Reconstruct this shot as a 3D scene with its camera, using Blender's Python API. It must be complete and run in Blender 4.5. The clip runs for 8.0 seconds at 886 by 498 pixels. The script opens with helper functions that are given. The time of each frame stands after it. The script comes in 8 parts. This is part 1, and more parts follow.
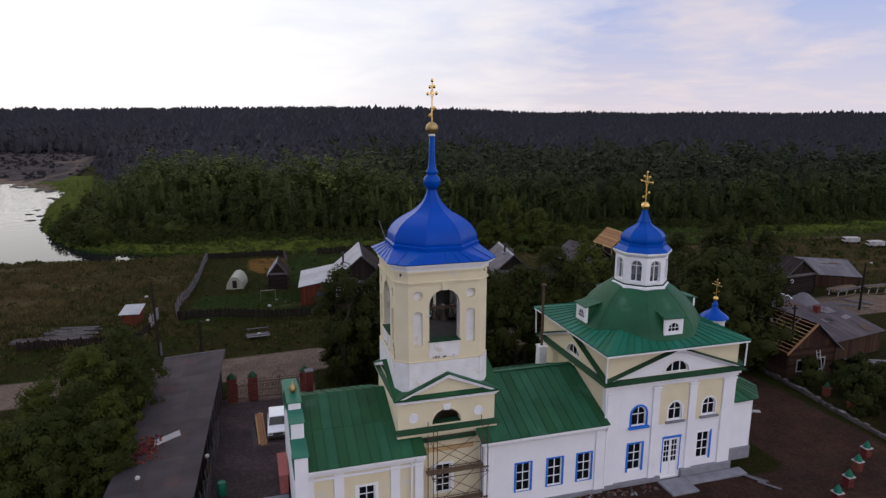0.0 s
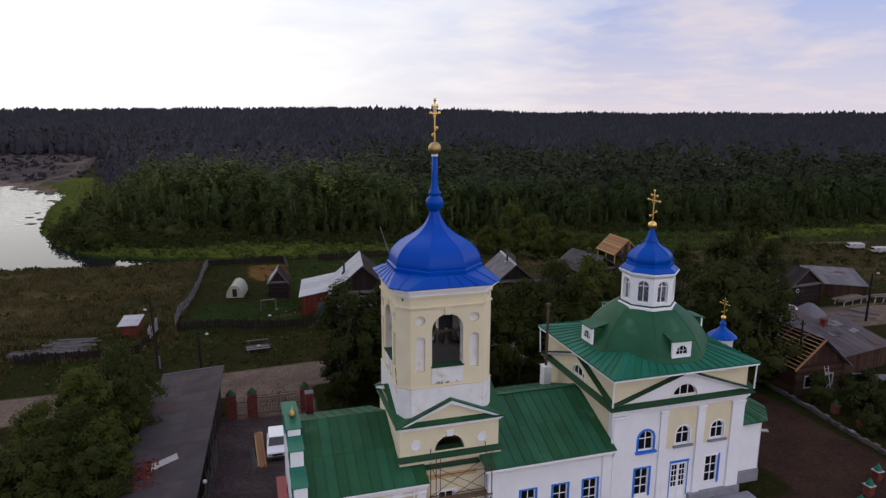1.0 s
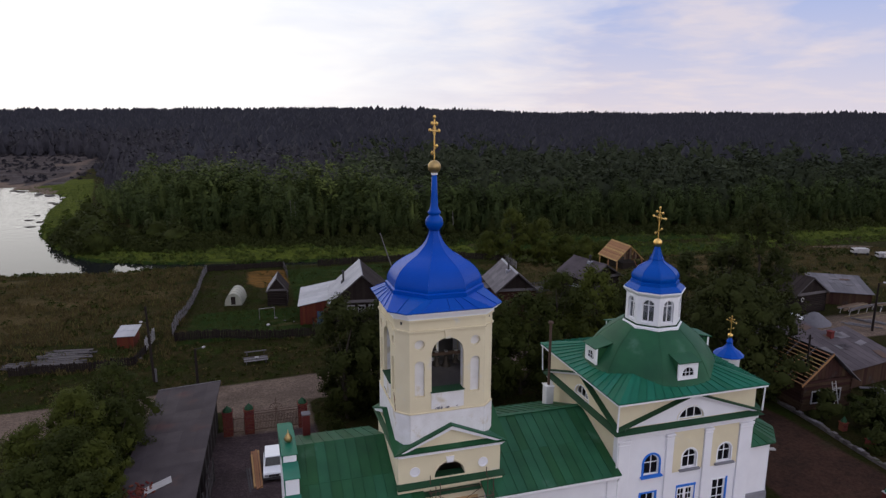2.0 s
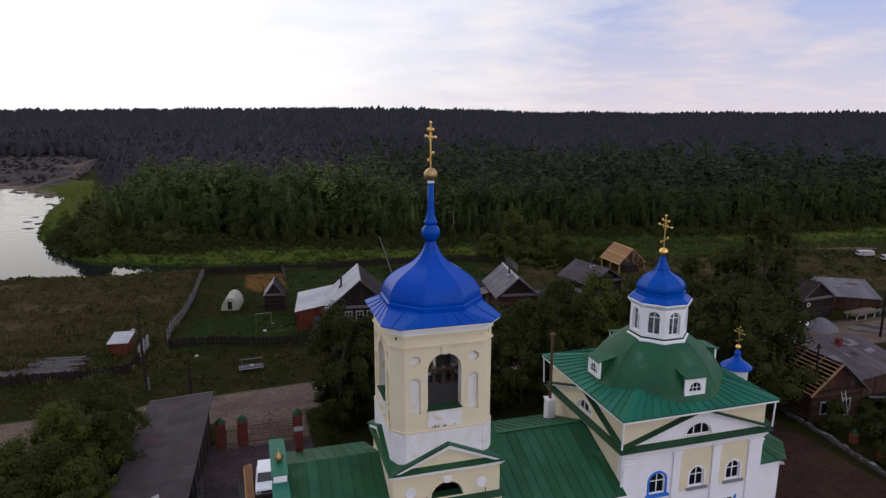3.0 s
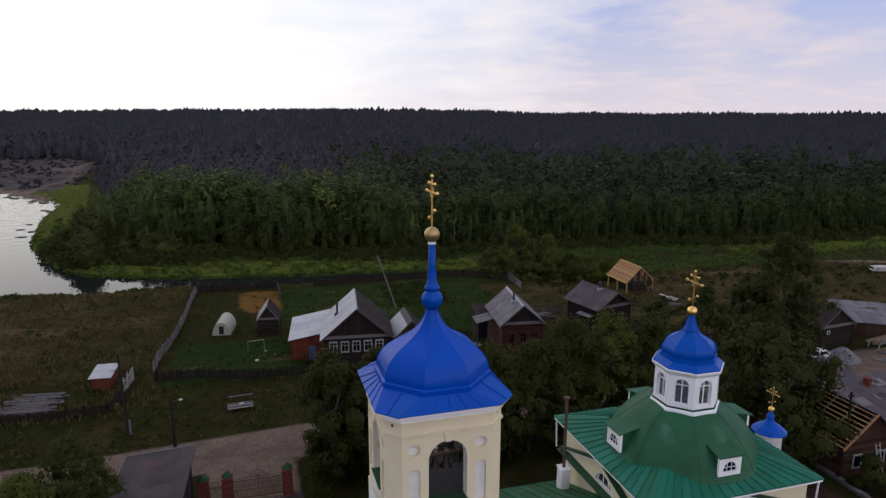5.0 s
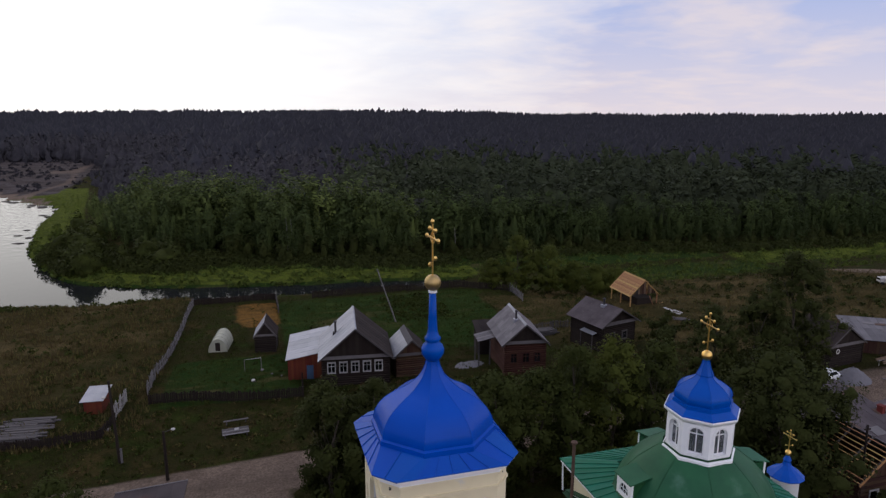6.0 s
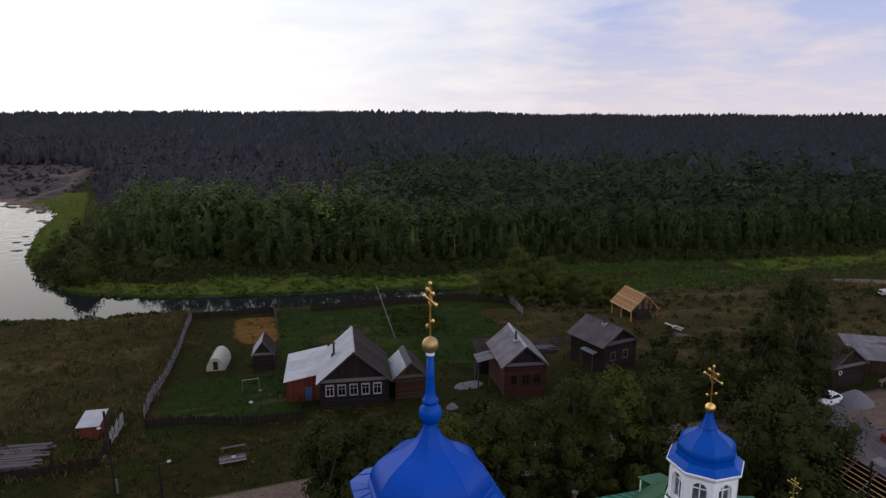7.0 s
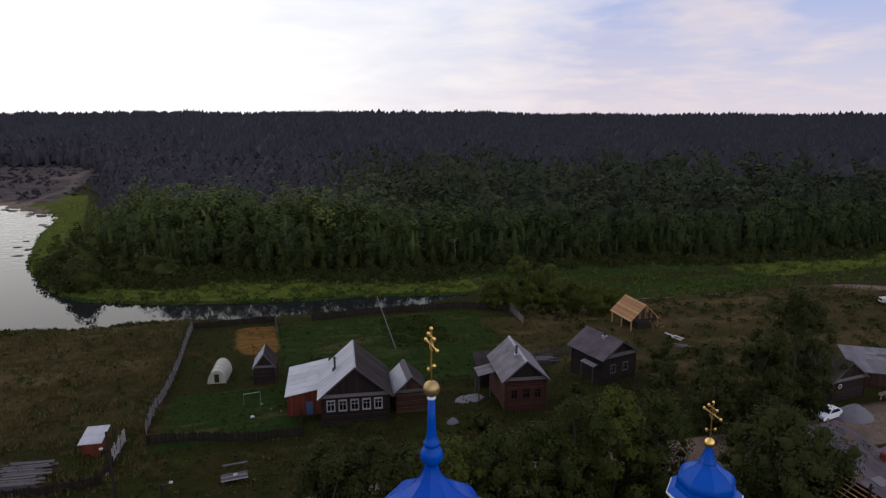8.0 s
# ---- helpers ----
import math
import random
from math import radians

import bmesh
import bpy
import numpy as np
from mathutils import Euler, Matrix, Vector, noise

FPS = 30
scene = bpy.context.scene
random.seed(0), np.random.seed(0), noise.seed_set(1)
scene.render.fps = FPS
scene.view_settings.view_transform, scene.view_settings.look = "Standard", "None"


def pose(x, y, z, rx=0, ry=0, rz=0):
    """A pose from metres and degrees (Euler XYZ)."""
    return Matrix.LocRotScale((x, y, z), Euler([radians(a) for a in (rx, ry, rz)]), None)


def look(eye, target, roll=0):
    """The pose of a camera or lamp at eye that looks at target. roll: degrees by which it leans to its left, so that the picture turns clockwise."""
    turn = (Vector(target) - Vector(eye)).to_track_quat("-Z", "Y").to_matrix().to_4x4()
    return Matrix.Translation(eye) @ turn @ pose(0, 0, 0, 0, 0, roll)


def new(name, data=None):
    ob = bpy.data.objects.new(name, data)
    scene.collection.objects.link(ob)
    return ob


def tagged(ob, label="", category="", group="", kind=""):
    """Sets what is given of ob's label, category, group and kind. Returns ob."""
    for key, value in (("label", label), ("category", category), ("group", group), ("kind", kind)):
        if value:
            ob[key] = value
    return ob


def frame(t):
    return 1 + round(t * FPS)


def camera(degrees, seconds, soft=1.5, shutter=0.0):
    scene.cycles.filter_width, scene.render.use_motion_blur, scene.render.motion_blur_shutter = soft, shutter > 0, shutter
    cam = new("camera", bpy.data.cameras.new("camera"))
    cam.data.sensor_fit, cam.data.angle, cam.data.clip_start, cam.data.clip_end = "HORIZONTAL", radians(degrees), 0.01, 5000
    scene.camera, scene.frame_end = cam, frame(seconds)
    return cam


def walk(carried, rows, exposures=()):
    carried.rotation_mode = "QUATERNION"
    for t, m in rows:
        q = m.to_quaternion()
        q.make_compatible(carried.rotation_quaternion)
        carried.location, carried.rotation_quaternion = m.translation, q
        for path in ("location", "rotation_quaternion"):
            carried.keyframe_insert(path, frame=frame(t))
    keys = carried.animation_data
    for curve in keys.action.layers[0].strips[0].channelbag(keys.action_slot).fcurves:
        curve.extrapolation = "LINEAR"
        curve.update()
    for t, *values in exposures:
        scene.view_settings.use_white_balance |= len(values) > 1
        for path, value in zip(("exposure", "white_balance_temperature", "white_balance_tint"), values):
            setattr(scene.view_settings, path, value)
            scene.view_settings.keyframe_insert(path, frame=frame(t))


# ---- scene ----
cam = camera(68.2, 8.0, 1.35)
PATH = [
    (0, (-0.086, 0.218, 27.981), (0.48, 2.09, 27.562), 0.3),
    (0.5, (0.027, 0.807, 28.516), (0.591, 2.68, 28.097), 0.3),
    (1, (0.14, 1.404, 29.153), (0.703, 3.277, 28.733), 0.3),
    (1.5, (0.322, 2.053, 29.799), (0.884, 3.926, 29.378), 0.3),
    (3, (1.309, 4.244, 30.446), (1.865, 6.118, 30.024), 0.2),
    (3.5, (1.714, 5.378, 30.818), (2.27, 7.252, 30.394), 0.2),
    (4, (1.99, 6.558, 31.439), (2.546, 8.432, 31.016), 0.2),
    (4.5, (2.287, 7.879, 32.113), (2.843, 9.753, 31.689), 0.2),
    (6, (3.24, 11.462, 34.628), (3.794, 13.336, 34.205), 0.2),
    (6.5, (3.494, 12.279, 35.706), (4.048, 14.154, 35.283), 0.2),
    (7, (3.68, 12.649, 37.188), (4.234, 14.523, 36.763), 0.2),
    (7.5, (3.698, 12.721, 38.513), (4.252, 14.595, 38.086), 0.1),
    (8, (3.71, 12.878, 39.25), (4.263, 14.751, 38.821), 0.1),
]
walk(cam, [(t, look(eye, target, roll)) for t, eye, target, roll in PATH])

# ---- world, sun and exposure ----
SUN_AZ, SUN_EL = radians(28), radians(16)      # behind the clouds, ahead of the camera and to its left
world = bpy.data.worlds.new("overcast_dusk")
scene.world = world
world.use_nodes = True
wn, wl = world.node_tree.nodes, world.node_tree.links
wn.clear()


def wnode(kind, **values):
    n = wn.new(kind)
    for key, v in values.items():
        n.inputs[key].default_value = v
    return n


def wmath(op, a, b, clamp=False):
    n = wn.new("ShaderNodeMath")
    n.operation, n.use_clamp = op, clamp
    for i, v in enumerate((a, b)):
        if isinstance(v, (int, float)):
            n.inputs[i].default_value = v
        else:
            wl.new(v, n.inputs[i])
    return n.outputs[0]


def wmix(f, a, b):
    n = wn.new("ShaderNodeMix")
    n.data_type = "RGBA"
    for s, v in ((0, f), (6, a), (7, b)):
        if isinstance(v, (int, float)):
            n.inputs[s].default_value = v
        elif isinstance(v, tuple):
            n.inputs[s].default_value = (*v, 1)
        else:
            wl.new(v, n.inputs[s])
    return n.outputs[2]


sky = wn.new("ShaderNodeTexSky")
sky.sky_type, sky.sun_disc = "NISHITA", False
sky.sun_elevation, sky.sun_rotation, sky.dust_density = SUN_EL, -SUN_AZ, 0.3
coord = wn.new("ShaderNodeTexCoord")
way = coord.outputs["Generated"]
split = wn.new("ShaderNodeSeparateXYZ")
wl.new(way, split.inputs[0])
toward = wn.new("ShaderNodeVectorMath")
toward.operation = "DOT_PRODUCT"
wl.new(way, toward.inputs[0])
toward.inputs[1].default_value = (-math.sin(SUN_AZ) * math.cos(SUN_EL), math.cos(SUN_AZ) * math.cos(SUN_EL), math.sin(SUN_EL))
# cloud sheet: the direction laid on a flat ceiling, so that the streaks flatten towards the horizon
flat = wn.new("ShaderNodeVectorMath")
flat.operation = "DIVIDE"
wl.new(way, flat.inputs[0])
low = wn.new("ShaderNodeCombineXYZ")
lift = wmath("ADD", wmath("MAXIMUM", split.outputs["Z"], 0.0), 0.16)
for i in range(3):
    wl.new(lift, low.inputs[i])
wl.new(low.outputs[0], flat.inputs[1])
streak = wnode("ShaderNodeTexNoise", Scale=1.1, Detail=5.0, Roughness=0.55, Distortion=0.4)
wl.new(flat.outputs[0], streak.inputs["Vector"])
fine = wnode("ShaderNodeTexNoise", Scale=3.6, Detail=4.0, Roughness=0.5, Distortion=0.3)
wl.new(flat.outputs[0], fine.inputs["Vector"])
holes = wmath("MULTIPLY", wmath("SUBTRACT", wmath("ADD", wmath("MULTIPLY", streak.outputs[0], 0.7), wmath("MULTIPLY", fine.outputs[0], 0.3)), 0.455), 6.0, True)
cloud = wmix(holes, (0.47, 0.55, 0.86), (0.78, 0.72, 0.82))
pink = wmath("SUBTRACT", 1.0, wmath("MULTIPLY", wmath("MAXIMUM", split.outputs["Z"], 0.0), 7.0), True)
cloud = wmix(wmath("MULTIPLY", pink, 0.75), cloud, (0.90, 0.79, 0.82))
glow = wmath("MULTIPLY", wmath("ADD", wmath("SUBTRACT", toward.outputs["Value"], 0.66), wmath("MULTIPLY", streak.outputs[0], 0.26)), 2.9, True)
cloud = wmix(glow, cloud, (1.16, 1.15, 1.16))
both = wmix(0.997, sky.outputs[0], cloud)
back = wnode("ShaderNodeBackground", Strength=1.0)
# the unseen sky away from the sun is brightened, added fill for south walls
dull = wmath("MULTIPLY", wmath("ADD", toward.outputs["Value"], 0.72), 1.15, True)
wl.new(wmix(dull, wmix(0.85, both, (1.62, 1.56, 1.72)), both), back.inputs["Color"])
end = wn.new("ShaderNodeOutputWorld")
wl.new(back.outputs[0], end.inputs[0])

sun = new("sun", bpy.data.lights.new("sun", "SUN"))
sun.data.energy, sun.data.angle, sun.data.color = 0.5, radians(75), (1.0, 0.93, 0.84)
sun.matrix_world = look((0, 0, 0), (math.sin(SUN_AZ), -math.cos(SUN_AZ), -math.tan(SUN_EL)))
scene.view_settings.exposure = -0.15


# ---- materials ----
def material(name, base, dark=None, rough=0.8, metal=0.0, scale=3.0, amount=0.5, bump=0.1, fine_scale=28.0,
             spread=0.0, stretch=(1, 1, 1), spec=0.14, stain=None, stain_at=0.62, stain_scale=0.9, island=False, relief=0.03):
    """A weathered surface: a broad and a fine variation of colour, relief, and stains with a shape of their own."""
    m = bpy.data.materials.new(name)
    m.use_nodes = True
    n, l = m.node_tree.nodes, m.node_tree.links
    b = n["Principled BSDF"]
    b.inputs["Roughness"].default_value, b.inputs["Metallic"].default_value = rough, metal
    b.inputs["Specular IOR Level"].default_value = spec
    dark = dark or tuple(c * 0.65 for c in base)
    tc, mp = n.new("ShaderNodeTexCoord"), n.new("ShaderNodeMapping")
    mp.inputs["Scale"].default_value = stretch
    l.new(tc.outputs["Object"], mp.inputs[0])

    def tex(s, d=4.0):
        t = n.new("ShaderNodeTexNoise")
        t.inputs["Scale"].default_value, t.inputs["Detail"].default_value = s, d
        l.new(mp.outputs[0], t.inputs["Vector"])
        return t.outputs[0]

    def mix(f, a, c):
        x = n.new("ShaderNodeMix")
        x.data_type = "RGBA"
        for s, v in ((0, f), (6, a), (7, c)):
            if isinstance(v, (int, float)):
                x.inputs[s].default_value = v
            elif isinstance(v, tuple):
                x.inputs[s].default_value = (*v, 1)
            else:
                l.new(v, x.inputs[s])
        return x.outputs[2]

    def calc(op, a, c, clamp=True):
        x = n.new("ShaderNodeMath")
        x.operation, x.use_clamp = op, clamp
        for i, v in enumerate((a, c)):
            if isinstance(v, (int, float)):
                x.inputs[i].default_value = v
            else:
                l.new(v, x.inputs[i])
        return x.outputs[0]

    broad, grain = tex(scale), tex(fine_scale, 3.0)
    both = calc("ADD", calc("MULTIPLY", broad, 0.65), calc("MULTIPLY", grain, 0.35))
    f = calc("MULTIPLY", calc("SUBTRACT", both, 0.36), 3.4)
    col = mix(calc("MULTIPLY", f, amount), base, dark)
    if stain:
        st = calc("MULTIPLY", calc("SUBTRACT", calc("ADD", calc("MULTIPLY", tex(stain_scale, 6.0), 0.8), calc("MULTIPLY", grain, 0.2)), stain_at), 12.0)
        col = mix(st, col, stain)
    if spread:
        if island:
            rnd = n.new("ShaderNodeNewGeometry").outputs["Random Per Island"]
        else:
            rnd = n.new("ShaderNodeObjectInfo").outputs["Random"]
        hs = n.new("ShaderNodeHueSaturation")
        l.new(col, hs.inputs["Color"])
        l.new(calc("ADD", calc("MULTIPLY", rnd, 2 * spread), 1 - spread, False), hs.inputs["Value"])
        l.new(calc("ADD", calc("MULTIPLY", rnd, 0.06 * min(1.0, spread * 3)), 0.5 - 0.03 * min(1.0, spread * 3), False), hs.inputs["Hue"])
        col = hs.outputs[0]
    l.new(col, b.inputs["Base Color"])
    l.new(calc("ADD", calc("MULTIPLY", grain, 0.24), rough - 0.12), b.inputs["Roughness"])
    if bump:
        bp = n.new("ShaderNodeBump")
        bp.inputs["Strength"].default_value, bp.inputs["Distance"].default_value = bump, relief
        l.new(both, bp.inputs["Height"])
        l.new(bp.outputs[0], b.inputs["Normal"])
    return m


def leafy(name, base, other, spread=0.35, lit=0.25, by_tree=0.0):
    """Leaves: two greens that change from clump to clump, some light coming through."""
    m = material(name, base, other, rough=0.7, scale=0.35, amount=0.9, bump=0.75, fine_scale=1.6, spread=spread, spec=0.04, island=True, relief=0.5)
    n, l = m.node_tree.nodes, m.node_tree.links
    b, out = n["Principled BSDF"], n["Material Output"]
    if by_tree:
        # every tree of the wood has its own tone; edge trees carry painted shade
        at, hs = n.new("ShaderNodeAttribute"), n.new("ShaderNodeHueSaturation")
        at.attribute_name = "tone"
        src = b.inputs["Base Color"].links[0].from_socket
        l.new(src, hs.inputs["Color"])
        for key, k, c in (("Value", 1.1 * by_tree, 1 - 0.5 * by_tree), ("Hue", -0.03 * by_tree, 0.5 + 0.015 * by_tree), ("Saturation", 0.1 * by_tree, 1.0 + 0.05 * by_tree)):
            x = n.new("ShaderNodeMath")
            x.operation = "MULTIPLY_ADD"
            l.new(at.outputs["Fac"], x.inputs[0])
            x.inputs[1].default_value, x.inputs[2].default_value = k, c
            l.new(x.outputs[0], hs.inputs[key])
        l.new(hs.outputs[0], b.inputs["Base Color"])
    tr, ms = n.new("ShaderNodeBsdfTranslucent"), n.new("ShaderNodeMixShader")
    l.new(b.inputs["Base Color"].links[0].from_socket, tr.inputs["Color"])
    ms.inputs[0].default_value = lit
    l.new(b.outputs[0], ms.inputs[1])
    l.new(tr.outputs[0], ms.inputs[2])
    l.new(ms.outputs[0], out.inputs["Surface"])
    return m


def glass(name, clear=0.35, tint=(0.012, 0.014, 0.018)):
    m = bpy.data.materials.new(name)
    m.use_nodes = True
    b = m.node_tree.nodes["Principled BSDF"]
    b.inputs["Base Color"].default_value = (*tint, 1)
    b.inputs["Roughness"].default_value = 0.06
    b.inputs["Specular IOR Level"].default_value = 0.5
    b.inputs["Transmission Weight"].default_value = clear
    return m


CREAM = material("cream_limewash", (0.70, 0.62, 0.43), (0.60, 0.52, 0.36), rough=0.9, scale=0.8, amount=0.6, bump=0.15, stain=(0.60, 0.57, 0.50), stain_at=0.60)
WHITE = material("white_limewash", (0.78, 0.77, 0.79), (0.66, 0.65, 0.68), rough=0.9, scale=0.9, amount=0.5, bump=0.12, stain=(0.52, 0.48, 0.46), stain_at=0.68)
PATCHY = material("patched_whitewash", (0.74, 0.73, 0.73), (0.60, 0.58, 0.56), rough=0.92, scale=1.6, amount=0.8, bump=0.3, stain=(0.56, 0.50, 0.39), stain_at=0.56, stain_scale=1.1)
TRIM = material("white_paint", (0.80, 0.80, 0.81), (0.66, 0.66, 0.68), rough=0.6, scale=2.0, amount=0.4, bump=0.05)
BLUE = material("blue_sheet_metal", (0.0, 0.062, 0.37), (0.0, 0.048, 0.29), rough=0.3, scale=0.5, amount=0.7, bump=0.04, spread=0.035, spec=0.12)
BLUETRIM = material("blue_paint", (0.03, 0.17, 0.62), (0.02, 0.11, 0.45), rough=0.55, scale=2.0, bump=0.05)
GREEN = material("green_roof_paint", (0.02, 0.09, 0.038), (0.011, 0.052, 0.025), rough=0.5, scale=0.7, amount=0.8, bump=0.06, spread=0.18, stain=(0.045, 0.115, 0.07), stain_at=0.6, stain_scale=0.6)
TEAL = material("teal_roof_sheet", (0.012, 0.13, 0.075), (0.008, 0.085, 0.052), rough=0.45, scale=0.8, amount=0.7, bump=0.05, spread=0.14)
GREENTRIM = material("dark_green_ledge", (0.018, 0.060, 0.028), (0.012, 0.038, 0.018), rough=0.6, scale=1.4, bump=0.08, stain=(0.10, 0.10, 0.07), stain_at=0.68)
GOLD = material("gilt_metal", (0.80, 0.52, 0.16), (0.62, 0.38, 0.12), rough=0.32, metal=1.0, scale=4.0, bump=0.03)
DULLGOLD = material("dull_gilt", (0.42, 0.30, 0.13), (0.30, 0.21, 0.09), rough=0.42, metal=0.85, scale=4.0, bump=0.03)
GLASS = glass("window_glass")
CLEAR = glass("clear_glass", 0.85, (0.5, 0.52, 0.56))
# the dimness inside the belfry is put into this dark colour
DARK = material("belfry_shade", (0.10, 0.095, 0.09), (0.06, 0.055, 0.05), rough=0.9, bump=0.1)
FADEDBLUE = material("faded_blue_boards", (0.055, 0.10, 0.17), (0.035, 0.06, 0.10), rough=0.85, scale=2.0, bump=0.1)
BRONZE = material("bell_bronze", (0.075, 0.062, 0.05), (0.05, 0.045, 0.04), rough=0.6, metal=0.6)
RUST = material("rusty_pipe", (0.10, 0.065, 0.05), (0.055, 0.035, 0.03), rough=0.8, scale=6, bump=0.1)
STONE = material("grey_plinth_stone", (0.24, 0.24, 0.26), (0.15, 0.15, 0.17), rough=0.9, scale=1.6, bump=0.3, amount=0.8)
BRICK = material("red_brick", (0.13, 0.03, 0.023), (0.08, 0.022, 0.019), rough=0.85, scale=3, bump=0.1, spread=0.22)
MORTAR = material("mortar", (0.20, 0.16, 0.15), rough=0.95, bump=0.2)
PLANK = material("bare_timber", (0.34, 0.192, 0.082), (0.22, 0.125, 0.056), rough=0.75, scale=2, fine_scale=20, stretch=(1, 1, 4), spread=0.26, bump=0.1)
OLDPLANK = material("yellowed_old_boards", (0.17, 0.125, 0.075), (0.10, 0.075, 0.05), rough=0.85, scale=2, fine_scale=20, stretch=(1, 1, 4), spread=0.3, bump=0.1)
RUSTWOOD = material("stained_scaffold_board", (0.13, 0.085, 0.06), (0.07, 0.045, 0.035), rough=0.9, scale=2, spread=0.2, bump=0.1)
BARNROOF = material("purple_brown_roofing", (0.060, 0.049, 0.053), (0.032, 0.026, 0.028), rough=0.8, scale=0.6, amount=0.8, bump=0.12, spread=0.16, spec=0.12, stain=(0.075, 0.045, 0.042), stain_at=0.56, stain_scale=0.35)
GREYWOOD = material("weathered_timber", (0.085, 0.077, 0.078), (0.045, 0.04, 0.041), rough=0.9, scale=1.5, fine_scale=18, stretch=(1, 1, 3), spread=0.25, bump=0.2)
DARKLOG = material("dark_log", (0.021, 0.015, 0.013), (0.012, 0.009, 0.008), rough=0.9, scale=1.6, spread=0.22, bump=0.2)
BROWNLOG = material("red_brown_log", (0.052, 0.027, 0.018), (0.026, 0.015, 0.011), rough=0.9, scale=1.2, spread=0.3, bump=0.2, stain=(0.045, 0.038, 0.034), stain_at=0.6)
REDLOG = material("red_painted_log", (0.052, 0.020, 0.015), (0.03, 0.014, 0.011), rough=0.85, scale=1.6, spread=0.16, bump=0.15)
ORANGE = material("orange_red_boards", (0.12, 0.030, 0.016), (0.075, 0.021, 0.013), rough=0.8, scale=1.4, spread=0.14, bump=0.1)
ZINC = material("galvanised_sheet", (0.3, 0.305, 0.345), (0.22, 0.225, 0.26), rough=0.48, metal=0.35, scale=0.7, amount=0.7, bump=0.05, spread=0.10, stain=(0.24, 0.20, 0.19), stain_at=0.66)
SLATE = material("grey_asbestos_sheet", (0.165, 0.152, 0.162), (0.1, 0.092, 0.098), rough=0.9, scale=0.8, amount=0.8, bump=0.15, spread=0.14, stain=(0.10, 0.10, 0.08), stain_at=0.64)
BROWNROOF = material("brown_felt_roof", (0.088, 0.074, 0.08), (0.05, 0.041, 0.045), rough=0.9, scale=0.6, amount=0.8, bump=0.15, spread=0.12, stain=(0.15, 0.13, 0.13), stain_at=0.66)
TARROOF = material("old_tarred_roof", (0.034, 0.026, 0.025), (0.02, 0.016, 0.016), rough=0.9, scale=0.8, amount=0.8, bump=0.15, spread=0.2, spec=0.1, stain=(0.07, 0.06, 0.058), stain_at=0.64)
IRON = material("black_iron", (0.045, 0.042, 0.045), (0.03, 0.028, 0.03), rough=0.6, bump=0.04)
GREYPAINT = material("grimy_white_paint", (0.29, 0.28, 0.28), (0.18, 0.17, 0.17), rough=0.85, scale=2, spread=0.2, bump=0.1)
PALE = material("pale_board", (0.4, 0.385, 0.375), (0.26, 0.245, 0.235), rough=0.8, scale=2, spread=0.14, bump=0.1)
FILM = material("greenhouse_film", (0.30, 0.30, 0.24), (0.22, 0.225, 0.18), rough=0.5, scale=1.2, bump=0.1)
CARPAINT = material("white_car_paint", (0.74, 0.75, 0.77), (0.66, 0.67, 0.70), rough=0.25, spec=0.6, bump=0)
RUBBER = material("tyre_rubber", (0.02, 0.02, 0.021), rough=0.85, bump=0.1)
PINK = material("pink_painted_brick", (0.34, 0.11, 0.10), (0.24, 0.08, 0.07), rough=0.85, scale=2)
GRAVEL = material("grey_gravel", (0.14, 0.135, 0.15), (0.1, 0.095, 0.105), rough=0.95, scale=3, bump=0.4)
PALESLATE = material("pale_grey_sheet", (0.135, 0.127, 0.138), (0.085, 0.08, 0.087), rough=0.8, scale=0.6, amount=0.8, bump=0.12, spread=0.2, stain=(0.12, 0.10, 0.10), stain_at=0.6)
WEATHERED = material("silver_grey_pale", (0.15, 0.14, 0.145), (0.09, 0.085, 0.09), rough=0.9, scale=1.5, spread=0.3, bump=0.15)
OLDSTONE = material("mossy_field_stone", (0.095, 0.082, 0.078), (0.05, 0.045, 0.04), rough=0.95, scale=2.5, bump=0.3, spread=0.35, stain=(0.05, 0.055, 0.03), stain_at=0.6)
BARK = material("bark", (0.055, 0.045, 0.036), (0.030, 0.025, 0.021), rough=0.95, scale=5, bump=0.3)
BIRCHBARK = material("birch_bark", (0.22, 0.21, 0.19), (0.09, 0.085, 0.08), rough=0.85, scale=3, bump=0.1)
LEAF_DARK = leafy("dark_leaves", (0.040, 0.047, 0.012), (0.024, 0.029, 0.009), spread=0.08)
LEAF_MID = leafy("green_leaves", (0.046, 0.055, 0.012), (0.027, 0.034, 0.01), spread=0.08)
LEAF_OLIVE = leafy("olive_birch_leaves", (0.072, 0.082, 0.015), (0.044, 0.054, 0.012), spread=0.08)
LEAF_WOOD = leafy("birch_aspen_leaves", (0.088, 0.110, 0.039), (0.057, 0.074, 0.029), spread=0.05, by_tree=1.0)
LEAF_MIXED = leafy("mixed_wood_leaves", (0.053, 0.062, 0.033), (0.034, 0.041, 0.024), spread=0.05, by_tree=0.8)
# the blue haze of distance is put into the needle colour
LEAF_SPRUCE = leafy("spruce_needles", (0.037, 0.036, 0.044), (0.028, 0.028, 0.034), spread=0.04, lit=0.1, by_tree=0.25)
# grey-brown growth, with the pale haze over the western hill mixed into its colour
LEAF_GREY = leafy("grey_brown_twigs_and_needles", (0.047, 0.044, 0.050), (0.035, 0.033, 0.038), spread=0.04, lit=0.1, by_tree=0.3)
LEAF_BANK = leafy("bank_willow_leaves", (0.080, 0.104, 0.02), (0.044, 0.060, 0.015), spread=0.2)
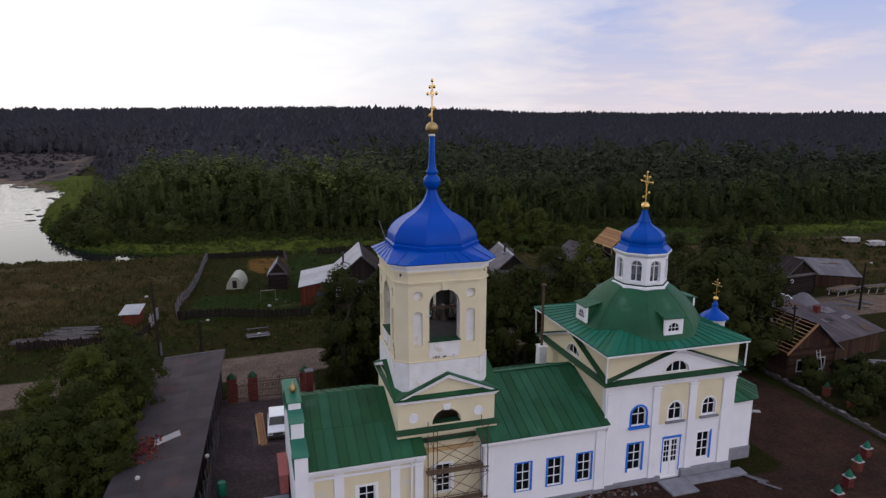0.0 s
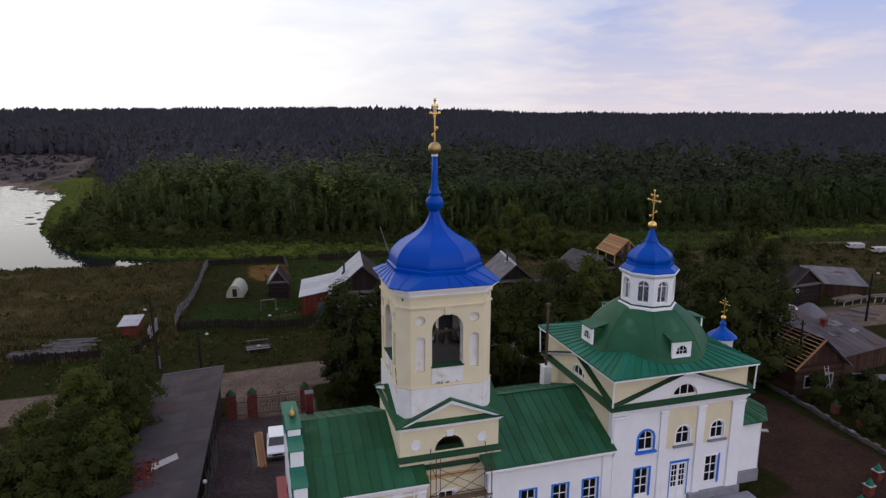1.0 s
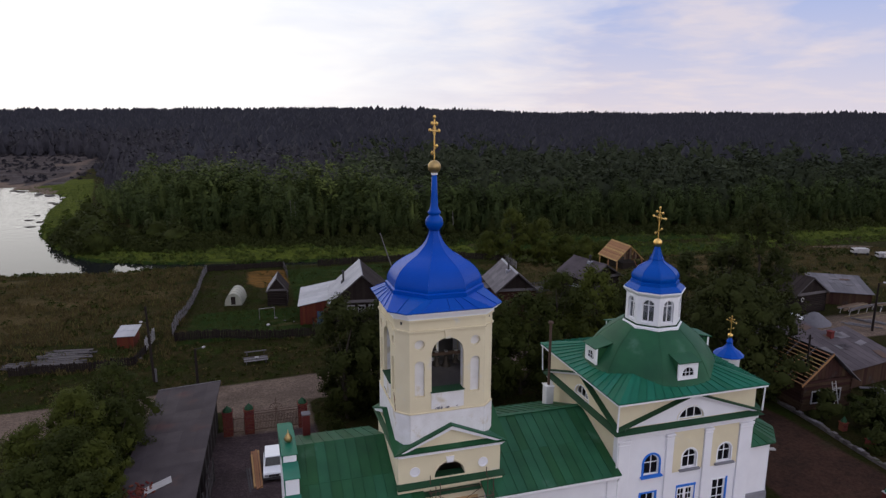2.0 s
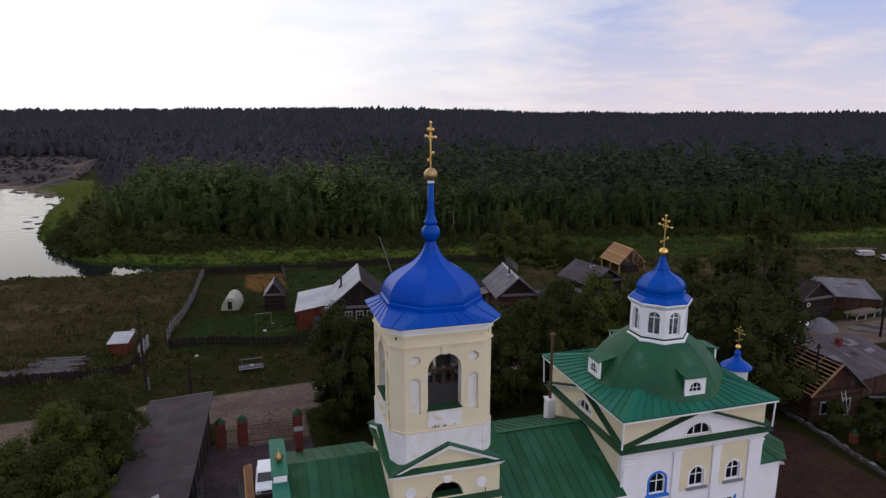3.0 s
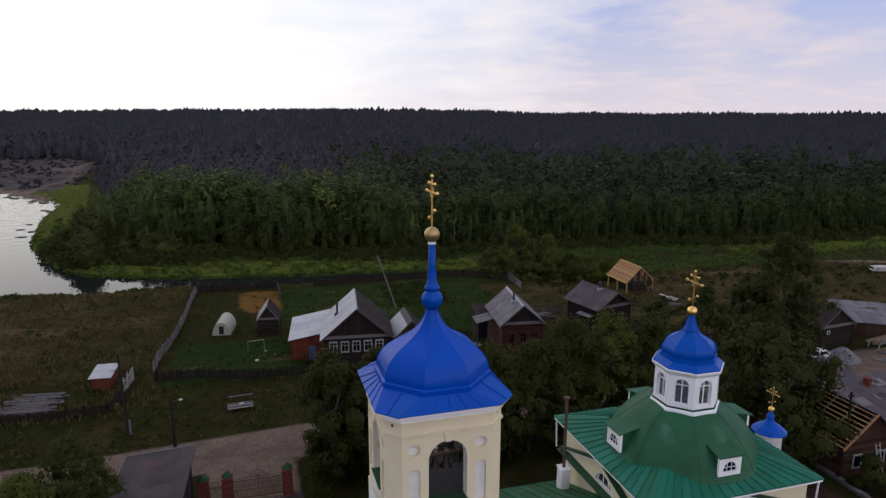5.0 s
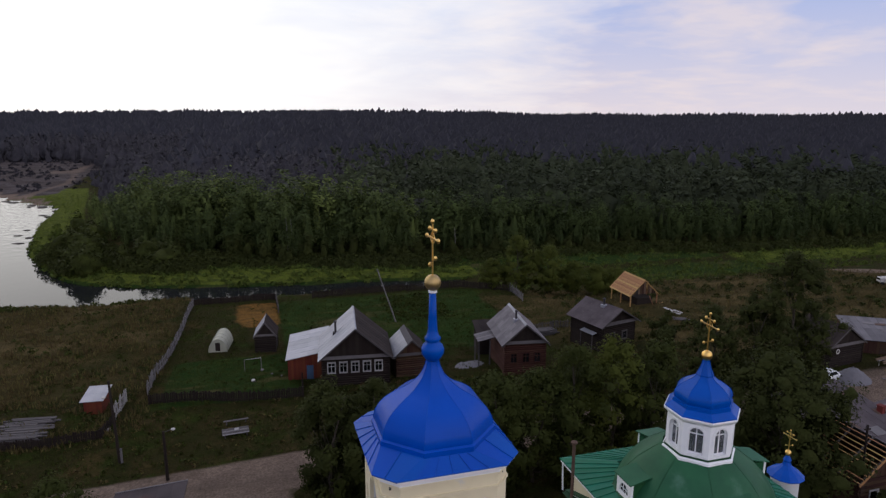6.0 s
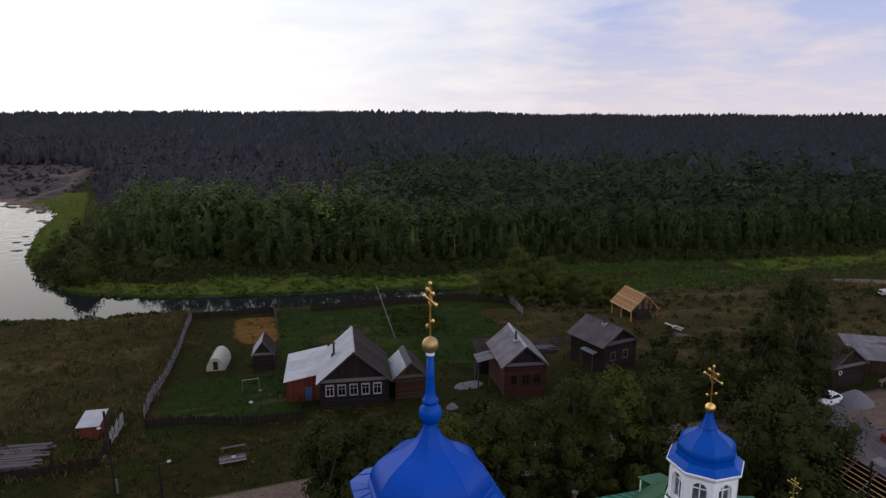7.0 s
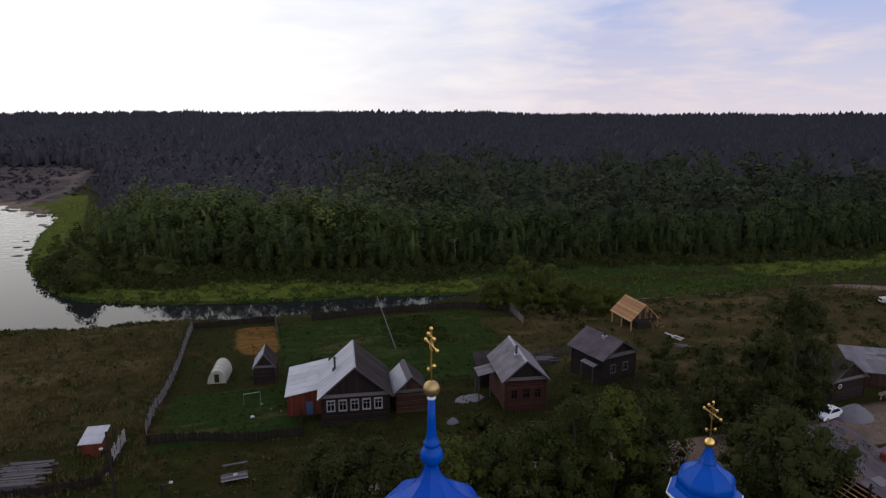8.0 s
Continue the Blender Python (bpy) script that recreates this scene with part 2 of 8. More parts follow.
GRASS = leafy("grass_blades", (0.036, 0.045, 0.009), (0.025, 0.031, 0.007), spread=0.4, lit=0.2)
DRYGRASS = leafy("dry_grass_blades", (0.088, 0.066, 0.026), (0.056, 0.046, 0.017), spread=0.3, lit=0.2)


# ---- mesh helpers ----
class M:
    """Points and faces of one mesh."""

    def __init__(self):
        self.v, self.f = [], []

    def add(self, pts, faces):
        o = len(self.v)
        self.v += [tuple(p) for p in pts]
        self.f += [tuple(i + o for i in f) for f in faces]
        return self

    def box(self, x0, x1, y0, y1, z0, z1, b=0.0):
        if b <= 0:
            return self.add([(x, y, z) for x in (x0, x1) for y in (y0, y1) for z in (z0, z1)],
                            [(0, 1, 3, 2), (4, 6, 7, 5), (0, 4, 5, 1), (2, 3, 7, 6), (0, 2, 6, 4), (1, 5, 7, 3)])
        c, h = ((x0 + x1) / 2, (y0 + y1) / 2, (z0 + z1) / 2), ((x1 - x0) / 2, (y1 - y0) / 2, (z1 - z0) / 2)
        pts, idx = [], {}
        for sx in (-1, 1):
            for sy in (-1, 1):
                for sz in (-1, 1):
                    for a in range(3):
                        s = (sx, sy, sz)
                        idx[s, a] = len(pts)
                        pts.append([c[i] + s[i] * (h[i] - (0 if i == a else b)) for i in range(3)])
        fs = []
        for a in range(3):
            u, w = [i for i in range(3) if i != a]
            for s in (-1, 1):
                q = []
                for p, r in ((-1, -1), (1, -1), (1, 1), (-1, 1)):
                    k = [0, 0, 0]
                    k[a], k[u], k[w] = s, p, r
                    q.append(idx[tuple(k), a])
                fs.append(q)
            for p in (-1, 1):
                for r in (-1, 1):
                    k0, k1 = [0, 0, 0], [0, 0, 0]
                    k0[a], k1[a] = -1, 1
                    k0[u] = k1[u] = p
                    k0[w] = k1[w] = r
                    fs.append([idx[tuple(k0), u], idx[tuple(k1), u], idx[tuple(k1), w], idx[tuple(k0), w]])
        for sx in (-1, 1):
            for sy in (-1, 1):
                for sz in (-1, 1):
                    fs.append([idx[(sx, sy, sz), a] for a in range(3)])
        return self.add(pts, fs)

    def beam(self, p, q, w, h, up=(0, 0, 1)):
        """A squared timber from p to q, w wide and h high."""
        p, q = Vector(p), Vector(q)
        d = (q - p).normalized()
        up = Vector(up)
        if abs(d.dot(up)) > 0.97:
            up = Vector((0, 1, 0))
        s = d.cross(up).normalized()
        u = s.cross(d)
        pts = [e + s * (a * w / 2) + u * (c * h / 2) for e in (p, q) for a, c in ((-1, -1), (1, -1), (1, 1), (-1, 1))]
        return self.add(pts, [(3, 2, 1, 0), (4, 5, 6, 7), (0, 1, 5, 4), (1, 2, 6, 5), (2, 3, 7, 6), (3, 0, 4, 7)])

    def tube(self, p, q, r0, r1=None, n=8):
        p, q = Vector(p), Vector(q)
        r1 = r0 if r1 is None else r1
        d = (q - p).normalized()
        s = d.cross(Vector((0, 0, 1)) if abs(d.z) < 0.95 else Vector((0, 1, 0))).normalized()
        u = s.cross(d)
        pts = []
        for e, r in ((p, r0), (q, r1)):
            pts += [e + (s * math.cos(k * math.tau / n) + u * math.sin(k * math.tau / n)) * r for k in range(n)]
        return self.add(pts, [(k, (k + 1) % n, n + (k + 1) % n, n + k) for k in range(n)] + [tuple(range(n))[::-1], tuple(range(n, 2 * n))])

    def sweep(self, path, r, n=6, closed=False):
        """A bent rod of even thickness along a path."""
        path = [Vector(p) for p in path]
        k = len(path)
        pts = []
        for i, p in enumerate(path):
            a, b = (path[i - 1], path[(i + 1) % k]) if closed else (path[max(i - 1, 0)], path[min(i + 1, k - 1)])
            d = (b - a).normalized()
            nrm = (path[1] - path[0]).cross(path[2] - path[1]).normalized()
            u = nrm.cross(d)
            pts += [p + (nrm * math.cos(j * math.tau / n) + u * math.sin(j * math.tau / n)) * r for j in range(n)]
        fs = [(i * n + j, i * n + (j + 1) % n, (i + 1) % k * n + (j + 1) % n, (i + 1) % k * n + j) for i in range(k if closed else k - 1) for j in range(n)]
        if not closed:
            fs += [tuple(range(n))[::-1], tuple(range((k - 1) * n, k * n))]
        return self.add(pts, fs)

    def lathe(self, prof, n=24, phase=0.0, at=(0, 0, 0), cap=True):
        """Rings of radius r at height z, round an upright axis through at."""
        o = []
        for r, z in prof:
            o += [(at[0] + r * math.cos(phase + k * math.tau / n), at[1] + r * math.sin(phase + k * math.tau / n), at[2] + z) for k in range(n)]
        fs = [(i * n + k, i * n + (k + 1) % n, (i + 1) * n + (k + 1) % n, (i + 1) * n + k) for i in range(len(prof) - 1) for k in range(n)]
        if cap:
            fs += [tuple(range(n))[::-1], tuple(range((len(prof) - 1) * n, len(prof) * n))]
        return self.add(o, fs)

    def ball(self, at, r, n=12, m=8, squash=1.0):
        return self.lathe([(max(r * math.sin(math.pi * i / m), 0.001), -r * squash * math.cos(math.pi * i / m)) for i in range(m + 1)], n, 0, at)

    def slab(self, a, b, c, d, t):
        """A plate through four corners, t thick, downwards from its face."""
        a, b, c, d = map(Vector, (a, b, c, d))
        nrm = (b - a).cross(d - a)
        if nrm.length < 1e-6:
            nrm = (c - b).cross(d - b)
        nrm.normalize()
        pts = [a, b, c, d] + [p - nrm * t for p in (a, b, c, d)]
        return self.add(pts, [(0, 1, 2, 3), (7, 6, 5, 4), (0, 4, 5, 1), (1, 5, 6, 2), (2, 6, 7, 3), (3, 7, 4, 0)])

    def prism(self, poly, place, t):
        """A flat outline, put in the world by place(u, w, depth), t deep."""
        n = len(poly)
        return self.add([place(u, w, 0) for u, w in poly] + [place(u, w, t) for u, w in poly],
                        [tuple(range(n)), tuple(range(n, 2 * n))[::-1]] + [(i, n + i, n + (i + 1) % n, (i + 1) % n) for i in range(n)])

    def pierced(self, outline, holes, place, t):
        """A wall with openings that go through it."""
        loops = [outline, *holes]
        flat_pts = [p for lp in loops for p in lp]
        tris = mathutils.geometry.tessellate_polygon([[Vector((u, w, 0)) for u, w in lp] for lp in loops])
        n = len(flat_pts)
        fs = [tuple(t3) for t3 in tris] + [tuple(i + n for i in reversed(t3)) for t3 in tris]
        o = 0
        for lp in loops:
            k = len(lp)
            fs += [(o + i, o + (i + 1) % k, n + o + (i + 1) % k, n + o + i) for i in range(k)]
            o += k
        return self.add([place(u, w, 0) for u, w in flat_pts] + [place(u, w, t) for u, w in flat_pts], fs)


def mesh_of(name, m, smooth=False, fix=True):
    me = bpy.data.meshes.new(name)
    me.from_pydata(m.v, [], m.f)
    if fix and len(m.f) < 20000:
        bm = bmesh.new()
        bm.from_mesh(me)
        bmesh.ops.recalc_face_normals(bm, faces=bm.faces)
        bm.to_mesh(me)
        bm.free()
    if smooth:
        me.polygons.foreach_set("use_smooth", [True] * len(me.polygons))
    me.update()
    return me


def thing(name, label, category, at=(0, 0, 0), turn=0.0, group="", kind=""):
    ob = new(name)
    ob.empty_display_size = 0.3
    ob.matrix_basis = pose(*at, 0, 0, turn)
    return tagged(ob, label, category, group, kind)


def part(name, m, mat, parent, label="", smooth=False, at=None):
    me = m if isinstance(m, bpy.types.Mesh) else mesh_of(name, m, smooth)
    if not me.materials:
        me.materials.append(mat)
    ob = new(name, me)
    ob.parent = parent
    if at:
        ob.location = at
    return tagged(ob, label)


def single(name, m, mat, label, category, at=(0, 0, 0), turn=0.0, group="", kind="", smooth=False):
    ob = new(name, m if isinstance(m, bpy.types.Mesh) else mesh_of(name, m, smooth))
    if not ob.data.materials:
        ob.data.materials.append(mat)
    ob.matrix_basis = pose(*at, 0, 0, turn)
    return tagged(ob, label, category, group, kind)


def facing(o, u):
    """place() for a wall that starts at o and runs along u; its outer side is to the right of u. Depth goes inwards."""
    o, u = Vector(o), Vector(u).normalized()
    inward = Vector((-u.y, u.x, 0))
    return lambda a, z, d: o + u * a + Vector((0, 0, z)) + inward * d


def arch(u0, u1, z0, zs, n=12, rise=1.0):
    """Outline of an opening with a round head that springs at zs."""
    c, r = (u0 + u1) / 2, (u1 - u0) / 2
    return [(u0, z0), (u1, z0)] + [(c + r * math.cos(k * math.pi / n), zs + rise * r * math.sin(k * math.pi / n)) for k in range(n + 1)]


def rect(u0, u1, z0, z1):
    return [(u0, z0), (u1, z0), (u1, z1), (u0, z1)]


def circle(u, z, r, n=18):
    return [(u + r * math.cos(k * math.tau / n), z + r * math.sin(k * math.tau / n)) for k in range(n)]


import mathutils


# ---- ground, water and woods ----
WATER = -13.2
rng = np.random.default_rng(7)


def smooth01(t):
    t = np.clip(t, 0, 1)
    return t * t * (3 - 2 * t)


def shore_far(x):
    """The far bank of the river, y for x."""
    return np.interp(x, [-170, -125, -113, -102, -95, -87, -84, -79.5, -74, -67, -58, -48, -40, -26, -11.5, 2, 18, 32, 60], [440, 408, 393, 378, 372, 362, 352, 302, 276, 246, 226, 209, 202, 196, 192.5, 190, 187.5, 187, 181])


def wood_front(x):
    """The edge of the woods across the river, y for x."""
    return np.interp(x, [-130, -95, -78, -66, -50, -44, -30, -5, 20, 46, 77, 101, 138, 178, 217, 320, 520], [470, 410, 335, 290, 252, 241, 227, 221, 214, 206, 205, 205, 198, 191, 189, 186, 200])


def wood_side(y):
    """The western edge of the woods at the bend, x for y."""
    return np.interp(y, [200, 237, 263, 296, 339, 397, 465, 600, 640], [-46, -50, -52, -57, -66, -76, -90, -118, -500])


def height(x, y):
    """Height of the ground."""
    x, y = np.asarray(x, float), np.asarray(y, float)
    reach = np.interp(x, [-60, -42, -30, -13, 8], [7, 4.5, 2.5, 3, 0])  # the near bank swings out a little to the west
    left = np.interp(y - reach * (y > 120), [-200, 46, 53, 59, 66, 78, 88, 96, 104, 115, 140, 150, 168, 176.5, 181, 184], [2.6, 2.6, 2.3, 1.2, 1.0, 0.8, 0.6, -0.3, -1.1, -1.5, -3.0, -4.8, -12.2, -13.3, -14.2, -14.6])
    right = np.interp(y, [-200, 46, 53, 62, 78, 92, 104, 115, 140, 156, 172, 190], [2.6, 2.3, 1.9, 1.4, 1.0, 0.5, -0.8, -1.7, -6.2, -9.9, -11.4, -11.8])
    near = left + (right - left) * smooth01((x - 42) / 30)
    # across the river: flat water meadows, then a wooded rise
    far_bank = shore_far(x)
    over = np.where(y > far_bank, np.interp(y - far_bank, [0, 1.5, 8, 60, 300], [-13.3, -12.8, -12.4, -11.6, -10.0]), -14.6)
    over = np.where(x > 60, np.interp(y, [180, 300, 500], [-11.6, -11.0, -10.0]), over)
    river = (y > 180 + reach) & (x <= 60)
    river |= x < -300
    z = np.where(river & (y > 180 + reach), over, near)
    head, dist = np.degrees(np.arctan2(x, np.maximum(y, 1.0))), np.hypot(x, y)
    ridge = np.interp(head, [-40, -16, -4, 7, 15, 20, 25, 34, 48, 70], [3, 7, 10.4, 13.2, 11.6, 8, 5, 5.5, 7.5, 8])
    crest = smooth01((head + 8) / 8) * smooth01((22 - head) / 8)  # the middle of the ridge lies nearer
    rise = smooth01((dist - 480) / (1050 - 530 * crest))
    back = smooth01((dist - 1600 + 550 * crest) / 900)
    z = np.where(dist > 480, -10 + (ridge + 10) * rise - 60 * back, z)
    z = z + 1.3 * np.exp(-((x - 70.4) ** 2 + (y - 112.5) ** 2) / 90)
    return z + 0.22 * np.sin(x * 0.31 + 1.3 * np.sin(y * 0.11)) * np.sin(y * 0.27) * smooth01((y - 70) / 20) * (dist < 480)


def gz0(x, y):
    return float(height(x, y)) - 0.3


def patch(x, y, x0, x1, y0, y1, soft=1.5):
    """1 inside a rectangle of the plan, fading out over soft metres."""
    return smooth01((x - x0) / soft + 0.5) * smooth01((x1 - x) / soft + 0.5) * smooth01((y - y0) / soft + 0.5) * smooth01((y1 - y) / soft + 0.5)


def zones(x, y):
    road_y = 69 + 1.4 * np.sin(x * 0.06)
    road = smooth01((3.4 - np.abs(y - road_y)) / 2.5 + 0.5)
    dirt = np.maximum.reduce([road, patch(x, y, -3.0, 5.5, 59.5, 66, 2) * 0.8, patch(x, y, 64, 90, 66, 74, 4) * 0.62, smooth01((9 - np.abs(y - shore_far(x) - 6)) / 5 + 0.5) * (x < -92) * 0.8, smooth01((4.0 - np.abs(x + 106 + 0.05 * (y - 422) + 5 * np.sin(y * 0.05))) / 6 + 0.5) * patch(x, y, -135, -90, 395, 590, 10) * 0.55, patch(x, y, -132, -104, 505, 560, 14) * 0.6,
                               smooth01((0.9 - np.abs(y - 152.7 + 0.18 * (x - 100))) / 1.0 + 0.5) * patch(x, y, 94, 134, 140, 158, 4), patch(x, y, 146, 153, 128, 145, 3)])
    red = patch(x, y, 20, 46.5, 20, 52, 3)
    dry = np.maximum.reduce([patch(x, y, -140, -10.5, 96, 178, 14), patch(x, y, 60, 150, 84, 150, 8) * 0.85, patch(x, y, -12, 14, 72, 86, 3) * 0.4, patch(x, y, 45, 62, 96, 132, 6) * 0.7])
    lush = np.maximum.reduce([patch(x, y, -8.5, 8, 87, 106, 1.5), patch(x, y, 7, 45 + 0.12 * (y - 120), 100, 139, 3), patch(x, y, 84, 150, 152, 176, 5),
                              smooth01((24 - np.abs(y - shore_far(x) - 10)) / 10) * (x < 150) * (y > 182) * 0.9])
    straw = patch(x, y, -0.2, 6.6, 121, 139.0, 3.5) * (1 - 0.6 * smooth01((128 - y) / 6) * smooth01((3 - x) / 3))
    inland = y - shore_far(x)
    meadow = np.maximum.reduce([smooth01((inland - 1) / 3) * np.maximum(smooth01((wood_front(x) - 7 - y) / 8), smooth01((wood_side(y) - 1 - x) / 5) * (y < 430)) * (x < 66), patch(x, y, 150, 240, 168, 186, 5) * 0.8])
    return {"dirt": dirt, "red": red * (1 - road) * (1 - patch(x, y, 31.5, 36.5, 34.2, 40, 1.5)), "paved": patch(x, y, -4, 5.5, 30, 61, 2) * (1 - road), "dry": dry, "lush": lush, "straw": straw, "meadow": meadow, "stony": patch(x, y, -300, -98, 404, 660, 12)}


def ground_material():
    m = bpy.data.materials.new("village_ground")
    m.use_nodes = True
    n, l = m.node_tree.nodes, m.node_tree.links
    b = n["Principled BSDF"]
    b.inputs["Roughness"].default_value, b.inputs["Specular IOR Level"].default_value = 0.95, 0.02
    tc = n.new("ShaderNodeTexCoord")

    def tex(s, d=5.0):
        t = n.new("ShaderNodeTexNoise")
        t.inputs["Scale"].default_value, t.inputs["Detail"].default_value, t.inputs["Roughness"].default_value = s, d, 0.65
        l.new(tc.outputs["Object"], t.inputs["Vector"])
        return t.outputs[0]

    def calc(op, a, c):
        x = n.new("ShaderNodeMath")
        x.operation, x.use_clamp = op, True
        for i, v in enumerate((a, c)):
            if isinstance(v, (int, float)):
                x.inputs[i].default_value = v
            else:
                l.new(v, x.inputs[i])
        return x.outputs[0]

    def mix(f, a, c):
        x = n.new("ShaderNodeMix")
        x.data_type = "RGBA"
        for s, v in ((0, f), (6, a), (7, c)):
            if isinstance(v, tuple):
                x.inputs[s].default_value = (*v, 1)
            else:
                l.new(v, x.inputs[s])
        return x.outputs[2]

    broad, mid, grain = tex(0.09), tex(0.55), tex(4.0)
    tone = calc("MULTIPLY", calc("SUBTRACT", mid, 0.36), 3.5)
    speck = calc("MULTIPLY", calc("SUBTRACT", grain, 0.38), 3.5)
    col = mix(tone, (0.020, 0.023, 0.006), (0.030, 0.024, 0.009))
    lumps, drift = tex(0.22), tex(0.13, 6.0)
    col = mix(calc("MULTIPLY", calc("SUBTRACT", lumps, 0.52), 7.0), col, (0.023, 0.036, 0.006))
    col = mix(calc("MULTIPLY", calc("SUBTRACT", drift, 0.56), 9.0), col, (0.054, 0.039, 0.015))
    # wide streaks of tan, green and dark tussocks in the unmown field; worn and weedy patches in the mown lawns
    sm = n.new("ShaderNodeMapping")
    sm.inputs["Scale"].default_value = (0.35, 1.0, 1.0)
    l.new(tc.outputs["Object"], sm.inputs[0])

    def streaks(sc, d=5.0):
        t = n.new("ShaderNodeTexNoise")
        t.inputs["Scale"].default_value, t.inputs["Detail"].default_value, t.inputs["Roughness"].default_value = sc, d, 0.62
        l.new(sm.outputs[0], t.inputs["Vector"])
        return t.outputs[0]

    long_, short_ = streaks(0.11), streaks(0.42)
    tan_f = calc("MULTIPLY", calc("SUBTRACT", long_, 0.47), 6.0)
    tuss_f = calc("MULTIPLY", calc("SUBTRACT", short_, 0.54), 7.0)
    worn_f = calc("MULTIPLY", calc("SUBTRACT", streaks(0.23), 0.56), 9.0)
    detail = {
        "dry": lambda q: mix(tuss_f, mix(tan_f, q, (0.086, 0.063, 0.028)), (0.024, 0.028, 0.009)),
        "lush": lambda q: mix(worn_f, mix(tuss_f, q, (0.036, 0.052, 0.012)), (0.058, 0.052, 0.020)),
        "meadow": lambda q: mix(tuss_f, q, (0.034, 0.042, 0.013)),
        "red": lambda q: mix(worn_f, q, (0.040, 0.034, 0.020)),
        "dirt": lambda q: mix(calc("MULTIPLY", worn_f, 0.35), q, (0.075, 0.060, 0.048)),
        "paved": lambda q: mix(calc("MULTIPLY", worn_f, 0.5), q, (0.050, 0.040, 0.038)),
        "stony": lambda q: mix(tuss_f, mix(tan_f, q, (0.092, 0.078, 0.080)), (0.026, 0.023, 0.020)),
        "straw": lambda q: mix(tuss_f, q, (0.070, 0.046, 0.014)),
    }
    for name, a, c, edge in (("lush", (0.013, 0.032, 0.006), (0.023, 0.036, 0.008), 0.5), ("meadow", (0.090, 0.112, 0.016), (0.052, 0.065, 0.012), 0.5), ("dry", (0.052, 0.039, 0.015), (0.033, 0.029, 0.010), 0.5),
                             ("stony", (0.070, 0.056, 0.054), (0.050, 0.042, 0.038), 0.5), ("red", (0.062, 0.034, 0.025), (0.037, 0.023, 0.018), 0.5), ("paved", (0.088, 0.064, 0.066), (0.062, 0.046, 0.048), 0.2), ("dirt", (0.186, 0.138, 0.107), (0.126, 0.094, 0.074), 0.35),
                             ("straw", (0.17, 0.085, 0.022), (0.085, 0.05, 0.016), 0.9)):
        at = n.new("ShaderNodeAttribute")
        at.attribute_name = name
        wob = calc("ADD", at.outputs["Fac"], 0.0)
        f = calc("MULTIPLY", calc("SUBTRACT", calc("ADD", wob, calc("MULTIPLY", calc("SUBTRACT", mid, 0.25), edge)), 0.5), 4.0)
        col = mix(f, col, detail[name](mix(tone if name != "dry" else calc("MULTIPLY", calc("SUBTRACT", broad, 0.38), 4.0), a, c)))
    dim = n.new("ShaderNodeHueSaturation")
    l.new(col, dim.inputs["Color"])
    x = n.new("ShaderNodeMath")
    x.operation = "ADD"
    l.new(calc("MULTIPLY", speck, 0.5), x.inputs[0])
    x.inputs[1].default_value = 0.75
    l.new(x.outputs[0], dim.inputs["Value"])
    l.new(dim.outputs[0], b.inputs["Base Color"])
    bp = n.new("ShaderNodeBump")
    bp.inputs["Strength"].default_value, bp.inputs["Distance"].default_value = 0.8, 0.15
    l.new(speck, bp.inputs["Height"])
    l.new(bp.outputs[0], b.inputs["Normal"])
    return m


def np_mesh(name, verts, faces, mat=None, smooth=False, normals=None):
    """A mesh from arrays of points and of four-cornered faces."""
    me = bpy.data.meshes.new(name)
    me.vertices.add(len(verts))
    me.vertices.foreach_set("co", np.ascontiguousarray(verts, np.float32).ravel())
    me.loops.add(faces.size)
    me.loops.foreach_set("vertex_index", np.ascontiguousarray(faces, np.int32).ravel())
    me.polygons.add(len(faces))
    me.polygons.foreach_set("loop_start", np.arange(len(faces), dtype=np.int32) * faces.shape[1])
    if smooth:
        me.polygons.foreach_set("use_smooth", np.ones(len(faces), bool))
    me.update(calc_edges=True)
    if normals is not None:
        me.attributes.new("custom_normal", "FLOAT_VECTOR", "POINT").data.foreach_set("vector", np.ascontiguousarray(normals, np.float32).ravel())
    if mat:
        me.materials.append(mat)
    return me


def axis(knots):
    out = [np.array([knots[0][0]])]
    for (a, _), (b, step) in zip(knots, knots[1:]):
        k = max(1, int(round((b - a) / step)))
        out.append(np.linspace(a, b, k + 1)[1:])
    return np.concatenate(out)


gx = axis([(-3600, 0), (-900, 300), (-320, 40), (-130, 5), (-26, 1.6), (58, 0.8), (110, 1.6), (270, 6), (900, 40), (3600, 300)])
gy = axis([(-1500, 0), (-200, 200), (-20, 20), (28, 3), (82, 0.8), (150, 1.3), (215, 1.6), (330, 4), (520, 12), (1700, 45), (3600, 200)])
GX, GY = np.meshgrid(gx, gy)
GZ = height(GX, GY)
nx, ny = len(gx), len(gy)
ii = np.arange((ny - 1) * nx).reshape(ny - 1, nx)[:, :-1].ravel()
ground_me = np_mesh("ground", np.stack([GX.ravel(), GY.ravel(), GZ.ravel()], 1), np.stack([ii, ii + 1, ii + nx + 1, ii + nx], 1), ground_material(), True)
for key, val in zones(GX.ravel(), GY.ravel()).items():
    at = ground_me.attributes.new(key, "FLOAT", "POINT")
    at.data.foreach_set("value", np.ascontiguousarray(val, np.float32))
tagged(new("ground", ground_me), "grassy village ground with dirt road and gardens", "ground", kind="structure")

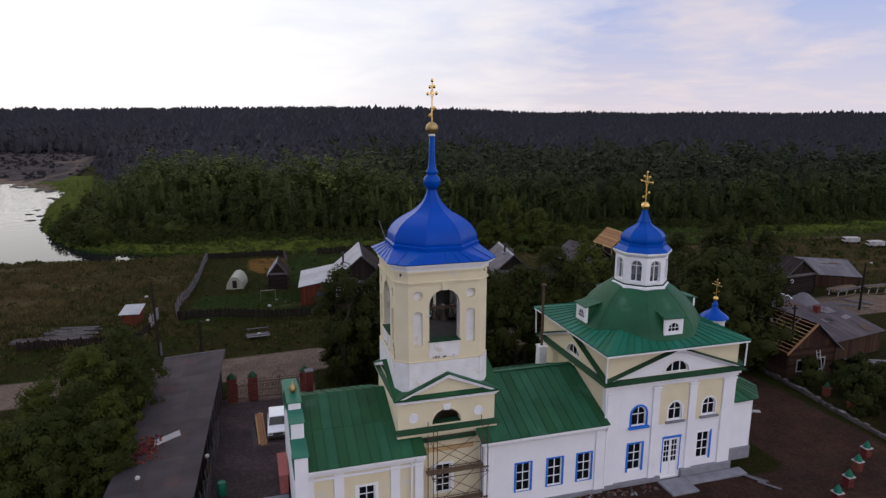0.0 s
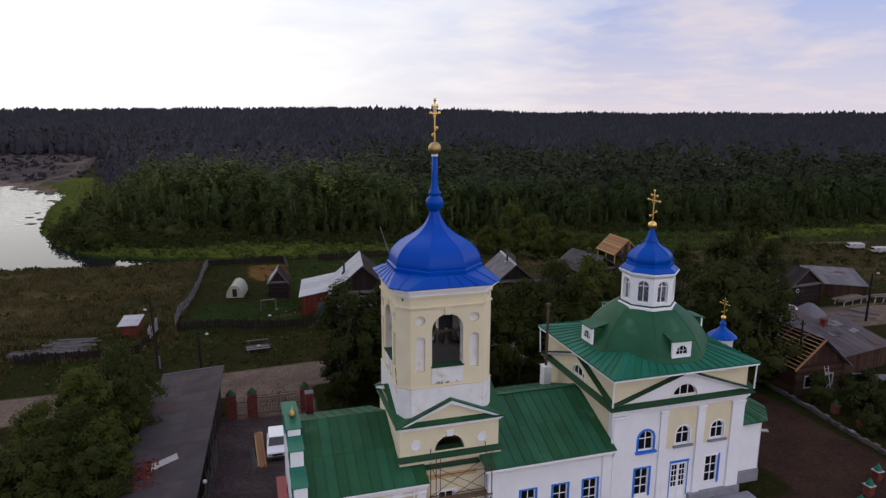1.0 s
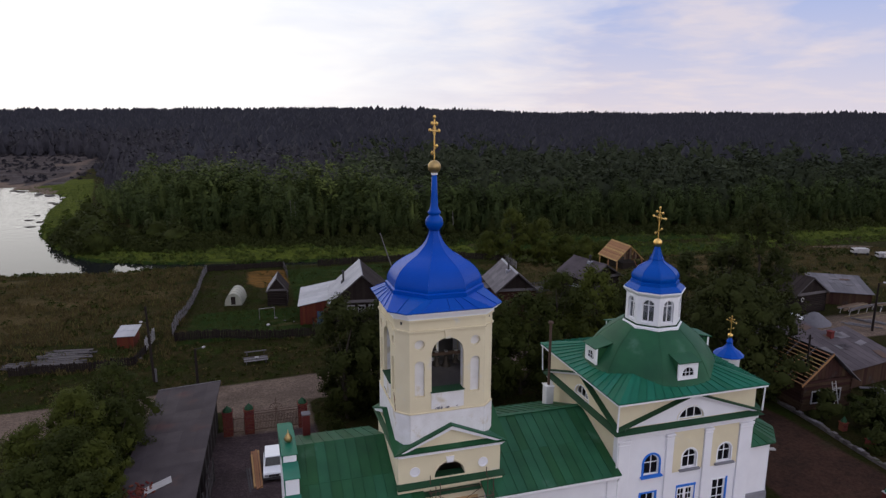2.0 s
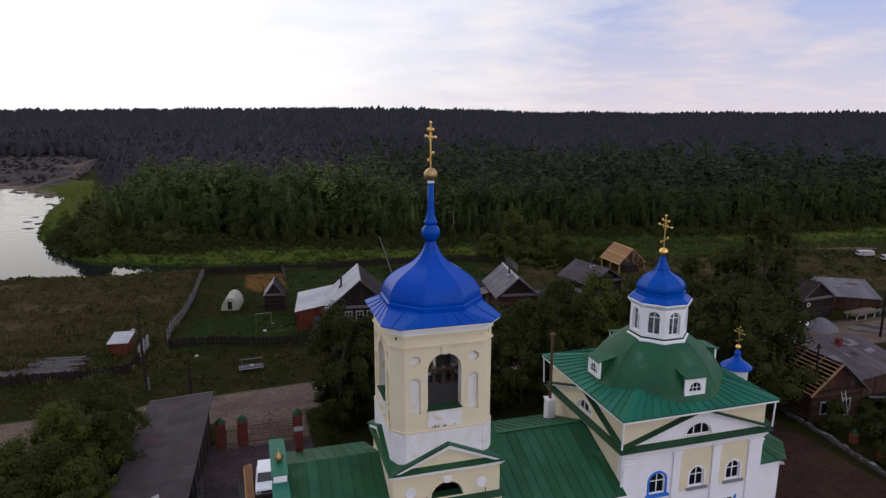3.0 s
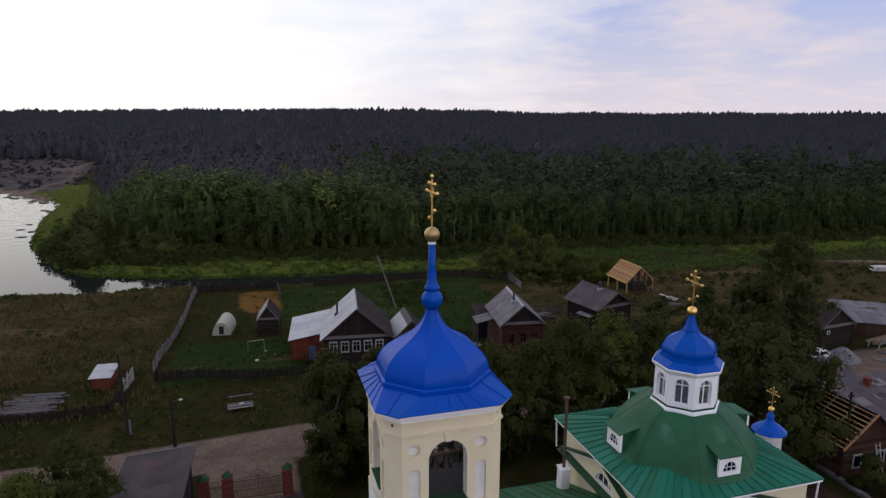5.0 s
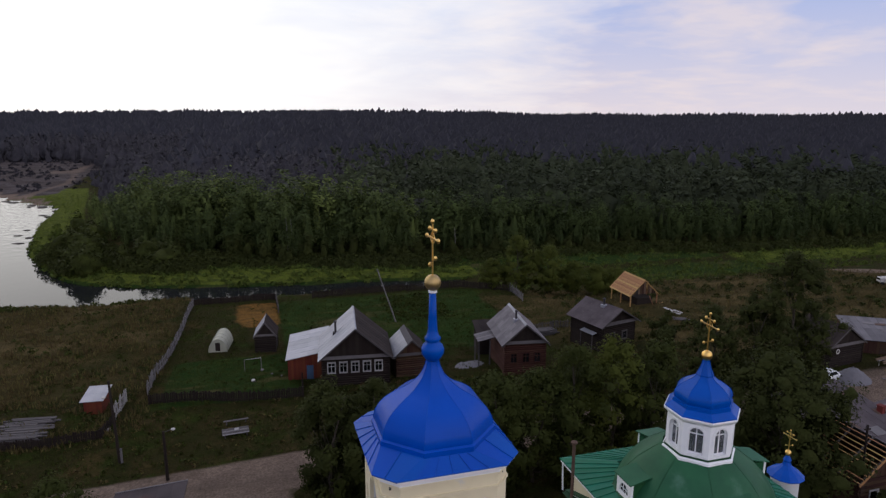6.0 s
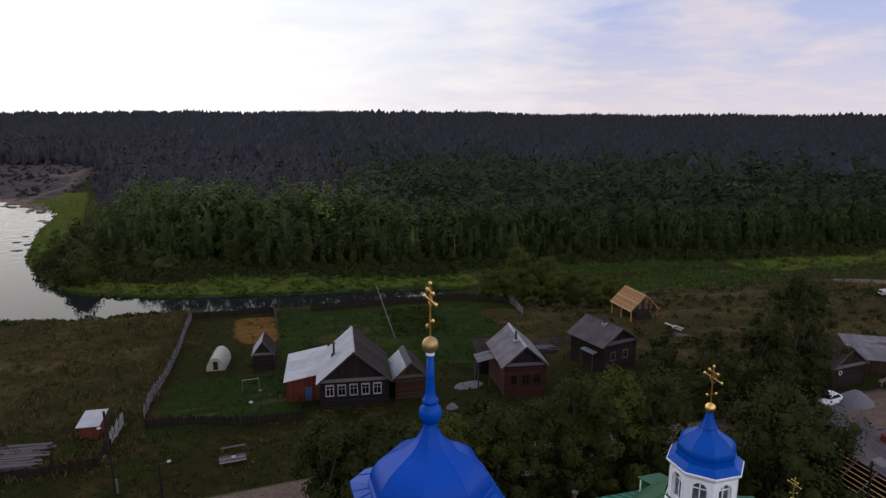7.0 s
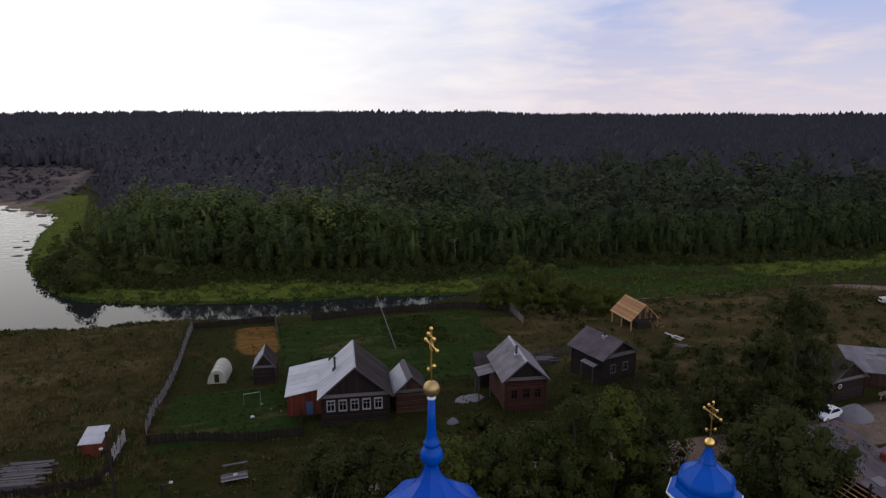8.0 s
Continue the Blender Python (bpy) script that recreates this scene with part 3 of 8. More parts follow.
water_mat = bpy.data.materials.new("river_water")
water_mat.use_nodes = True
wb = water_mat.node_tree.nodes["Principled BSDF"]
wb.inputs["Base Color"].default_value = (0.010, 0.011, 0.012, 1)
wb.inputs["Roughness"].default_value, wb.inputs["IOR"].default_value = 0.045, 1.24
wt = water_mat.node_tree.nodes.new("ShaderNodeTexNoise")
wt.inputs["Scale"].default_value, wt.inputs["Detail"].default_value = 0.35, 3.0
wc = water_mat.node_tree.nodes.new("ShaderNodeTexCoord")
water_mat.node_tree.links.new(wc.outputs["Object"], wt.inputs["Vector"])
wbp = water_mat.node_tree.nodes.new("ShaderNodeBump")
wbp.inputs["Strength"].default_value, wbp.inputs["Distance"].default_value = 0.01, 0.25
water_mat.node_tree.links.new(wt.outputs[0], wbp.inputs["Height"])
# the rapids upstream are rougher
wsx, wmr = water_mat.node_tree.nodes.new("ShaderNodeSeparateXYZ"), water_mat.node_tree.nodes.new("ShaderNodeMapRange")
water_mat.node_tree.links.new(wc.outputs["Object"], wsx.inputs[0])
water_mat.node_tree.links.new(wsx.outputs["Y"], wmr.inputs["Value"])
for key, val in (("From Min", 236.0), ("From Max", 300.0), ("To Min", 0.05), ("To Max", 0.75)):
    wmr.inputs[key].default_value = val
water_mat.node_tree.links.new(wmr.outputs[0], wbp.inputs["Strength"])
water_mat.node_tree.links.new(wbp.outputs[0], wb.inputs["Normal"])
single("river_water", M().add([(-900, 168, WATER), (75, 168, WATER), (75, 470, WATER), (-900, 470, WATER)], [(0, 1, 2, 3)]), water_mat,
       "calm river reflecting the pale evening sky", "river", kind="structure")


def unit(v):
    return v / np.maximum(np.linalg.norm(v, axis=1, keepdims=True), 1e-6)


def leaf_quads(c, size, r, out, loose=0.42):
    """Kite-shaped leaves or sprays of given size at the points c, shingled loosely over the crown, facing outwards (out)."""
    n = len(c)
    g = unit(out + r.normal(0, loose, (n, 3)))
    a = r.normal(size=(n, 3))
    a = unit(a - g * (a * g).sum(1, keepdims=True))
    b = np.cross(g, a)
    s = np.asarray(size).reshape(-1, 1) * np.ones((n, 1))
    k = r.uniform(0.45, 0.75, (n, 1))
    v = np.stack([c - a * s, c - b * s * k, c + a * s, c + b * s * k * 0.9], 1)
    return v.reshape(-1, 3)


def quad_index(n):
    return np.arange(4 * n).reshape(-1, 4)


def crown_points(r, n, h, rad, low=0.22, lumps=26, tight=0.32, foot=0.0):
    """Points of an uneven crown: lumps set about an egg-shaped body, leaves gathered round them."""
    t = r.uniform(0, 1, lumps)
    zc = h * (low + (1 - low) * (0.06 + 0.90 * t))
    prof = np.maximum(np.sin(np.pi * np.clip(0.12 + 0.86 * t, 0, 1)) ** 0.7, foot * (t < 0.45))
    ang = r.uniform(0, math.tau, lumps)
    rr = rad * prof * np.sqrt(r.uniform(0.12, 1, lumps)) * r.uniform(0.7, 1.12, lumps)
    cen = np.stack([rr * np.cos(ang), rr * np.sin(ang), zc], 1)
    pick = r.integers(0, lumps, n)
    d = r.normal(size=(n, 3))
    d /= np.linalg.norm(d, axis=1, keepdims=True)
    d *= (rad * tight * r.uniform(0.7, 1.3, lumps)[pick] * r.uniform(0.25, 1, n) ** 0.45)[:, None]
    d[:, 2] *= 0.85
    p = cen[pick] + d
    body = p - np.stack([0 * p[:, 0], 0 * p[:, 0], np.full(len(p), h * (low + 0.42 * (1 - low)))], 1)
    out = unit(0.55 * unit(d) + 0.9 * unit(body) + r.normal(0, 0.1, (n, 3)) + (0, 0, 0.34))
    return cen, p, out


# outlines of crowns 1 m high: height and radius
OUTLINES = {
    "aspen": ([0.02, 0.12, 0.3, 0.5, 0.7, 0.86, 1.0], [0.08, 0.125, 0.155, 0.15, 0.115, 0.07, 0.012]),
    "birch": ([0.02, 0.14, 0.32, 0.5, 0.72, 0.88, 1.0], [0.09, 0.16, 0.2, 0.195, 0.15, 0.09, 0.02]),
    "spruce": ([0.0, 0.1, 0.4, 0.7, 0.9, 1.0], [0.2, 0.25, 0.19, 0.11, 0.045, 0.008]),
    "round": ([0.0, 0.1, 0.28, 0.5, 0.72, 0.9, 1.0], [0.2, 0.3, 0.37, 0.38, 0.31, 0.19, 0.04]),
}


def crown(r, outline, sides, rows, leaves, leaf, inside=0.72, lift=0.25):
    """A crown 1 m high: a fluted, lumpy leafy mass with loose sprays all over it; quads and their normals."""
    hs, rs = OUTLINES[outline]
    z = np.linspace(0.02, 1.0, rows + 1)
    a = (np.arange(sides) + r.uniform(-0.28, 0.28, sides)) * math.tau / sides
    flute = 1 + r.uniform(-0.34, 0.34, sides)
    rad = np.interp(z, hs, rs)[:, None] * flute * (1 + r.uniform(-0.28, 0.28, (rows + 1, sides)))
    up = z[:, None] + r.uniform(-0.5, 0.5, (rows + 1, sides)) * 0.55 / rows
    up[-1] = 1.0 + r.uniform(-0.03, 0.0, sides)
    bend = r.normal(0, 0.025, 2)
    p = np.stack([rad * np.cos(a) + bend[0] * z[:, None], rad * np.sin(a) + bend[1] * z[:, None], up], 2)
    du = np.roll(p, -1, 1) - np.roll(p, 1, 1)
    dv = np.gradient(p, axis=0)
    nrm = unit(np.cross(du, dv).reshape(-1, 3)).reshape(p.shape)
    nrm[-1] = (0, 0, 1)
    nrm = unit((nrm + (0, 0, lift)).reshape(-1, 3)).reshape(p.shape)
    nx_ = lambda q: np.roll(q, -1, 1)
    body = np.stack([p[:-1], nx_(p)[:-1], nx_(p)[1:], p[1:]], 2).reshape(-1, 4, 3)
    bn_ = np.stack([nrm[:-1], nx_(nrm)[:-1], nx_(nrm)[1:], nrm[1:]], 2).reshape(-1, 4, 3)
    if not leaves:
        return body, bn_
    area = np.linalg.norm(np.cross(body[:, 1] - body[:, 0], body[:, 3] - body[:, 0]), axis=1)
    pick = r.choice(len(body), leaves, p=area / area.sum())
    u, w = r.uniform(0, 1, (leaves, 1)), r.uniform(0, 1, (leaves, 1))
    at = lambda q: (q[pick, 0] * (1 - u) + q[pick, 1] * u) * (1 - w) + (q[pick, 3] * (1 - u) + q[pick, 2] * u) * w
    o = unit(at(bn_))
    girth = max(rs)
    # the sprays gather in clumps set about the crown, some drawn in, some standing out
    clumps = max(8, leaves // 20)
    mid, mo = at(body)[:clumps], o[:clumps]
    mid = mid + mo * r.uniform(-0.45, 0.12, (clumps, 1)) * girth
    own = r.integers(0, clumps, leaves)
    d = unit(r.normal(size=(leaves, 3)))
    c = mid[own] + d * (1, 1, 1.25) * (girth * r.uniform(0.26, 0.5, clumps)[own] * r.uniform(0.2, 1, leaves) ** 0.5)[:, None]
    # leaves of a crown face away from its heart, those of a clump a little away from the clump's
    heart = mid * (1 / girth, 1 / girth, 1.8) - (0, 0, 0.75)
    o = unit(0.16 * d + 0.75 * unit(heart)[own] + (0, 0, lift) + r.normal(0, 0.05, (leaves, 3)))
    q = leaf_quads(c, r.uniform(0.5, 1.3, leaves) * leaf, r, o, 0.45).reshape(-1, 4, 3)
    q[:, :, 2] = np.maximum(q[:, :, 2], 0.0)
    body = body * (inside, inside, 0.6 + 0.35 * inside)
    return np.concatenate([body, q]), np.concatenate([bn_, np.repeat(o, 4, 0).reshape(-1, 4, 3)])


def tree(x, y, h, rad, seed, leaves, size, mat, label, low=0.22, lumps=34, trunk=BARK, name="tree", group="", tight=0.32, foot=0.0):
    r = np.random.default_rng(seed)
    z = float(height(x, y)) - 0.1
    t = thing(name, label, name, (x, y, z), group=group)
    cen, pts, out = crown_points(r, leaves, h, rad, low, lumps, tight, foot)
    wood = M()
    tr, top = max(0.10, h * 0.018), h * 0.86
    knots = [Vector((0, 0, 0))] + [Vector((r.normal(0, 0.05) * h * f, r.normal(0, 0.05) * h * f, top * f)) for f in (0.3, 0.6, 1.0)]
    for i in range(3):
        wood.tube(knots[i], knots[i + 1], tr * (1 - i * 0.3), tr * (1 - (i + 1) * 0.3) + 0.01, 8)
    for c in cen[: min(lumps, 22)]:
        f = min(0.95, max(0.12, (c[2] - 0.25 * h) / top))
        i = min(2, int(f * 3))
        a = knots[i].lerp(knots[i + 1], f * 3 - i)
        wood.tube(a, Vector(c), tr * 0.26 * (1.1 - f), 0.015, 5)
    part("trunk", wood, trunk, t)
    quads, norms = [leaf_quads(pts, r.uniform(0.6, 1.25, leaves) * size, r, out)], [np.repeat(out, 4, 0)]
    heart = np.array([0, 0, h * (low + 0.42 * (1 - low))])
    for c in cen:
        # the dense inside of each lump of leaves
        q, o = crown(r, "round", 7, 5, 0, 0)
        k = rad * tight * 0.8
        quads.append(((q - (0, 0, 0.5)) * (k * 1.25, k * 1.25, k)).reshape(-1, 3) + c)
        norms.append(unit(0.5 * o.reshape(-1, 3) + 0.9 * unit((c - heart)[None]) + (0, 0, 0.25)))
    quads = np.concatenate(quads)
    part("crown", np_mesh("crown", quads, quad_index(len(quads) // 4), mat, normals=np.concatenate(norms)), mat, t)
    return t


def woods(name, where, heights, kinds, mat, label, seed, dusk=None, fat=1.0):
    """A wood as one mesh: every tree a copy of one of a few uneven crowns, turned and stretched."""
    r = np.random.default_rng(seed)
    protos = [crown(r, *k) for k in kinds]
    vs, ns, tones = [], [], []
    for i, ((x, y), h) in enumerate(zip(where, heights)):
        q, o = protos[r.integers(len(protos))]
        east_tone = 1 - 0.6 * float(smooth01((x - 10) / 90))  # tones grow darker to the east
        tones.append(np.full(len(q), min(1.0, max(0.0, r.normal(0.45, 0.22))) * east_tone * (1 if dusk is None else dusk[i])))
        a = r.uniform(0, math.tau)
        wide = r.uniform(0.85, 1.3) * fat
        turn = np.array([[math.cos(a), math.sin(a), 0], [-math.sin(a), math.cos(a), 0], [0, 0, 1]])
        vs.append((q * (h * wide, h * wide, h)).reshape(-1, 3) @ turn + (x, y, float(height(x, y)) - 0.3))
        ns.append(o.reshape(-1, 3) @ turn)
    v = np.concatenate(vs)
    me = np_mesh(name, v, quad_index(len(v) // 4), mat, normals=np.concatenate(ns))
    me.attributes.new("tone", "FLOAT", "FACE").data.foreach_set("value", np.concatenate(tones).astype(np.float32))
    return tagged(new(name, me), label, "wood", kind="stuff")


def scatter(r, step, d0, d1, a0=-20.0, a1=53.0):
    """Places in the wedge of country that lies ahead, one to each cell of a loose grid."""
    gx_, gy_ = np.meshgrid(np.arange(-600, 1400, step), np.arange(0, 1600, step))
    q = np.stack([gx_.ravel(), gy_.ravel()], 1) + r.uniform(-0.42, 0.42, (gx_.size, 2)) * step
    d, a = np.hypot(q[:, 0] - 2, q[:, 1] - 5), np.degrees(np.arctan2(q[:, 0] - 2, q[:, 1] - 5))
    q = q[(d > d0) & (d < d1) & (a > a0) & (a < a1)]
    return q[r.permutation(len(q))]


def behind(q):
    return q[:, 1] - wood_front(q[:, 0]) + 5 * np.sin(q[:, 0] * 0.13) * np.sin(q[:, 0] * 0.051 + 1)


# trees keep off the sandy clearing at the bend of the river
clear = lambda q: q[:, 0] > wood_side(q[:, 1]) + 4 * np.sin(q[:, 1] * 0.09) * np.sin(q[:, 1] * 0.037 + 2)
far_off = lambda q: np.hypot(q[:, 0] - 2, q[:, 1] - 5)
bearing = lambda q: np.degrees(np.arctan2(q[:, 0] - 2, q[:, 1] - 5))
# the wood runs down to low willows at its south-west corner and is lower along its western side
taper = lambda q: (0.38 + 0.62 * smooth01((np.hypot(q[:, 0] + 54, q[:, 1] - 235) - 4) / 34)) * (0.34 + 0.66 * smooth01((q[:, 0] - wood_side(q[:, 1])) / 24))
clump = lambda q: 0.5 + 0.5 * np.sin(q[:, 0] * 0.11 + 2 * np.sin(q[:, 1] * 0.047)) * np.sin(q[:, 1] * 0.083 + 2 * np.sin(q[:, 0] * 0.039 + 1))  # stands of taller and lower trees
front = scatter(rng, 5.0, 180, 420)
belt = lambda q: np.interp(q[:, 0], [-40, 0, 30, 70, 110], [60, 52, 44, 32, 26])  # depth of the light aspen belt
inner = front[(behind(front) >= 24) & (behind(front) < belt(front)) & clear(front)]
front = front[(behind(front) > 0) & (behind(front) < 24) & clear(front)]
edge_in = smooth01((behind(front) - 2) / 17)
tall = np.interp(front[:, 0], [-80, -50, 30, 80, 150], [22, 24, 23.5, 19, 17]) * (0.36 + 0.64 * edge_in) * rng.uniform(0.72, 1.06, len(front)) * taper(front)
# shade along the wood's front is put into tone: outermost trees darkest
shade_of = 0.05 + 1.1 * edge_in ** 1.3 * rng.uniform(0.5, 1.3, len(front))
low_rim = behind(front) < 4.5
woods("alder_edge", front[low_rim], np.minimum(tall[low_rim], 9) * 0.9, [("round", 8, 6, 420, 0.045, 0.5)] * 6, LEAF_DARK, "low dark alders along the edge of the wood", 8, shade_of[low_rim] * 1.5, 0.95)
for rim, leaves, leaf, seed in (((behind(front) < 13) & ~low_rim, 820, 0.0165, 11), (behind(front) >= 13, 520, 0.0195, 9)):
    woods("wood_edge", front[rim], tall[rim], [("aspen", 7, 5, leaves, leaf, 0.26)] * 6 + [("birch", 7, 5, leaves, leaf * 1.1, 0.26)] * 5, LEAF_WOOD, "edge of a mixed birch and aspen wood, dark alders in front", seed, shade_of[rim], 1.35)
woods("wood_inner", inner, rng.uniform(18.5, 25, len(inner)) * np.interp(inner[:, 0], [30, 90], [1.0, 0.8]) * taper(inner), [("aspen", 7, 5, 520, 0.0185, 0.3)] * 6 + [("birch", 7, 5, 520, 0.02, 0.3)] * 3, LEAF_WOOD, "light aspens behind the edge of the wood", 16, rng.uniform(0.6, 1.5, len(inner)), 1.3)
low_shrubs = np.stack([rng.uniform(-62, -20, 70), rng.uniform(205, 275, 70)], 1)
low_shrubs = low_shrubs[(np.abs(behind(low_shrubs)) < 9) | (np.abs(low_shrubs[:, 0] - wood_side(low_shrubs[:, 1])) < 6)]
low_shrubs = low_shrubs[low_shrubs[:, 1] > shore_far(low_shrubs[:, 0]) + 6]
woods("willow_edge", low_shrubs, rng.uniform(3.5, 8.5, len(low_shrubs)), [("round", 9, 7, 520, 0.05)] * 5, LEAF_MID, "round dark willows at the corner of the wood", 18, rng.uniform(0.2, 0.7, len(low_shrubs)), 1.3)
middle = scatter(rng, 6.2, 190, 500)
middle = middle[(behind(middle) > belt(middle) - 2) & (behind(middle) < 120) & clear(middle)]
rest = scatter(rng, 7.0, 230, 680)
rest = rest[(behind(rest) > 112) & clear(rest) & (rng.uniform(0, 1, len(rest)) > smooth01((far_off(rest) - 440) / 240) * 0.95)]
# to the west the back of the wood is dark spruce, to the east mixed broad-leaved trees
to_west = lambda q: bearing(q) + rng.normal(0, 4, len(q)) < 9
w0, w1 = to_west(middle), to_west(rest)
dark_back = np.concatenate([middle[w0], rest[w1]])
woods("dark_wood", dark_back, rng.uniform(11, 17.5, len(dark_back)) * taper(dark_back), [("spruce", 7, 6, 26, 0.05, 0.9, 2.2)] * 6 + [("aspen", 6, 5, 40, 0.045, 0.8, 2.0)] * 4, LEAF_GREY, "dark spruces behind the light aspens", 19, None, 1.4)
middle, rest = middle[~w0], rest[~w1]
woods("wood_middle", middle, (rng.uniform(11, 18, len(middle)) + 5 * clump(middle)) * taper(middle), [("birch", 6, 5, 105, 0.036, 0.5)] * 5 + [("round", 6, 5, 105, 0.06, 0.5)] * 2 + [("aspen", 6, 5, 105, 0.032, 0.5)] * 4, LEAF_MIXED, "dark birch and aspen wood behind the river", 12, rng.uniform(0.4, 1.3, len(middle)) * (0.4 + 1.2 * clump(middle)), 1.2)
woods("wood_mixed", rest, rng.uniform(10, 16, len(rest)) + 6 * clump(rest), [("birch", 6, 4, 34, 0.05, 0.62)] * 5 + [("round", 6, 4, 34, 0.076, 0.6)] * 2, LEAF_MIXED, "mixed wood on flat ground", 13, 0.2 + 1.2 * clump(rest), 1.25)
hill = scatter(rng, 8.2, 400, 1000)
hill = hill[clear(hill) & (behind(hill) > 112) & (rng.uniform(0, 1, len(hill)) < smooth01((far_off(hill) - 400) / 200) * 0.95 + 0.05)]
bank = (hill[:, 0] < -50) & (far_off(hill) < 760)
woods("spruce_bank", hill[bank], rng.uniform(9, 20, bank.sum()), [("spruce", 7, 6, 30, 0.05, 0.9, 2.2)] * 4 + [("birch", 7, 5, 60, 0.045, 0.8, 2.0)] * 4, LEAF_GREY, "grey-brown trees above the river bend", 17)
hill = hill[~bank]
woods("spruce_wood", hill, rng.uniform(12, 20, len(hill)), [("spruce", 5, 3, 0, 0.0, 1.0, 2.4)] * 7 + [("birch", 5, 3, 0, 0.0, 1.0, 2.4)] * 5, LEAF_SPRUCE, "dark spruce and aspen wood on a low rise", 14, None, 1.45)
hill = scatter(rng, 10.8, 980, 1560)
woods("far_spruce_wood", hill, rng.uniform(12, 20, len(hill)) + 5 * np.clip(np.sin(hill[:, 0] * 0.021) * np.sin(hill[:, 1] * 0.017), 0, 1) * rng.uniform(0, 1, len(hill)), [("spruce", 5, 2, 0, 0.0, 1.0, 2.4)] * 9, LEAF_SPRUCE, "distant dark spruce wood along the ridge", 15, None, 1.4)


def bushes(name, where, size, n, mat, label, seed, leaf=0.35):
    r = np.random.default_rng(seed)
    vs, ns = [], []
    for (x, y), s in zip(where, size):
        k = max(8, int(n * s))
        d = unit(r.normal(size=(k, 3)))
        out = unit(d * (1, 1, 0.4) + (0, 0, 0.55) + r.normal(0, 0.15, (k, 3)))
        d = d * (s * r.uniform(0.4, 1.0, (k, 1)) ** 0.5)
        d[:, 2] = np.abs(d[:, 2]) * r.uniform(0.6, 1.1)
        vs.append(leaf_quads(d + (x, y, float(height(x, y))), r.uniform(0.5, 1.2, k) * leaf, r, out))
        ns.append(out)
    v = np.concatenate(vs)
    return tagged(new(name, np_mesh(name, v, quad_index(len(v) // 4), mat, normals=np.repeat(np.concatenate(ns), 4, 0))), label, "bushes", kind="stuff")


bx = rng.uniform(-72, 60, 750)
by = shore_far(bx) + rng.uniform(0.3, 40, len(bx)) ** 1.0
keep = by < wood_front(bx) + 3
bx, by = bx[keep], by[keep]
bushes("bank_willows", np.stack([bx, by], 1), rng.uniform(0.4, 1.5, len(bx)), 34, LEAF_BANK, "low willow scrub and sedge on the far bank", 21, 0.42)
bx = rng.uniform(60, 260, 700)
by = rng.uniform(150, 206, 700)
keep = by < wood_front(bx) + 2
bushes("meadow_scrub", np.stack([bx, by], 1)[keep], rng.uniform(0.4, 1.5, keep.sum()), 26, LEAF_BANK, "low scrub and tall herbs on the water meadow", 22, 0.4)
bx = rng.uniform(-46, 62, 420)
by = wood_front(bx) - rng.uniform(-4, 9, 420)
bushes("wood_edge_shrubs", np.stack([bx, by], 1), rng.uniform(1.2, 3.2, 420), 54, LEAF_DARK, "dark shrubs under the edge of the wood", 23, 0.4)
by = rng.uniform(215, 262, 70)
bx = np.concatenate([rng.uniform(-50, -6, 70), wood_side(by) - rng.uniform(-3, 9, 70)])
by = np.concatenate([wood_front(bx[:70]) - rng.uniform(1, 15, 70), by])
keep = by > shore_far(bx) + 5
bushes("willow_thicket", np.stack([bx, by], 1)[keep], rng.uniform(1.8, 4.8, keep.sum()), 105, LEAF_DARK, "dark willow thicket between the bank and the wood", 28, 0.42)
bx = rng.uniform(60, 330, 420)
by = wood_front(bx) - rng.uniform(-4, 8, 420)
bushes("wood_edge_shrubs", np.stack([bx, by], 1), rng.uniform(1.2, 3.4, 420), 44, LEAF_DARK, "dark shrubs under the edge of the wood", 24, 0.44)
bx = np.concatenate([rng.uniform(-62, -9, 260), rng.uniform(8, 60, 120)])
by = rng.uniform(150, 173, len(bx))
bushes("near_bank_scrub", np.stack([bx, by], 1), rng.uniform(0.4, 1.1, len(bx)), 30, LEAF_MID, "rough scrub on the near river bank", 25, 0.35)
bx, by = rng.uniform(-215, -92, 420), rng.uniform(412, 640, 420)
keep = (by > shore_far(bx) + 14) & (np.abs(bx + 106 + 0.05 * (by - 422)) > 5)
bx, by = bx[keep], by[keep]
bushes("bend_scrub", np.stack([bx, by], 1), rng.uniform(0.6, 2.0, len(bx)), 26, LEAF_GREY, "grey-brown scrub on the stony clearing at the river bend", 27, 0.6)
bx, by = rng.uniform(58, 140, 420), rng.uniform(86, 150, 420)
bushes("rough_field_scrub", np.stack([bx, by], 1), rng.uniform(0.3, 1.2, 420), 30, LEAF_DARK, "weeds and scrub on a rough field", 26, 0.32)


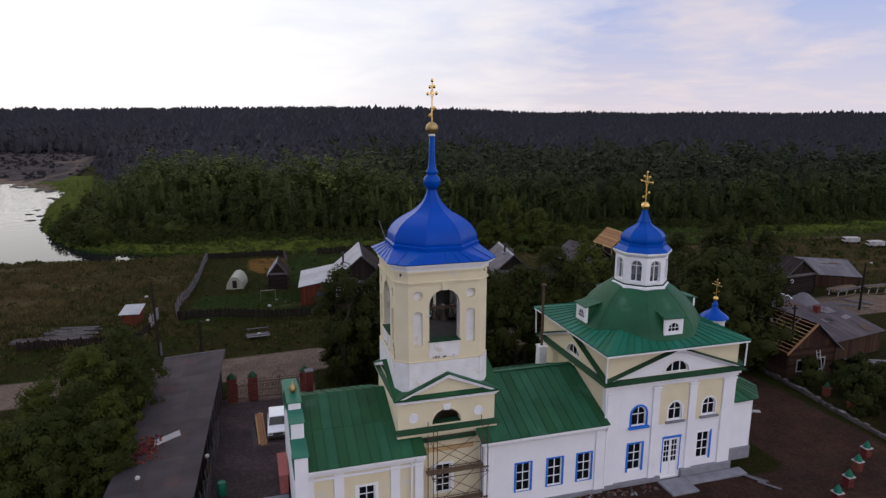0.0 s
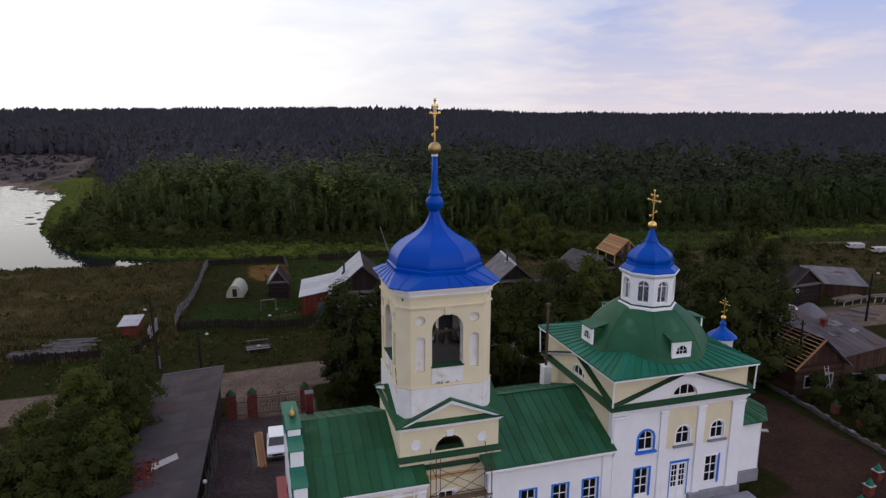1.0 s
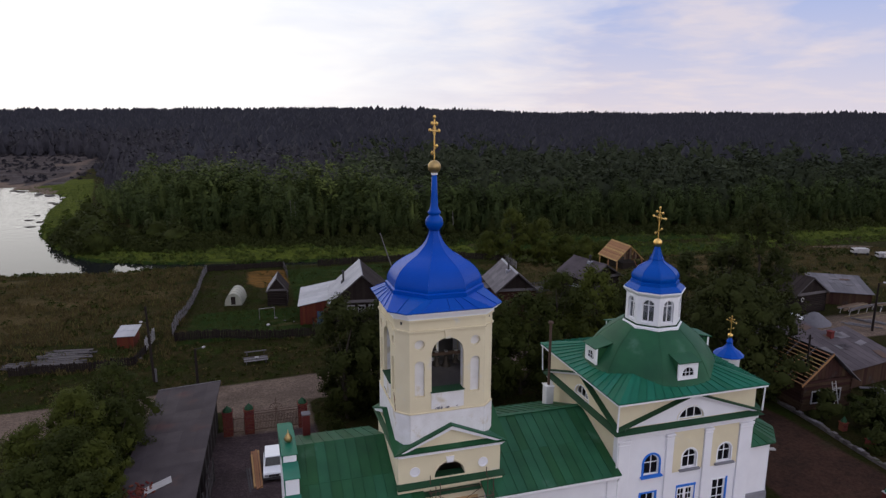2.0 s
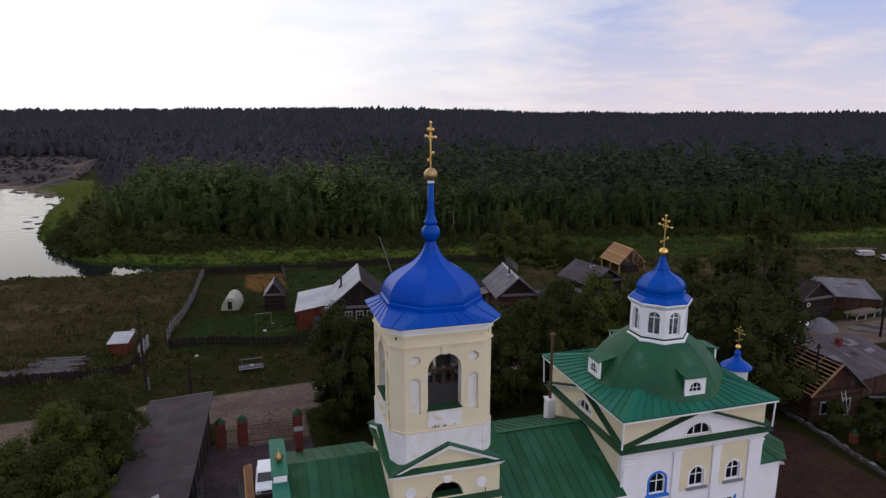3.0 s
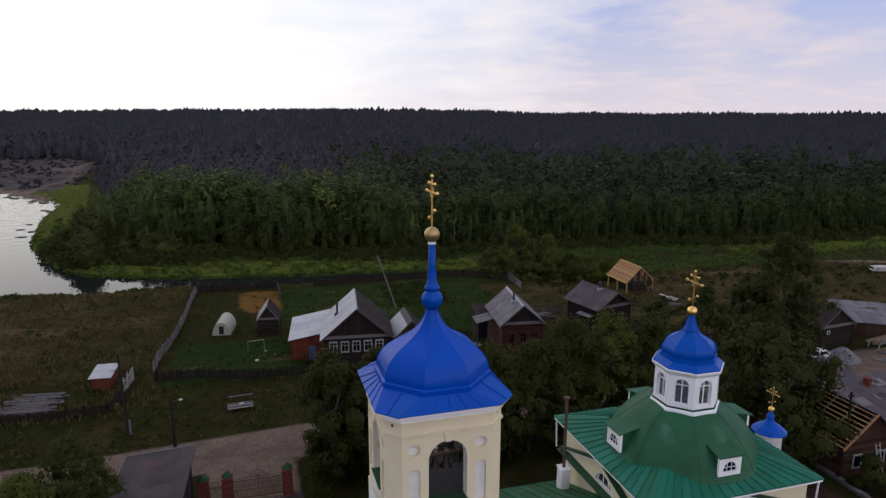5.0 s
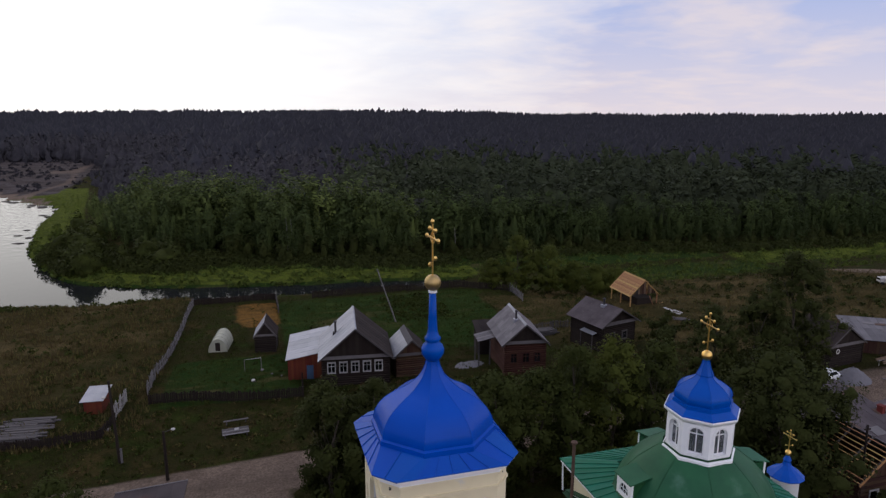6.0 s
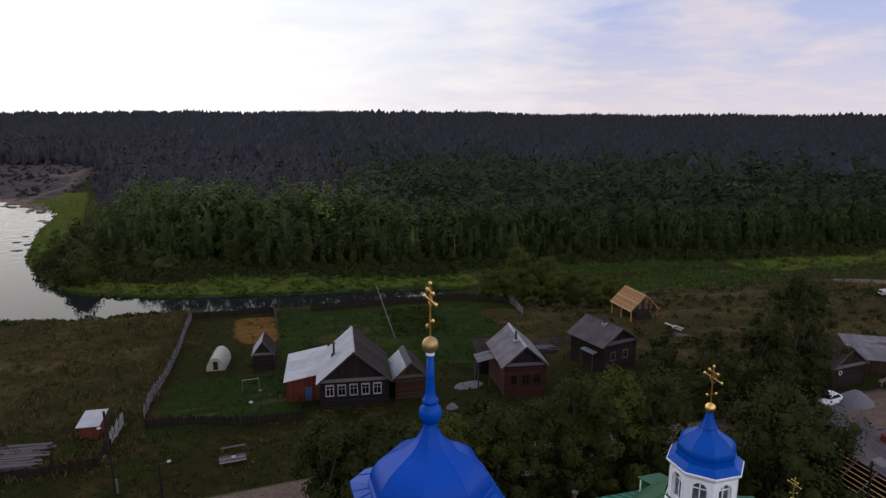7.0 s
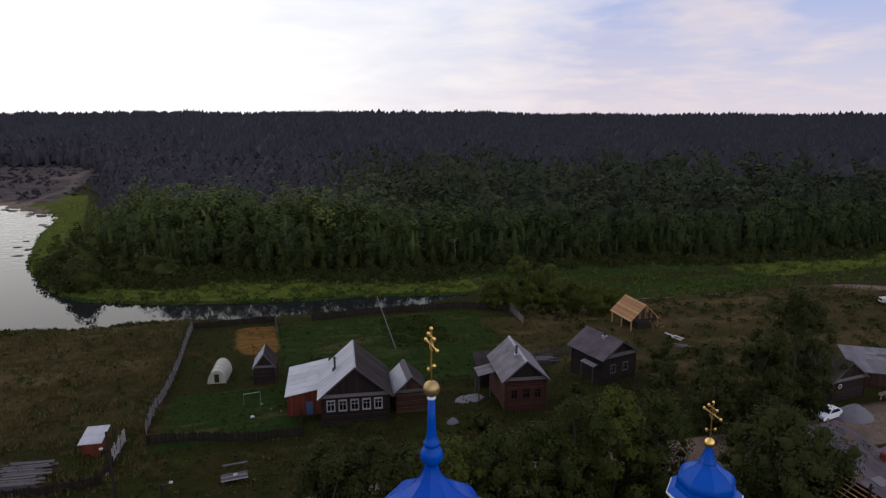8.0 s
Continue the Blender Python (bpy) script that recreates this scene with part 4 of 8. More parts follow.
def tufts(name, x, y, tall, mat, label, seed):
    """Grass: bunches of narrow blades."""
    r = np.random.default_rng(seed)
    n = len(x)
    b = 4
    X, Y = np.repeat(x, b) + r.normal(0, 0.16, n * b), np.repeat(y, b) + r.normal(0, 0.16, n * b)
    Z = height(X, Y) - 0.02
    H = np.repeat(tall, b) * r.uniform(0.6, 1.2, n * b)
    a = r.uniform(0, math.tau, n * b)
    w = 0.045 + 0.05 * H
    lean = r.normal(0, 0.28, (n * b, 2)) * H[:, None]
    base = np.stack([X, Y, Z], 1)
    side = np.stack([np.cos(a) * w, np.sin(a) * w, 0 * a], 1)
    top = base + np.stack([lean[:, 0], lean[:, 1], H], 1)
    v = np.stack([base - side, base + side, top + side * 0.35, top - side * 0.35], 1).reshape(-1, 3)
    flip = np.cross(side, top - base)[:, 1] > 0
    v = v.reshape(-1, 4, 3)
    v[flip] = v[flip][:, ::-1]
    out = unit(np.stack([r.normal(0, 0.25, n * b), -0.55 + r.normal(0, 0.25, n * b), np.full(n * b, 1.0)], 1))
    return tagged(new(name, np_mesh(name, v.reshape(-1, 3), quad_index(n * b), mat, normals=np.repeat(out, 4, 0))), label, "grass", kind="stuff")


n = 14000
tx, ty = rng.uniform(-75, -9.5, n), rng.uniform(80, 180, n)
clump = np.sin(tx * 0.35 + np.sin(ty * 0.21) * 2) * np.sin(ty * 0.3) > -0.35
tx, ty = tx[clump], ty[clump]
tufts("field_grass", tx, ty, rng.uniform(0.25, 0.75, len(tx)), DRYGRASS, "tall dry grass of an unmown field", 31)
tx, ty = rng.uniform(-26, 56, 11000), rng.uniform(60, 146, 11000)
zz = zones(tx, ty)
keep = (zz["dirt"] < 0.4) & (zz["straw"] < 0.3)
tufts("yard_grass", tx[keep], ty[keep], rng.uniform(0.12, 0.4, keep.sum()), GRASS, "rough grass round the gardens and verges", 32)
tx, ty = rng.uniform(56, 150, 5500), rng.uniform(76, 158, 5500)
tufts("rough_grass", tx, ty, rng.uniform(0.2, 0.6, 5500), DRYGRASS, "rough brownish grass on a fallow field", 33)
tx, ty = rng.uniform(-110, 240, 17000), rng.uniform(150, 400, 17000)
keep = (ty > shore_far(tx) + 0.5) & ((ty < wood_front(tx)) | (tx < wood_side(ty))) | ((tx > 62) & (ty < wood_front(tx)))
tufts("meadow_grass", tx[keep], ty[keep], rng.uniform(0.4, 1.1, keep.sum()), LEAF_BANK, "green sedge and grass of the water meadow", 34)

for i, (x, d, h) in enumerate([(13.5, 5.0, 13.0), (15.0, 6.5, 12.0), (66, 5.0, 9.0)]):
    y = float(wood_front(x)) + d
    single("birch_stem", M().tube((x, y, gz0(x, y)), (x + 0.2, y, gz0(x, y) + h * 0.5), 0.11, 0.09, 7).tube((x + 0.2, y, gz0(x, y) + h * 0.5), (x - 0.1, y, gz0(x, y) + h), 0.10, 0.05, 7), BIRCHBARK,
           "pale birch stem at the edge of the wood", "tree trunk", group="birch stems")

# near trees, each placed by itself
for i, (x, y, h, rad) in enumerate([(-10.3, 56.0, 9.0, 3.0), (-12.0, 51.0, 8.6, 3.3), (-11.6, 47.5, 7.0, 2.9), (-14.6, 50.0, 6.6, 2.8), (-13.6, 44.5, 6.2, 3.2), (-9.6, 52.2, 7.0, 2.2), (-9.9, 46.2, 6.4, 2.0),
                                    (-16.4, 46.0, 5.2, 2.6), (-9.9, 43.2, 5.9, 2.1), (-12.9, 54.5, 7.0, 2.6)]):
    tree(x, y, h, rad, 100 + i, 12500, 0.085, LEAF_MID if i in (0, 2, 4, 5, 8, 9) else LEAF_OLIVE, "leafy young birch beside the old barn" if i not in (0, 2, 4, 5, 8, 9) else "dark green alder beside the old barn", low=0.03, lumps=85, tight=0.24, foot=0.8, group="trees beside the barn")
for i, (x, y, h, rad) in enumerate([(8.5, 60.6, 12.8, 3.6), (11.8, 61, 12.4, 3.5), (14.8, 60.2, 10.8, 3.7), (18.5, 61, 11.0, 3.9), (22.5, 60.4, 11.4, 3.9), (26.5, 61, 11.2, 3.9), (10.0, 64.5, 7.4, 2.8), (16.6, 65, 7.6, 3.0), (24.4, 64.6, 8.0, 3.2), (32.5, 65, 9.0, 3.2), (39.5, 64.5, 9.0, 3.2),
                                    (30.3, 60.6, 13.2, 4.1), (34.4, 61, 13.4, 4.0), (38.2, 60.2, 12.9, 4.0)]):
    tree(x, y, h, rad, 130 + i, 13000 if i < 2 else 9000, 0.14, LEAF_OLIVE if i in (3, 12) else LEAF_MID if i in (2, 4, 5, 8, 9, 11, 13) else LEAF_DARK, "dense dark rowan tree behind the church", low=0.0, lumps=80, tight=0.23, foot=0.85, group="row of trees behind the church")
for i, (x, y, h, rad, l) in enumerate([(45.0, 52.0, 12.7, 6.5, 18000), (50.5, 57.5, 10.5, 4.2, 9000), (48.6, 51.6, 7.4, 2.5, 5000), (64.8, 71.5, 17.6, 5.0, 12000), (59.4, 70.8, 12.2, 4.2, 9000), (54.0, 72.0, 11.5, 3.4, 6000), (69.0, 73, 10.5, 3.0, 5000)]):
    tree(x, y, h, rad, 150 + i, l, 0.14, LEAF_DARK, "broad old lime tree in dark leaf", low=0.02, lumps=120, foot=0.7, group="old trees east of the church", tight=0.21)
for i, (x, y, h, rad) in enumerate([(65.0, 139, 11.2, 4.4), (71.5, 139.5, 7.2, 3.6), (57.6, 139, 12.8, 4.4), (52.5, 140, 7.0, 2.8), (73, 132, 6.5, 3.0), (79, 134, 6.0, 3.0)]):
    tree(x, y, h, rad, 170 + i, 6400, 0.17, LEAF_OLIVE, "round willow by the garden fence", low=0.05, lumps=64, foot=0.7, tight=0.27, group="willows by the river gardens")
for i, (x, y, h, rad) in enumerate([(49.5, 45.5, 2.8, 1.6), (51.8, 42.5, 3.0, 1.8), (49.6, 40.0, 2.4, 1.5), (53.5, 39.0, 2.6, 1.7), (50.6, 36.2, 2.3, 1.5), (54.5, 44.6, 3.0, 1.9), (52.4, 41.2, 2.6, 1.8), (58.8, 41.0, 2.9, 2.1), (55.5, 43.0, 2.8, 1.8), (56.5, 36.5, 2.6, 1.8), (49.2, 33.4, 2.2, 1.4)]):
    tree(x, y, h, rad, 190 + i, 2400, 0.13, LEAF_DARK, "garden bush beyond the churchyard wall", low=0.0, lumps=16, name="bush", group="bushes in the garden")
for i, (x, y, h, rad) in enumerate([(46.0, 80, 3.6, 2.2), (49.5, 77.5, 3.2, 2.2), (42.6, 78.5, 3.0, 2.0), (29.0, 81, 2.2, 1.5), (53.5, 82, 3.8, 2.2), (58, 86, 3.6, 2.2), (62, 92, 3.4, 2.0), (11.5, 108, 3.2, 1.8), (43, 84, 3.0, 1.8)]):
    tree(x, y, h, rad, 210 + i, 1700, 0.2, LEAF_DARK, "dark lilac bush in a village garden", low=0.0, lumps=16, name="bush", group="bushes in the village")



# dark rocks and low shoals in the rapids at the bend
r_ = random.Random(77)


def river_rock(x, y, s_, long_=1.6, name="river_rock", label="dark rock standing in the shallow rapids"):
    m = M()
    m.add([(s_ * long_ * math.sin(math.pi * (a + 0.5) / 6) * math.cos(b * math.tau / 9) * r_.uniform(0.75, 1.2), s_ * math.sin(math.pi * (a + 0.5) / 6) * math.sin(b * math.tau / 9) * r_.uniform(0.75, 1.2), -s_ * 0.35 * math.cos(math.pi * (a + 0.5) / 6) + r_.uniform(-0.05, 0.05)) for a in range(6) for b in range(9)],
          [(a * 9 + b, a * 9 + (b + 1) % 9, (a + 1) * 9 + (b + 1) % 9, (a + 1) * 9 + b) for a in range(5) for b in range(9)] + [tuple(range(9))[::-1], tuple(range(45, 54))])
    single(name, m, OLDSTONE, label, "rock", (x, y, WATER), group="rocks in the river")


for i in range(14):
    x, s_ = r_.uniform(-118, -76), r_.uniform(0.6, 1.5)
    river_rock(x, float(shore_far(x)) - r_.uniform(0.5, 9), s_)
for x, y, s_, long_ in ((-76.8, 272.4, 0.75, 3.0), (-81.6, 288.6, 0.7, 2.6), (-82.0, 300.5, 0.7, 2.2), (-86.4, 339.0, 1.0, 2.0)):
    river_rock(x, y, s_, long_, "river_shoal", "low dark shoal of stones in the rapids")


# weeds along the lanes, verges and fences
bx, by = rng.uniform(-28, 58, 900), rng.uniform(71, 88, 900)
zw = zones(bx, by)
keep = (zw["dirt"] < 0.3) & (zw["lush"] < 0.3)
bx, by = bx[keep], by[keep]
half = len(bx) // 2
bushes("lane_weeds", np.stack([bx, by], 1)[:half], rng.uniform(0.15, 0.5, half), 40, GRASS, "green weeds along the lane", 41, 0.16)
bushes("dry_weeds", np.stack([bx, by], 1)[half:], rng.uniform(0.15, 0.45, len(bx) - half), 40, DRYGRASS, "dry brown weeds along the lane", 42, 0.14)
bx, by = rng.uniform(-70, -11, 520), rng.uniform(84, 172, 520)
bushes("field_weeds", np.stack([bx, by], 1), rng.uniform(0.2, 0.9, 520), 30, LEAF_MID, "patches of green weeds in the dry field", 43, 0.22)
bx, by = rng.uniform(-8, 54, 420), rng.uniform(90, 140, 420)
bushes("potato_rows", np.stack([rng.uniform(26, 37, 260), np.round(rng.uniform(117, 136, 260) / 1.1) * 1.1], 1), rng.uniform(0.3, 0.65, 260), 40, GRASS, "leafy green potato rows in a garden", 45, 0.2)
bushes("garden_plants", np.stack([bx, by], 1), rng.uniform(0.12, 0.4, 420), 40, GRASS, "low green garden plants and weeds", 44, 0.15)


# ---- the church ----
BASE = (16.0, 40.4, 2.6)
church = thing("church", "cream and white church with green roofs and blue domes", "church", BASE)


def cp(name, m, mat, parent=None, label="", smooth=False):
    """A part of the church, drawn in world coordinates."""
    m.v = [(x - BASE[0], y - BASE[1], z - BASE[2]) for x, y, z in m.v]
    return part(name, m, mat, parent or church, label, smooth)


def lerp3(a, b, t):
    return Vector(a).lerp(Vector(b), t)


def roof_plane(a, b, c, d, n, mat, parent=None, seam=0.045, thick=0.08, name="roof", add=cp, piece="roof_panel", lap=0):
    """A roof plane (eave a to b, top d to c, seen from outside) with its sheets and standing seams."""
    root = add(name, M().slab(a, b, c, d, thick), mat, parent)
    nrm = (Vector(b) - Vector(a)).cross(Vector(d) - Vector(a))
    if nrm.length < 1e-6:
        nrm = (Vector(c) - Vector(b)).cross(Vector(d) - Vector(b))
    nrm.normalize()
    up = nrm * 0.014
    for i in range(n):
        t0, t1 = i / n, (i + 1) / n
        rows = max(1, lap)
        for k in range(rows):
            f0, f1 = k / rows, (k + 1) / rows
            p0, p1 = lerp3(a, b, t0), lerp3(a, b, t1)
            q0, q1 = lerp3(d, c, t0), lerp3(d, c, t1)
            e0, e1, e2, e3 = p0.lerp(q0, f0) + up, p1.lerp(q1, f0) + up, p1.lerp(q1, f1) + up * (1 - 0.7 * (rows > 1)), p0.lerp(q0, f1) + up * (1 - 0.7 * (rows > 1))
            m = M().slab(e0, e1, e2, e3, 0.012)
            if i and seam and (e3 - e0).length > 0.2:
                m.beam(e0 + nrm * seam / 2, e3 + nrm * seam / 2, 0.035, seam, nrm)
            add(piece, m, mat, root)
    return root


def wall_window(place, u0, u1, z0, z1, parent, cols=2, rows=3, head=0.0, joinery=TRIM, edge=None, edge_w=0.13, sill=None, back=0.07, bar=0.055, add=cp, border=0.07, edge_label="", pane_mat=GLASS):
    """A window set in an opening: frame with glazing bars, panes, and the painted surround or sill that it has."""
    shift = lambda d0: (lambda u, z, d: place(u, z, d + d0))
    zs = z1 - head if head else z1
    outline = arch(u0, u1, z0, zs) if head else rect(u0, u1, z0, z1)
    inner = arch(u0 + border, u1 - border, z0 + border, zs) if head else rect(u0 + border, u1 - border, z0 + border, z1 - border)
    m = M().pierced(outline, [inner], shift(back), 0.08)
    iu0, iu1, iz0, iz1 = u0 + border, u1 - border, z0 + border, z1 - border
    su = [iu0 + (iu1 - iu0) * i / cols for i in range(cols + 1)]
    top = zs if head else iz1
    sz = [iz0 + (top - iz0) * i / rows for i in range(rows + 1)]
    for u in su[1:-1]:
        m.prism(rect(u - bar / 2, u + bar / 2, iz0, (z1 - border) if head else iz1), shift(back + 0.012), 0.05)
    for z in sz[1:-1] + ([zs] if head else []):
        m.prism(rect(iu0, iu1, z - bar / 2, z + bar / 2), shift(back + 0.015), 0.044)
    w = add("window", m, joinery, parent)
    g = 0.01
    for i in range(cols):
        for k in range(rows):
            add("pane", M().prism(rect(su[i] + g, su[i + 1] - g, sz[k] + g, sz[k + 1] - g), shift(back + 0.045), 0.012), pane_mat, w)
    if head:
        c, r = (u0 + u1) / 2, (u1 - u0) / 2 - border - 0.01
        for s in range(2):
            pts = [(c, zs + g)] + [(c + r * math.cos(a), zs + g + (r - g) * math.sin(a)) for a in [math.pi * (s * 0.5 + q / 12) for q in range(7)]]
            add("pane", M().prism(pts, shift(back + 0.045), 0.012), pane_mat, w)
    if edge:
        out = arch(u0 - edge_w, u1 + edge_w, z0 - 0.02, zs) if head else rect(u0 - edge_w, u1 + edge_w, z0 - 0.02, z1 + edge_w * 0.7)
        add("surround", M().pierced(out, [outline], shift(-0.035), 0.06), edge, w, edge_label)
    if sill:
        add("sill", M().prism(rect(u0 - 0.22, u1 + 0.22, z0 - 0.15, z0 - 0.03), shift(-0.2), 0.3), sill, w)
    return w


X0, X1, Y0, Y1, Z0 = 21.95, 32.2, 35.57, 45.3, 2.6
south = facing((0, Y0, 0), (1, 0, 0))
west = facing((X0, 0, 0), (0, -1, 0))
east = facing((X1, 0, 0), (0, 1, 0))
north = facing((0, Y1, 0), (-1, 0, 0))
T = 0.5
# openings of the south front: u0, u1, z0, z1, rise of the head
up_wins = [(23.95, 25.08, 7.0, 8.42, 0.565), (26.84, 27.93, 7.05, 8.4, 0.545), (29.6, 30.66, 7.08, 8.4, 0.53)]
low_wins = [(23.88, 24.9, 3.72, 5.68), (29.42, 30.42, 3.78, 5.78)]
door = (26.62, 27.96, 2.75, 5.7)
holes = [arch(a, b, c, d - r) for a, b, c, d, r in up_wins] + [rect(*w) for w in low_wins] + [rect(*door)]
cp("wall", M().pierced(rect(X0, X1, Z0, 10.3), holes, south, T), WHITE)
cp("wall", M().prism(rect(-Y1 + T, -Y0 - T, Z0, 10.3), west, T), CREAM)
cp("wall", M().prism(rect(Y0 + T, Y1 - T, Z0, 10.3), east, T), WHITE)
cp("wall", M().prism(rect(-X1, -X0, Z0, 10.3), north, T), WHITE)
for i, (a, b, c, d, r) in enumerate(up_wins):
    wall_window(south, a, b, c, d, church, 2, 1, r, edge=BLUETRIM if i == 0 else TRIM, edge_w=0.14 if i == 0 else 0.1, sill=BLUETRIM if i == 0 else STONE, edge_label="blue painted surround" if i == 0 else "")
for a, b, c, d in low_wins:
    w = wall_window(south, a, b, c, d, church, 2, 3, edge=None, border=0.06)
    cp("surround", M().prism(rect(b + 0.005, b + 0.17, c - 0.1, d + 0.12), facing((0, Y0 - 0.03, 0), (1, 0, 0)), 0.06), BLUETRIM, w, "blue painted jamb")
    cp("surround", M().prism(rect(a - 0.14, b, d + 0.004, d + 0.12), facing((0, Y0 - 0.03, 0), (1, 0, 0)), 0.06), BLUETRIM if a < 26 else TRIM, w)
    if a < 26:
        cp("surround", M().prism(rect(a - 0.16, a - 0.005, c - 0.1, d), facing((0, Y0 - 0.03, 0), (1, 0, 0)), 0.06), BLUETRIM, w, "blue painted jamb")
# double door with glazed leaves
a, b, c, d = door
mid = (a + b) / 2
dp_ = facing((0, Y0 + 0.05, 0), (1, 0, 0))
dr = cp("door", M().pierced(rect(a, b, c, d), [rect(a + 0.07, mid - 0.015, c + 0.04, d - 0.07), rect(mid + 0.015, b - 0.07, c + 0.04, d - 0.07)], dp_, 0.12), TRIM, None, "white double door with glazed upper leaves")
for u0, u1 in ((a + 0.075, mid - 0.02), (mid + 0.02, b - 0.075)):
    cells = [(u0 + 0.08 + i * (u1 - u0 - 0.13) / 2, u0 + 0.03 + (i + 1) * (u1 - u0 - 0.13) / 2 + 0.02, c + 1.12 + k * 0.42, c + 1.48 + k * 0.42) for i in range(2) for k in range(4)]
    lf = cp("door_leaf", M().pierced(rect(u0, u1, c + 0.045, d - 0.075), [rect(*q) for q in cells], lambda u, z, dd: dp_(u, z, dd + 0.03), 0.05), TRIM, dr)
    for q in cells:
        cp("pane", M().prism(rect(*q), lambda u, z, dd: dp_(u, z, dd + 0.05), 0.01), GLASS, lf)
for u0, u1 in ((a - 0.07, a - 0.003), (b + 0.003, b + 0.07)):
    cp("door_frame", M().prism(rect(u0, u1, c + 0.4, d), facing((0, Y0 - 0.03, 0), (1, 0, 0)), 0.05), BLUETRIM, dr, "blue door frame")
cp("door_head", M().prism(rect(a - 0.08, b + 0.1, d + 0.004, d + 0.16), facing((0, Y0 - 0.05, 0), (1, 0, 0)), 0.1), BLUETRIM, dr, "blue board over the door")
# pilasters with capitals, cream panels between them
for a, b in ((X0 + 0.02, 22.78), (25.5, 26.05), (28.4, 29.0), (31.15, X1 - 0.02)):
    pl = cp("pilaster", M().box(a, b, Y0 - 0.12, Y0 + 0.05, 2.9, 9.7, 0.02), WHITE)
    cp("capital", M().box(a - 0.06, b + 0.06, Y0 - 0.19, Y0 + 0.05, 9.55, 9.72, 0.03).box(a - 0.03, b + 0.03, Y0 - 0.15, Y0 + 0.05, 9.35, 9.45, 0.02), WHITE, pl)
for (a, b), w in (((26.07, 28.38), up_wins[1]), ((29.02, 31.13), up_wins[2])):
    cp("wall_panel", M().pierced(rect(a, b, 6.86, 9.9), [arch(w[0] - 0.105, w[1] + 0.105, w[2] - 0.16, w[3] - w[4])], facing((0, Y0 - 0.02, 0), (1, 0, 0)), 0.016), CREAM, None, "cream painted wall panel")
for yy, dy in ((Y0, -1), (Y1, 1)):
    cp("moulding", M().box(X0 - 0.22, X1 + 0.22, min(yy, yy + dy * 0.25), max(yy, yy + dy * 0.25), 10.0, 10.3, 0.03).box(X0 - 0.1, X1 + 0.1, min(yy, yy + dy * 0.13), max(yy, yy + dy * 0.13), 9.8, 10.0, 0.02), WHITE)
for xx, dx in ((X0, -1), (X1, 1)):
    cp("moulding", M().box(min(xx, xx + dx * 0.22), max(xx, xx + dx * 0.22), Y0 + 0.01, Y1 - 0.01, 10.02, 10.29, 0.03), CREAM if dx < 0 else WHITE)
# green ledge, attic storey with half-round windows, pediments drawn in ledges
led = M()
o = 0.46
led.slab((X0 - o, Y0 - o, 10.33), (X1 + o, Y0 - o, 10.33), (X1 + 0.02, Y0 - 0.02, 10.52), (X0 - 0.02, Y0 - 0.02, 10.52), 0.05)
led.slab((X1 + o, Y0 - o, 10.33), (X1 + o, Y1 + o, 10.33), (X1 + 0.02, Y1 + 0.02, 10.52), (X1 + 0.02, Y0 - 0.02, 10.52), 0.05)
led.slab((X1 + o, Y1 + o, 10.33), (X0 - o, Y1 + o, 10.33), (X0 - 0.02, Y1 + 0.02, 10.52), (X1 + 0.02, Y1 + 0.02, 10.52), 0.05)
led.slab((X0 - o, Y1 + o, 10.33), (X0 - o, Y0 - o, 10.33), (X0 - 0.02, Y0 - 0.02, 10.52), (X0 - 0.02, Y1 + 0.02, 10.52), 0.05)
cp("ledge", led, GREENTRIM, None, "dark green sheet-metal ledge")
mx = (X0 + X1) / 2 + 0.1
A0, A1 = 10.3, 12.5
half = (mx - 0.94 + 0.1, mx + 0.94 + 0.1, 10.6, 11.42)


def lunette(c, r, z, n=14):
    return [(c + r * math.cos(k * math.pi / n), z + r * 0.86 * math.sin(k * math.pi / n)) for k in range(n + 1)]


def attic(place, u0, u1, c, mat):
    hole = lunette(c, 0.95, 10.58)
    cp("attic_wall", M().pierced(rect(u0, u1, A0, A1), [hole], place, 0.35), mat)
    w = cp("window", M().pierced(hole, [lunette(c, 0.86, 10.64)], lambda u, z, d: place(u, z, d + 0.12), 0.06), TRIM)
    for s in (-0.29, 0.29):
        m = M().prism(rect(c + s - 0.03, c + s + 0.03, 10.62, 10.62 + 0.70), lambda u, z, d: place(u, z, d + 0.13), 0.05)
        cp("glazing_bar", m, TRIM, w)
    cp("pane", M().prism(lunette(c, 0.87, 10.63), lambda u, z, d: place(u, z, d + 0.16), 0.012), GLASS, w)
    cp("surround", M().pierced(lunette(c, 1.06, 10.55), [hole], lambda u, z, d: place(u, z, d - 0.04), 0.05), WHITE, w)


attic(south, X0, X1, 27.25, CREAM)
attic(west, -Y1 + 0.35, -Y0 - 0.35, -40.35, CREAM)
attic(east, Y0 + 0.35, Y1 - 0.35, 40.4, CREAM)
cp("attic_wall", M().prism(rect(-X1, -X0, A0, A1), north, 0.35), CREAM)


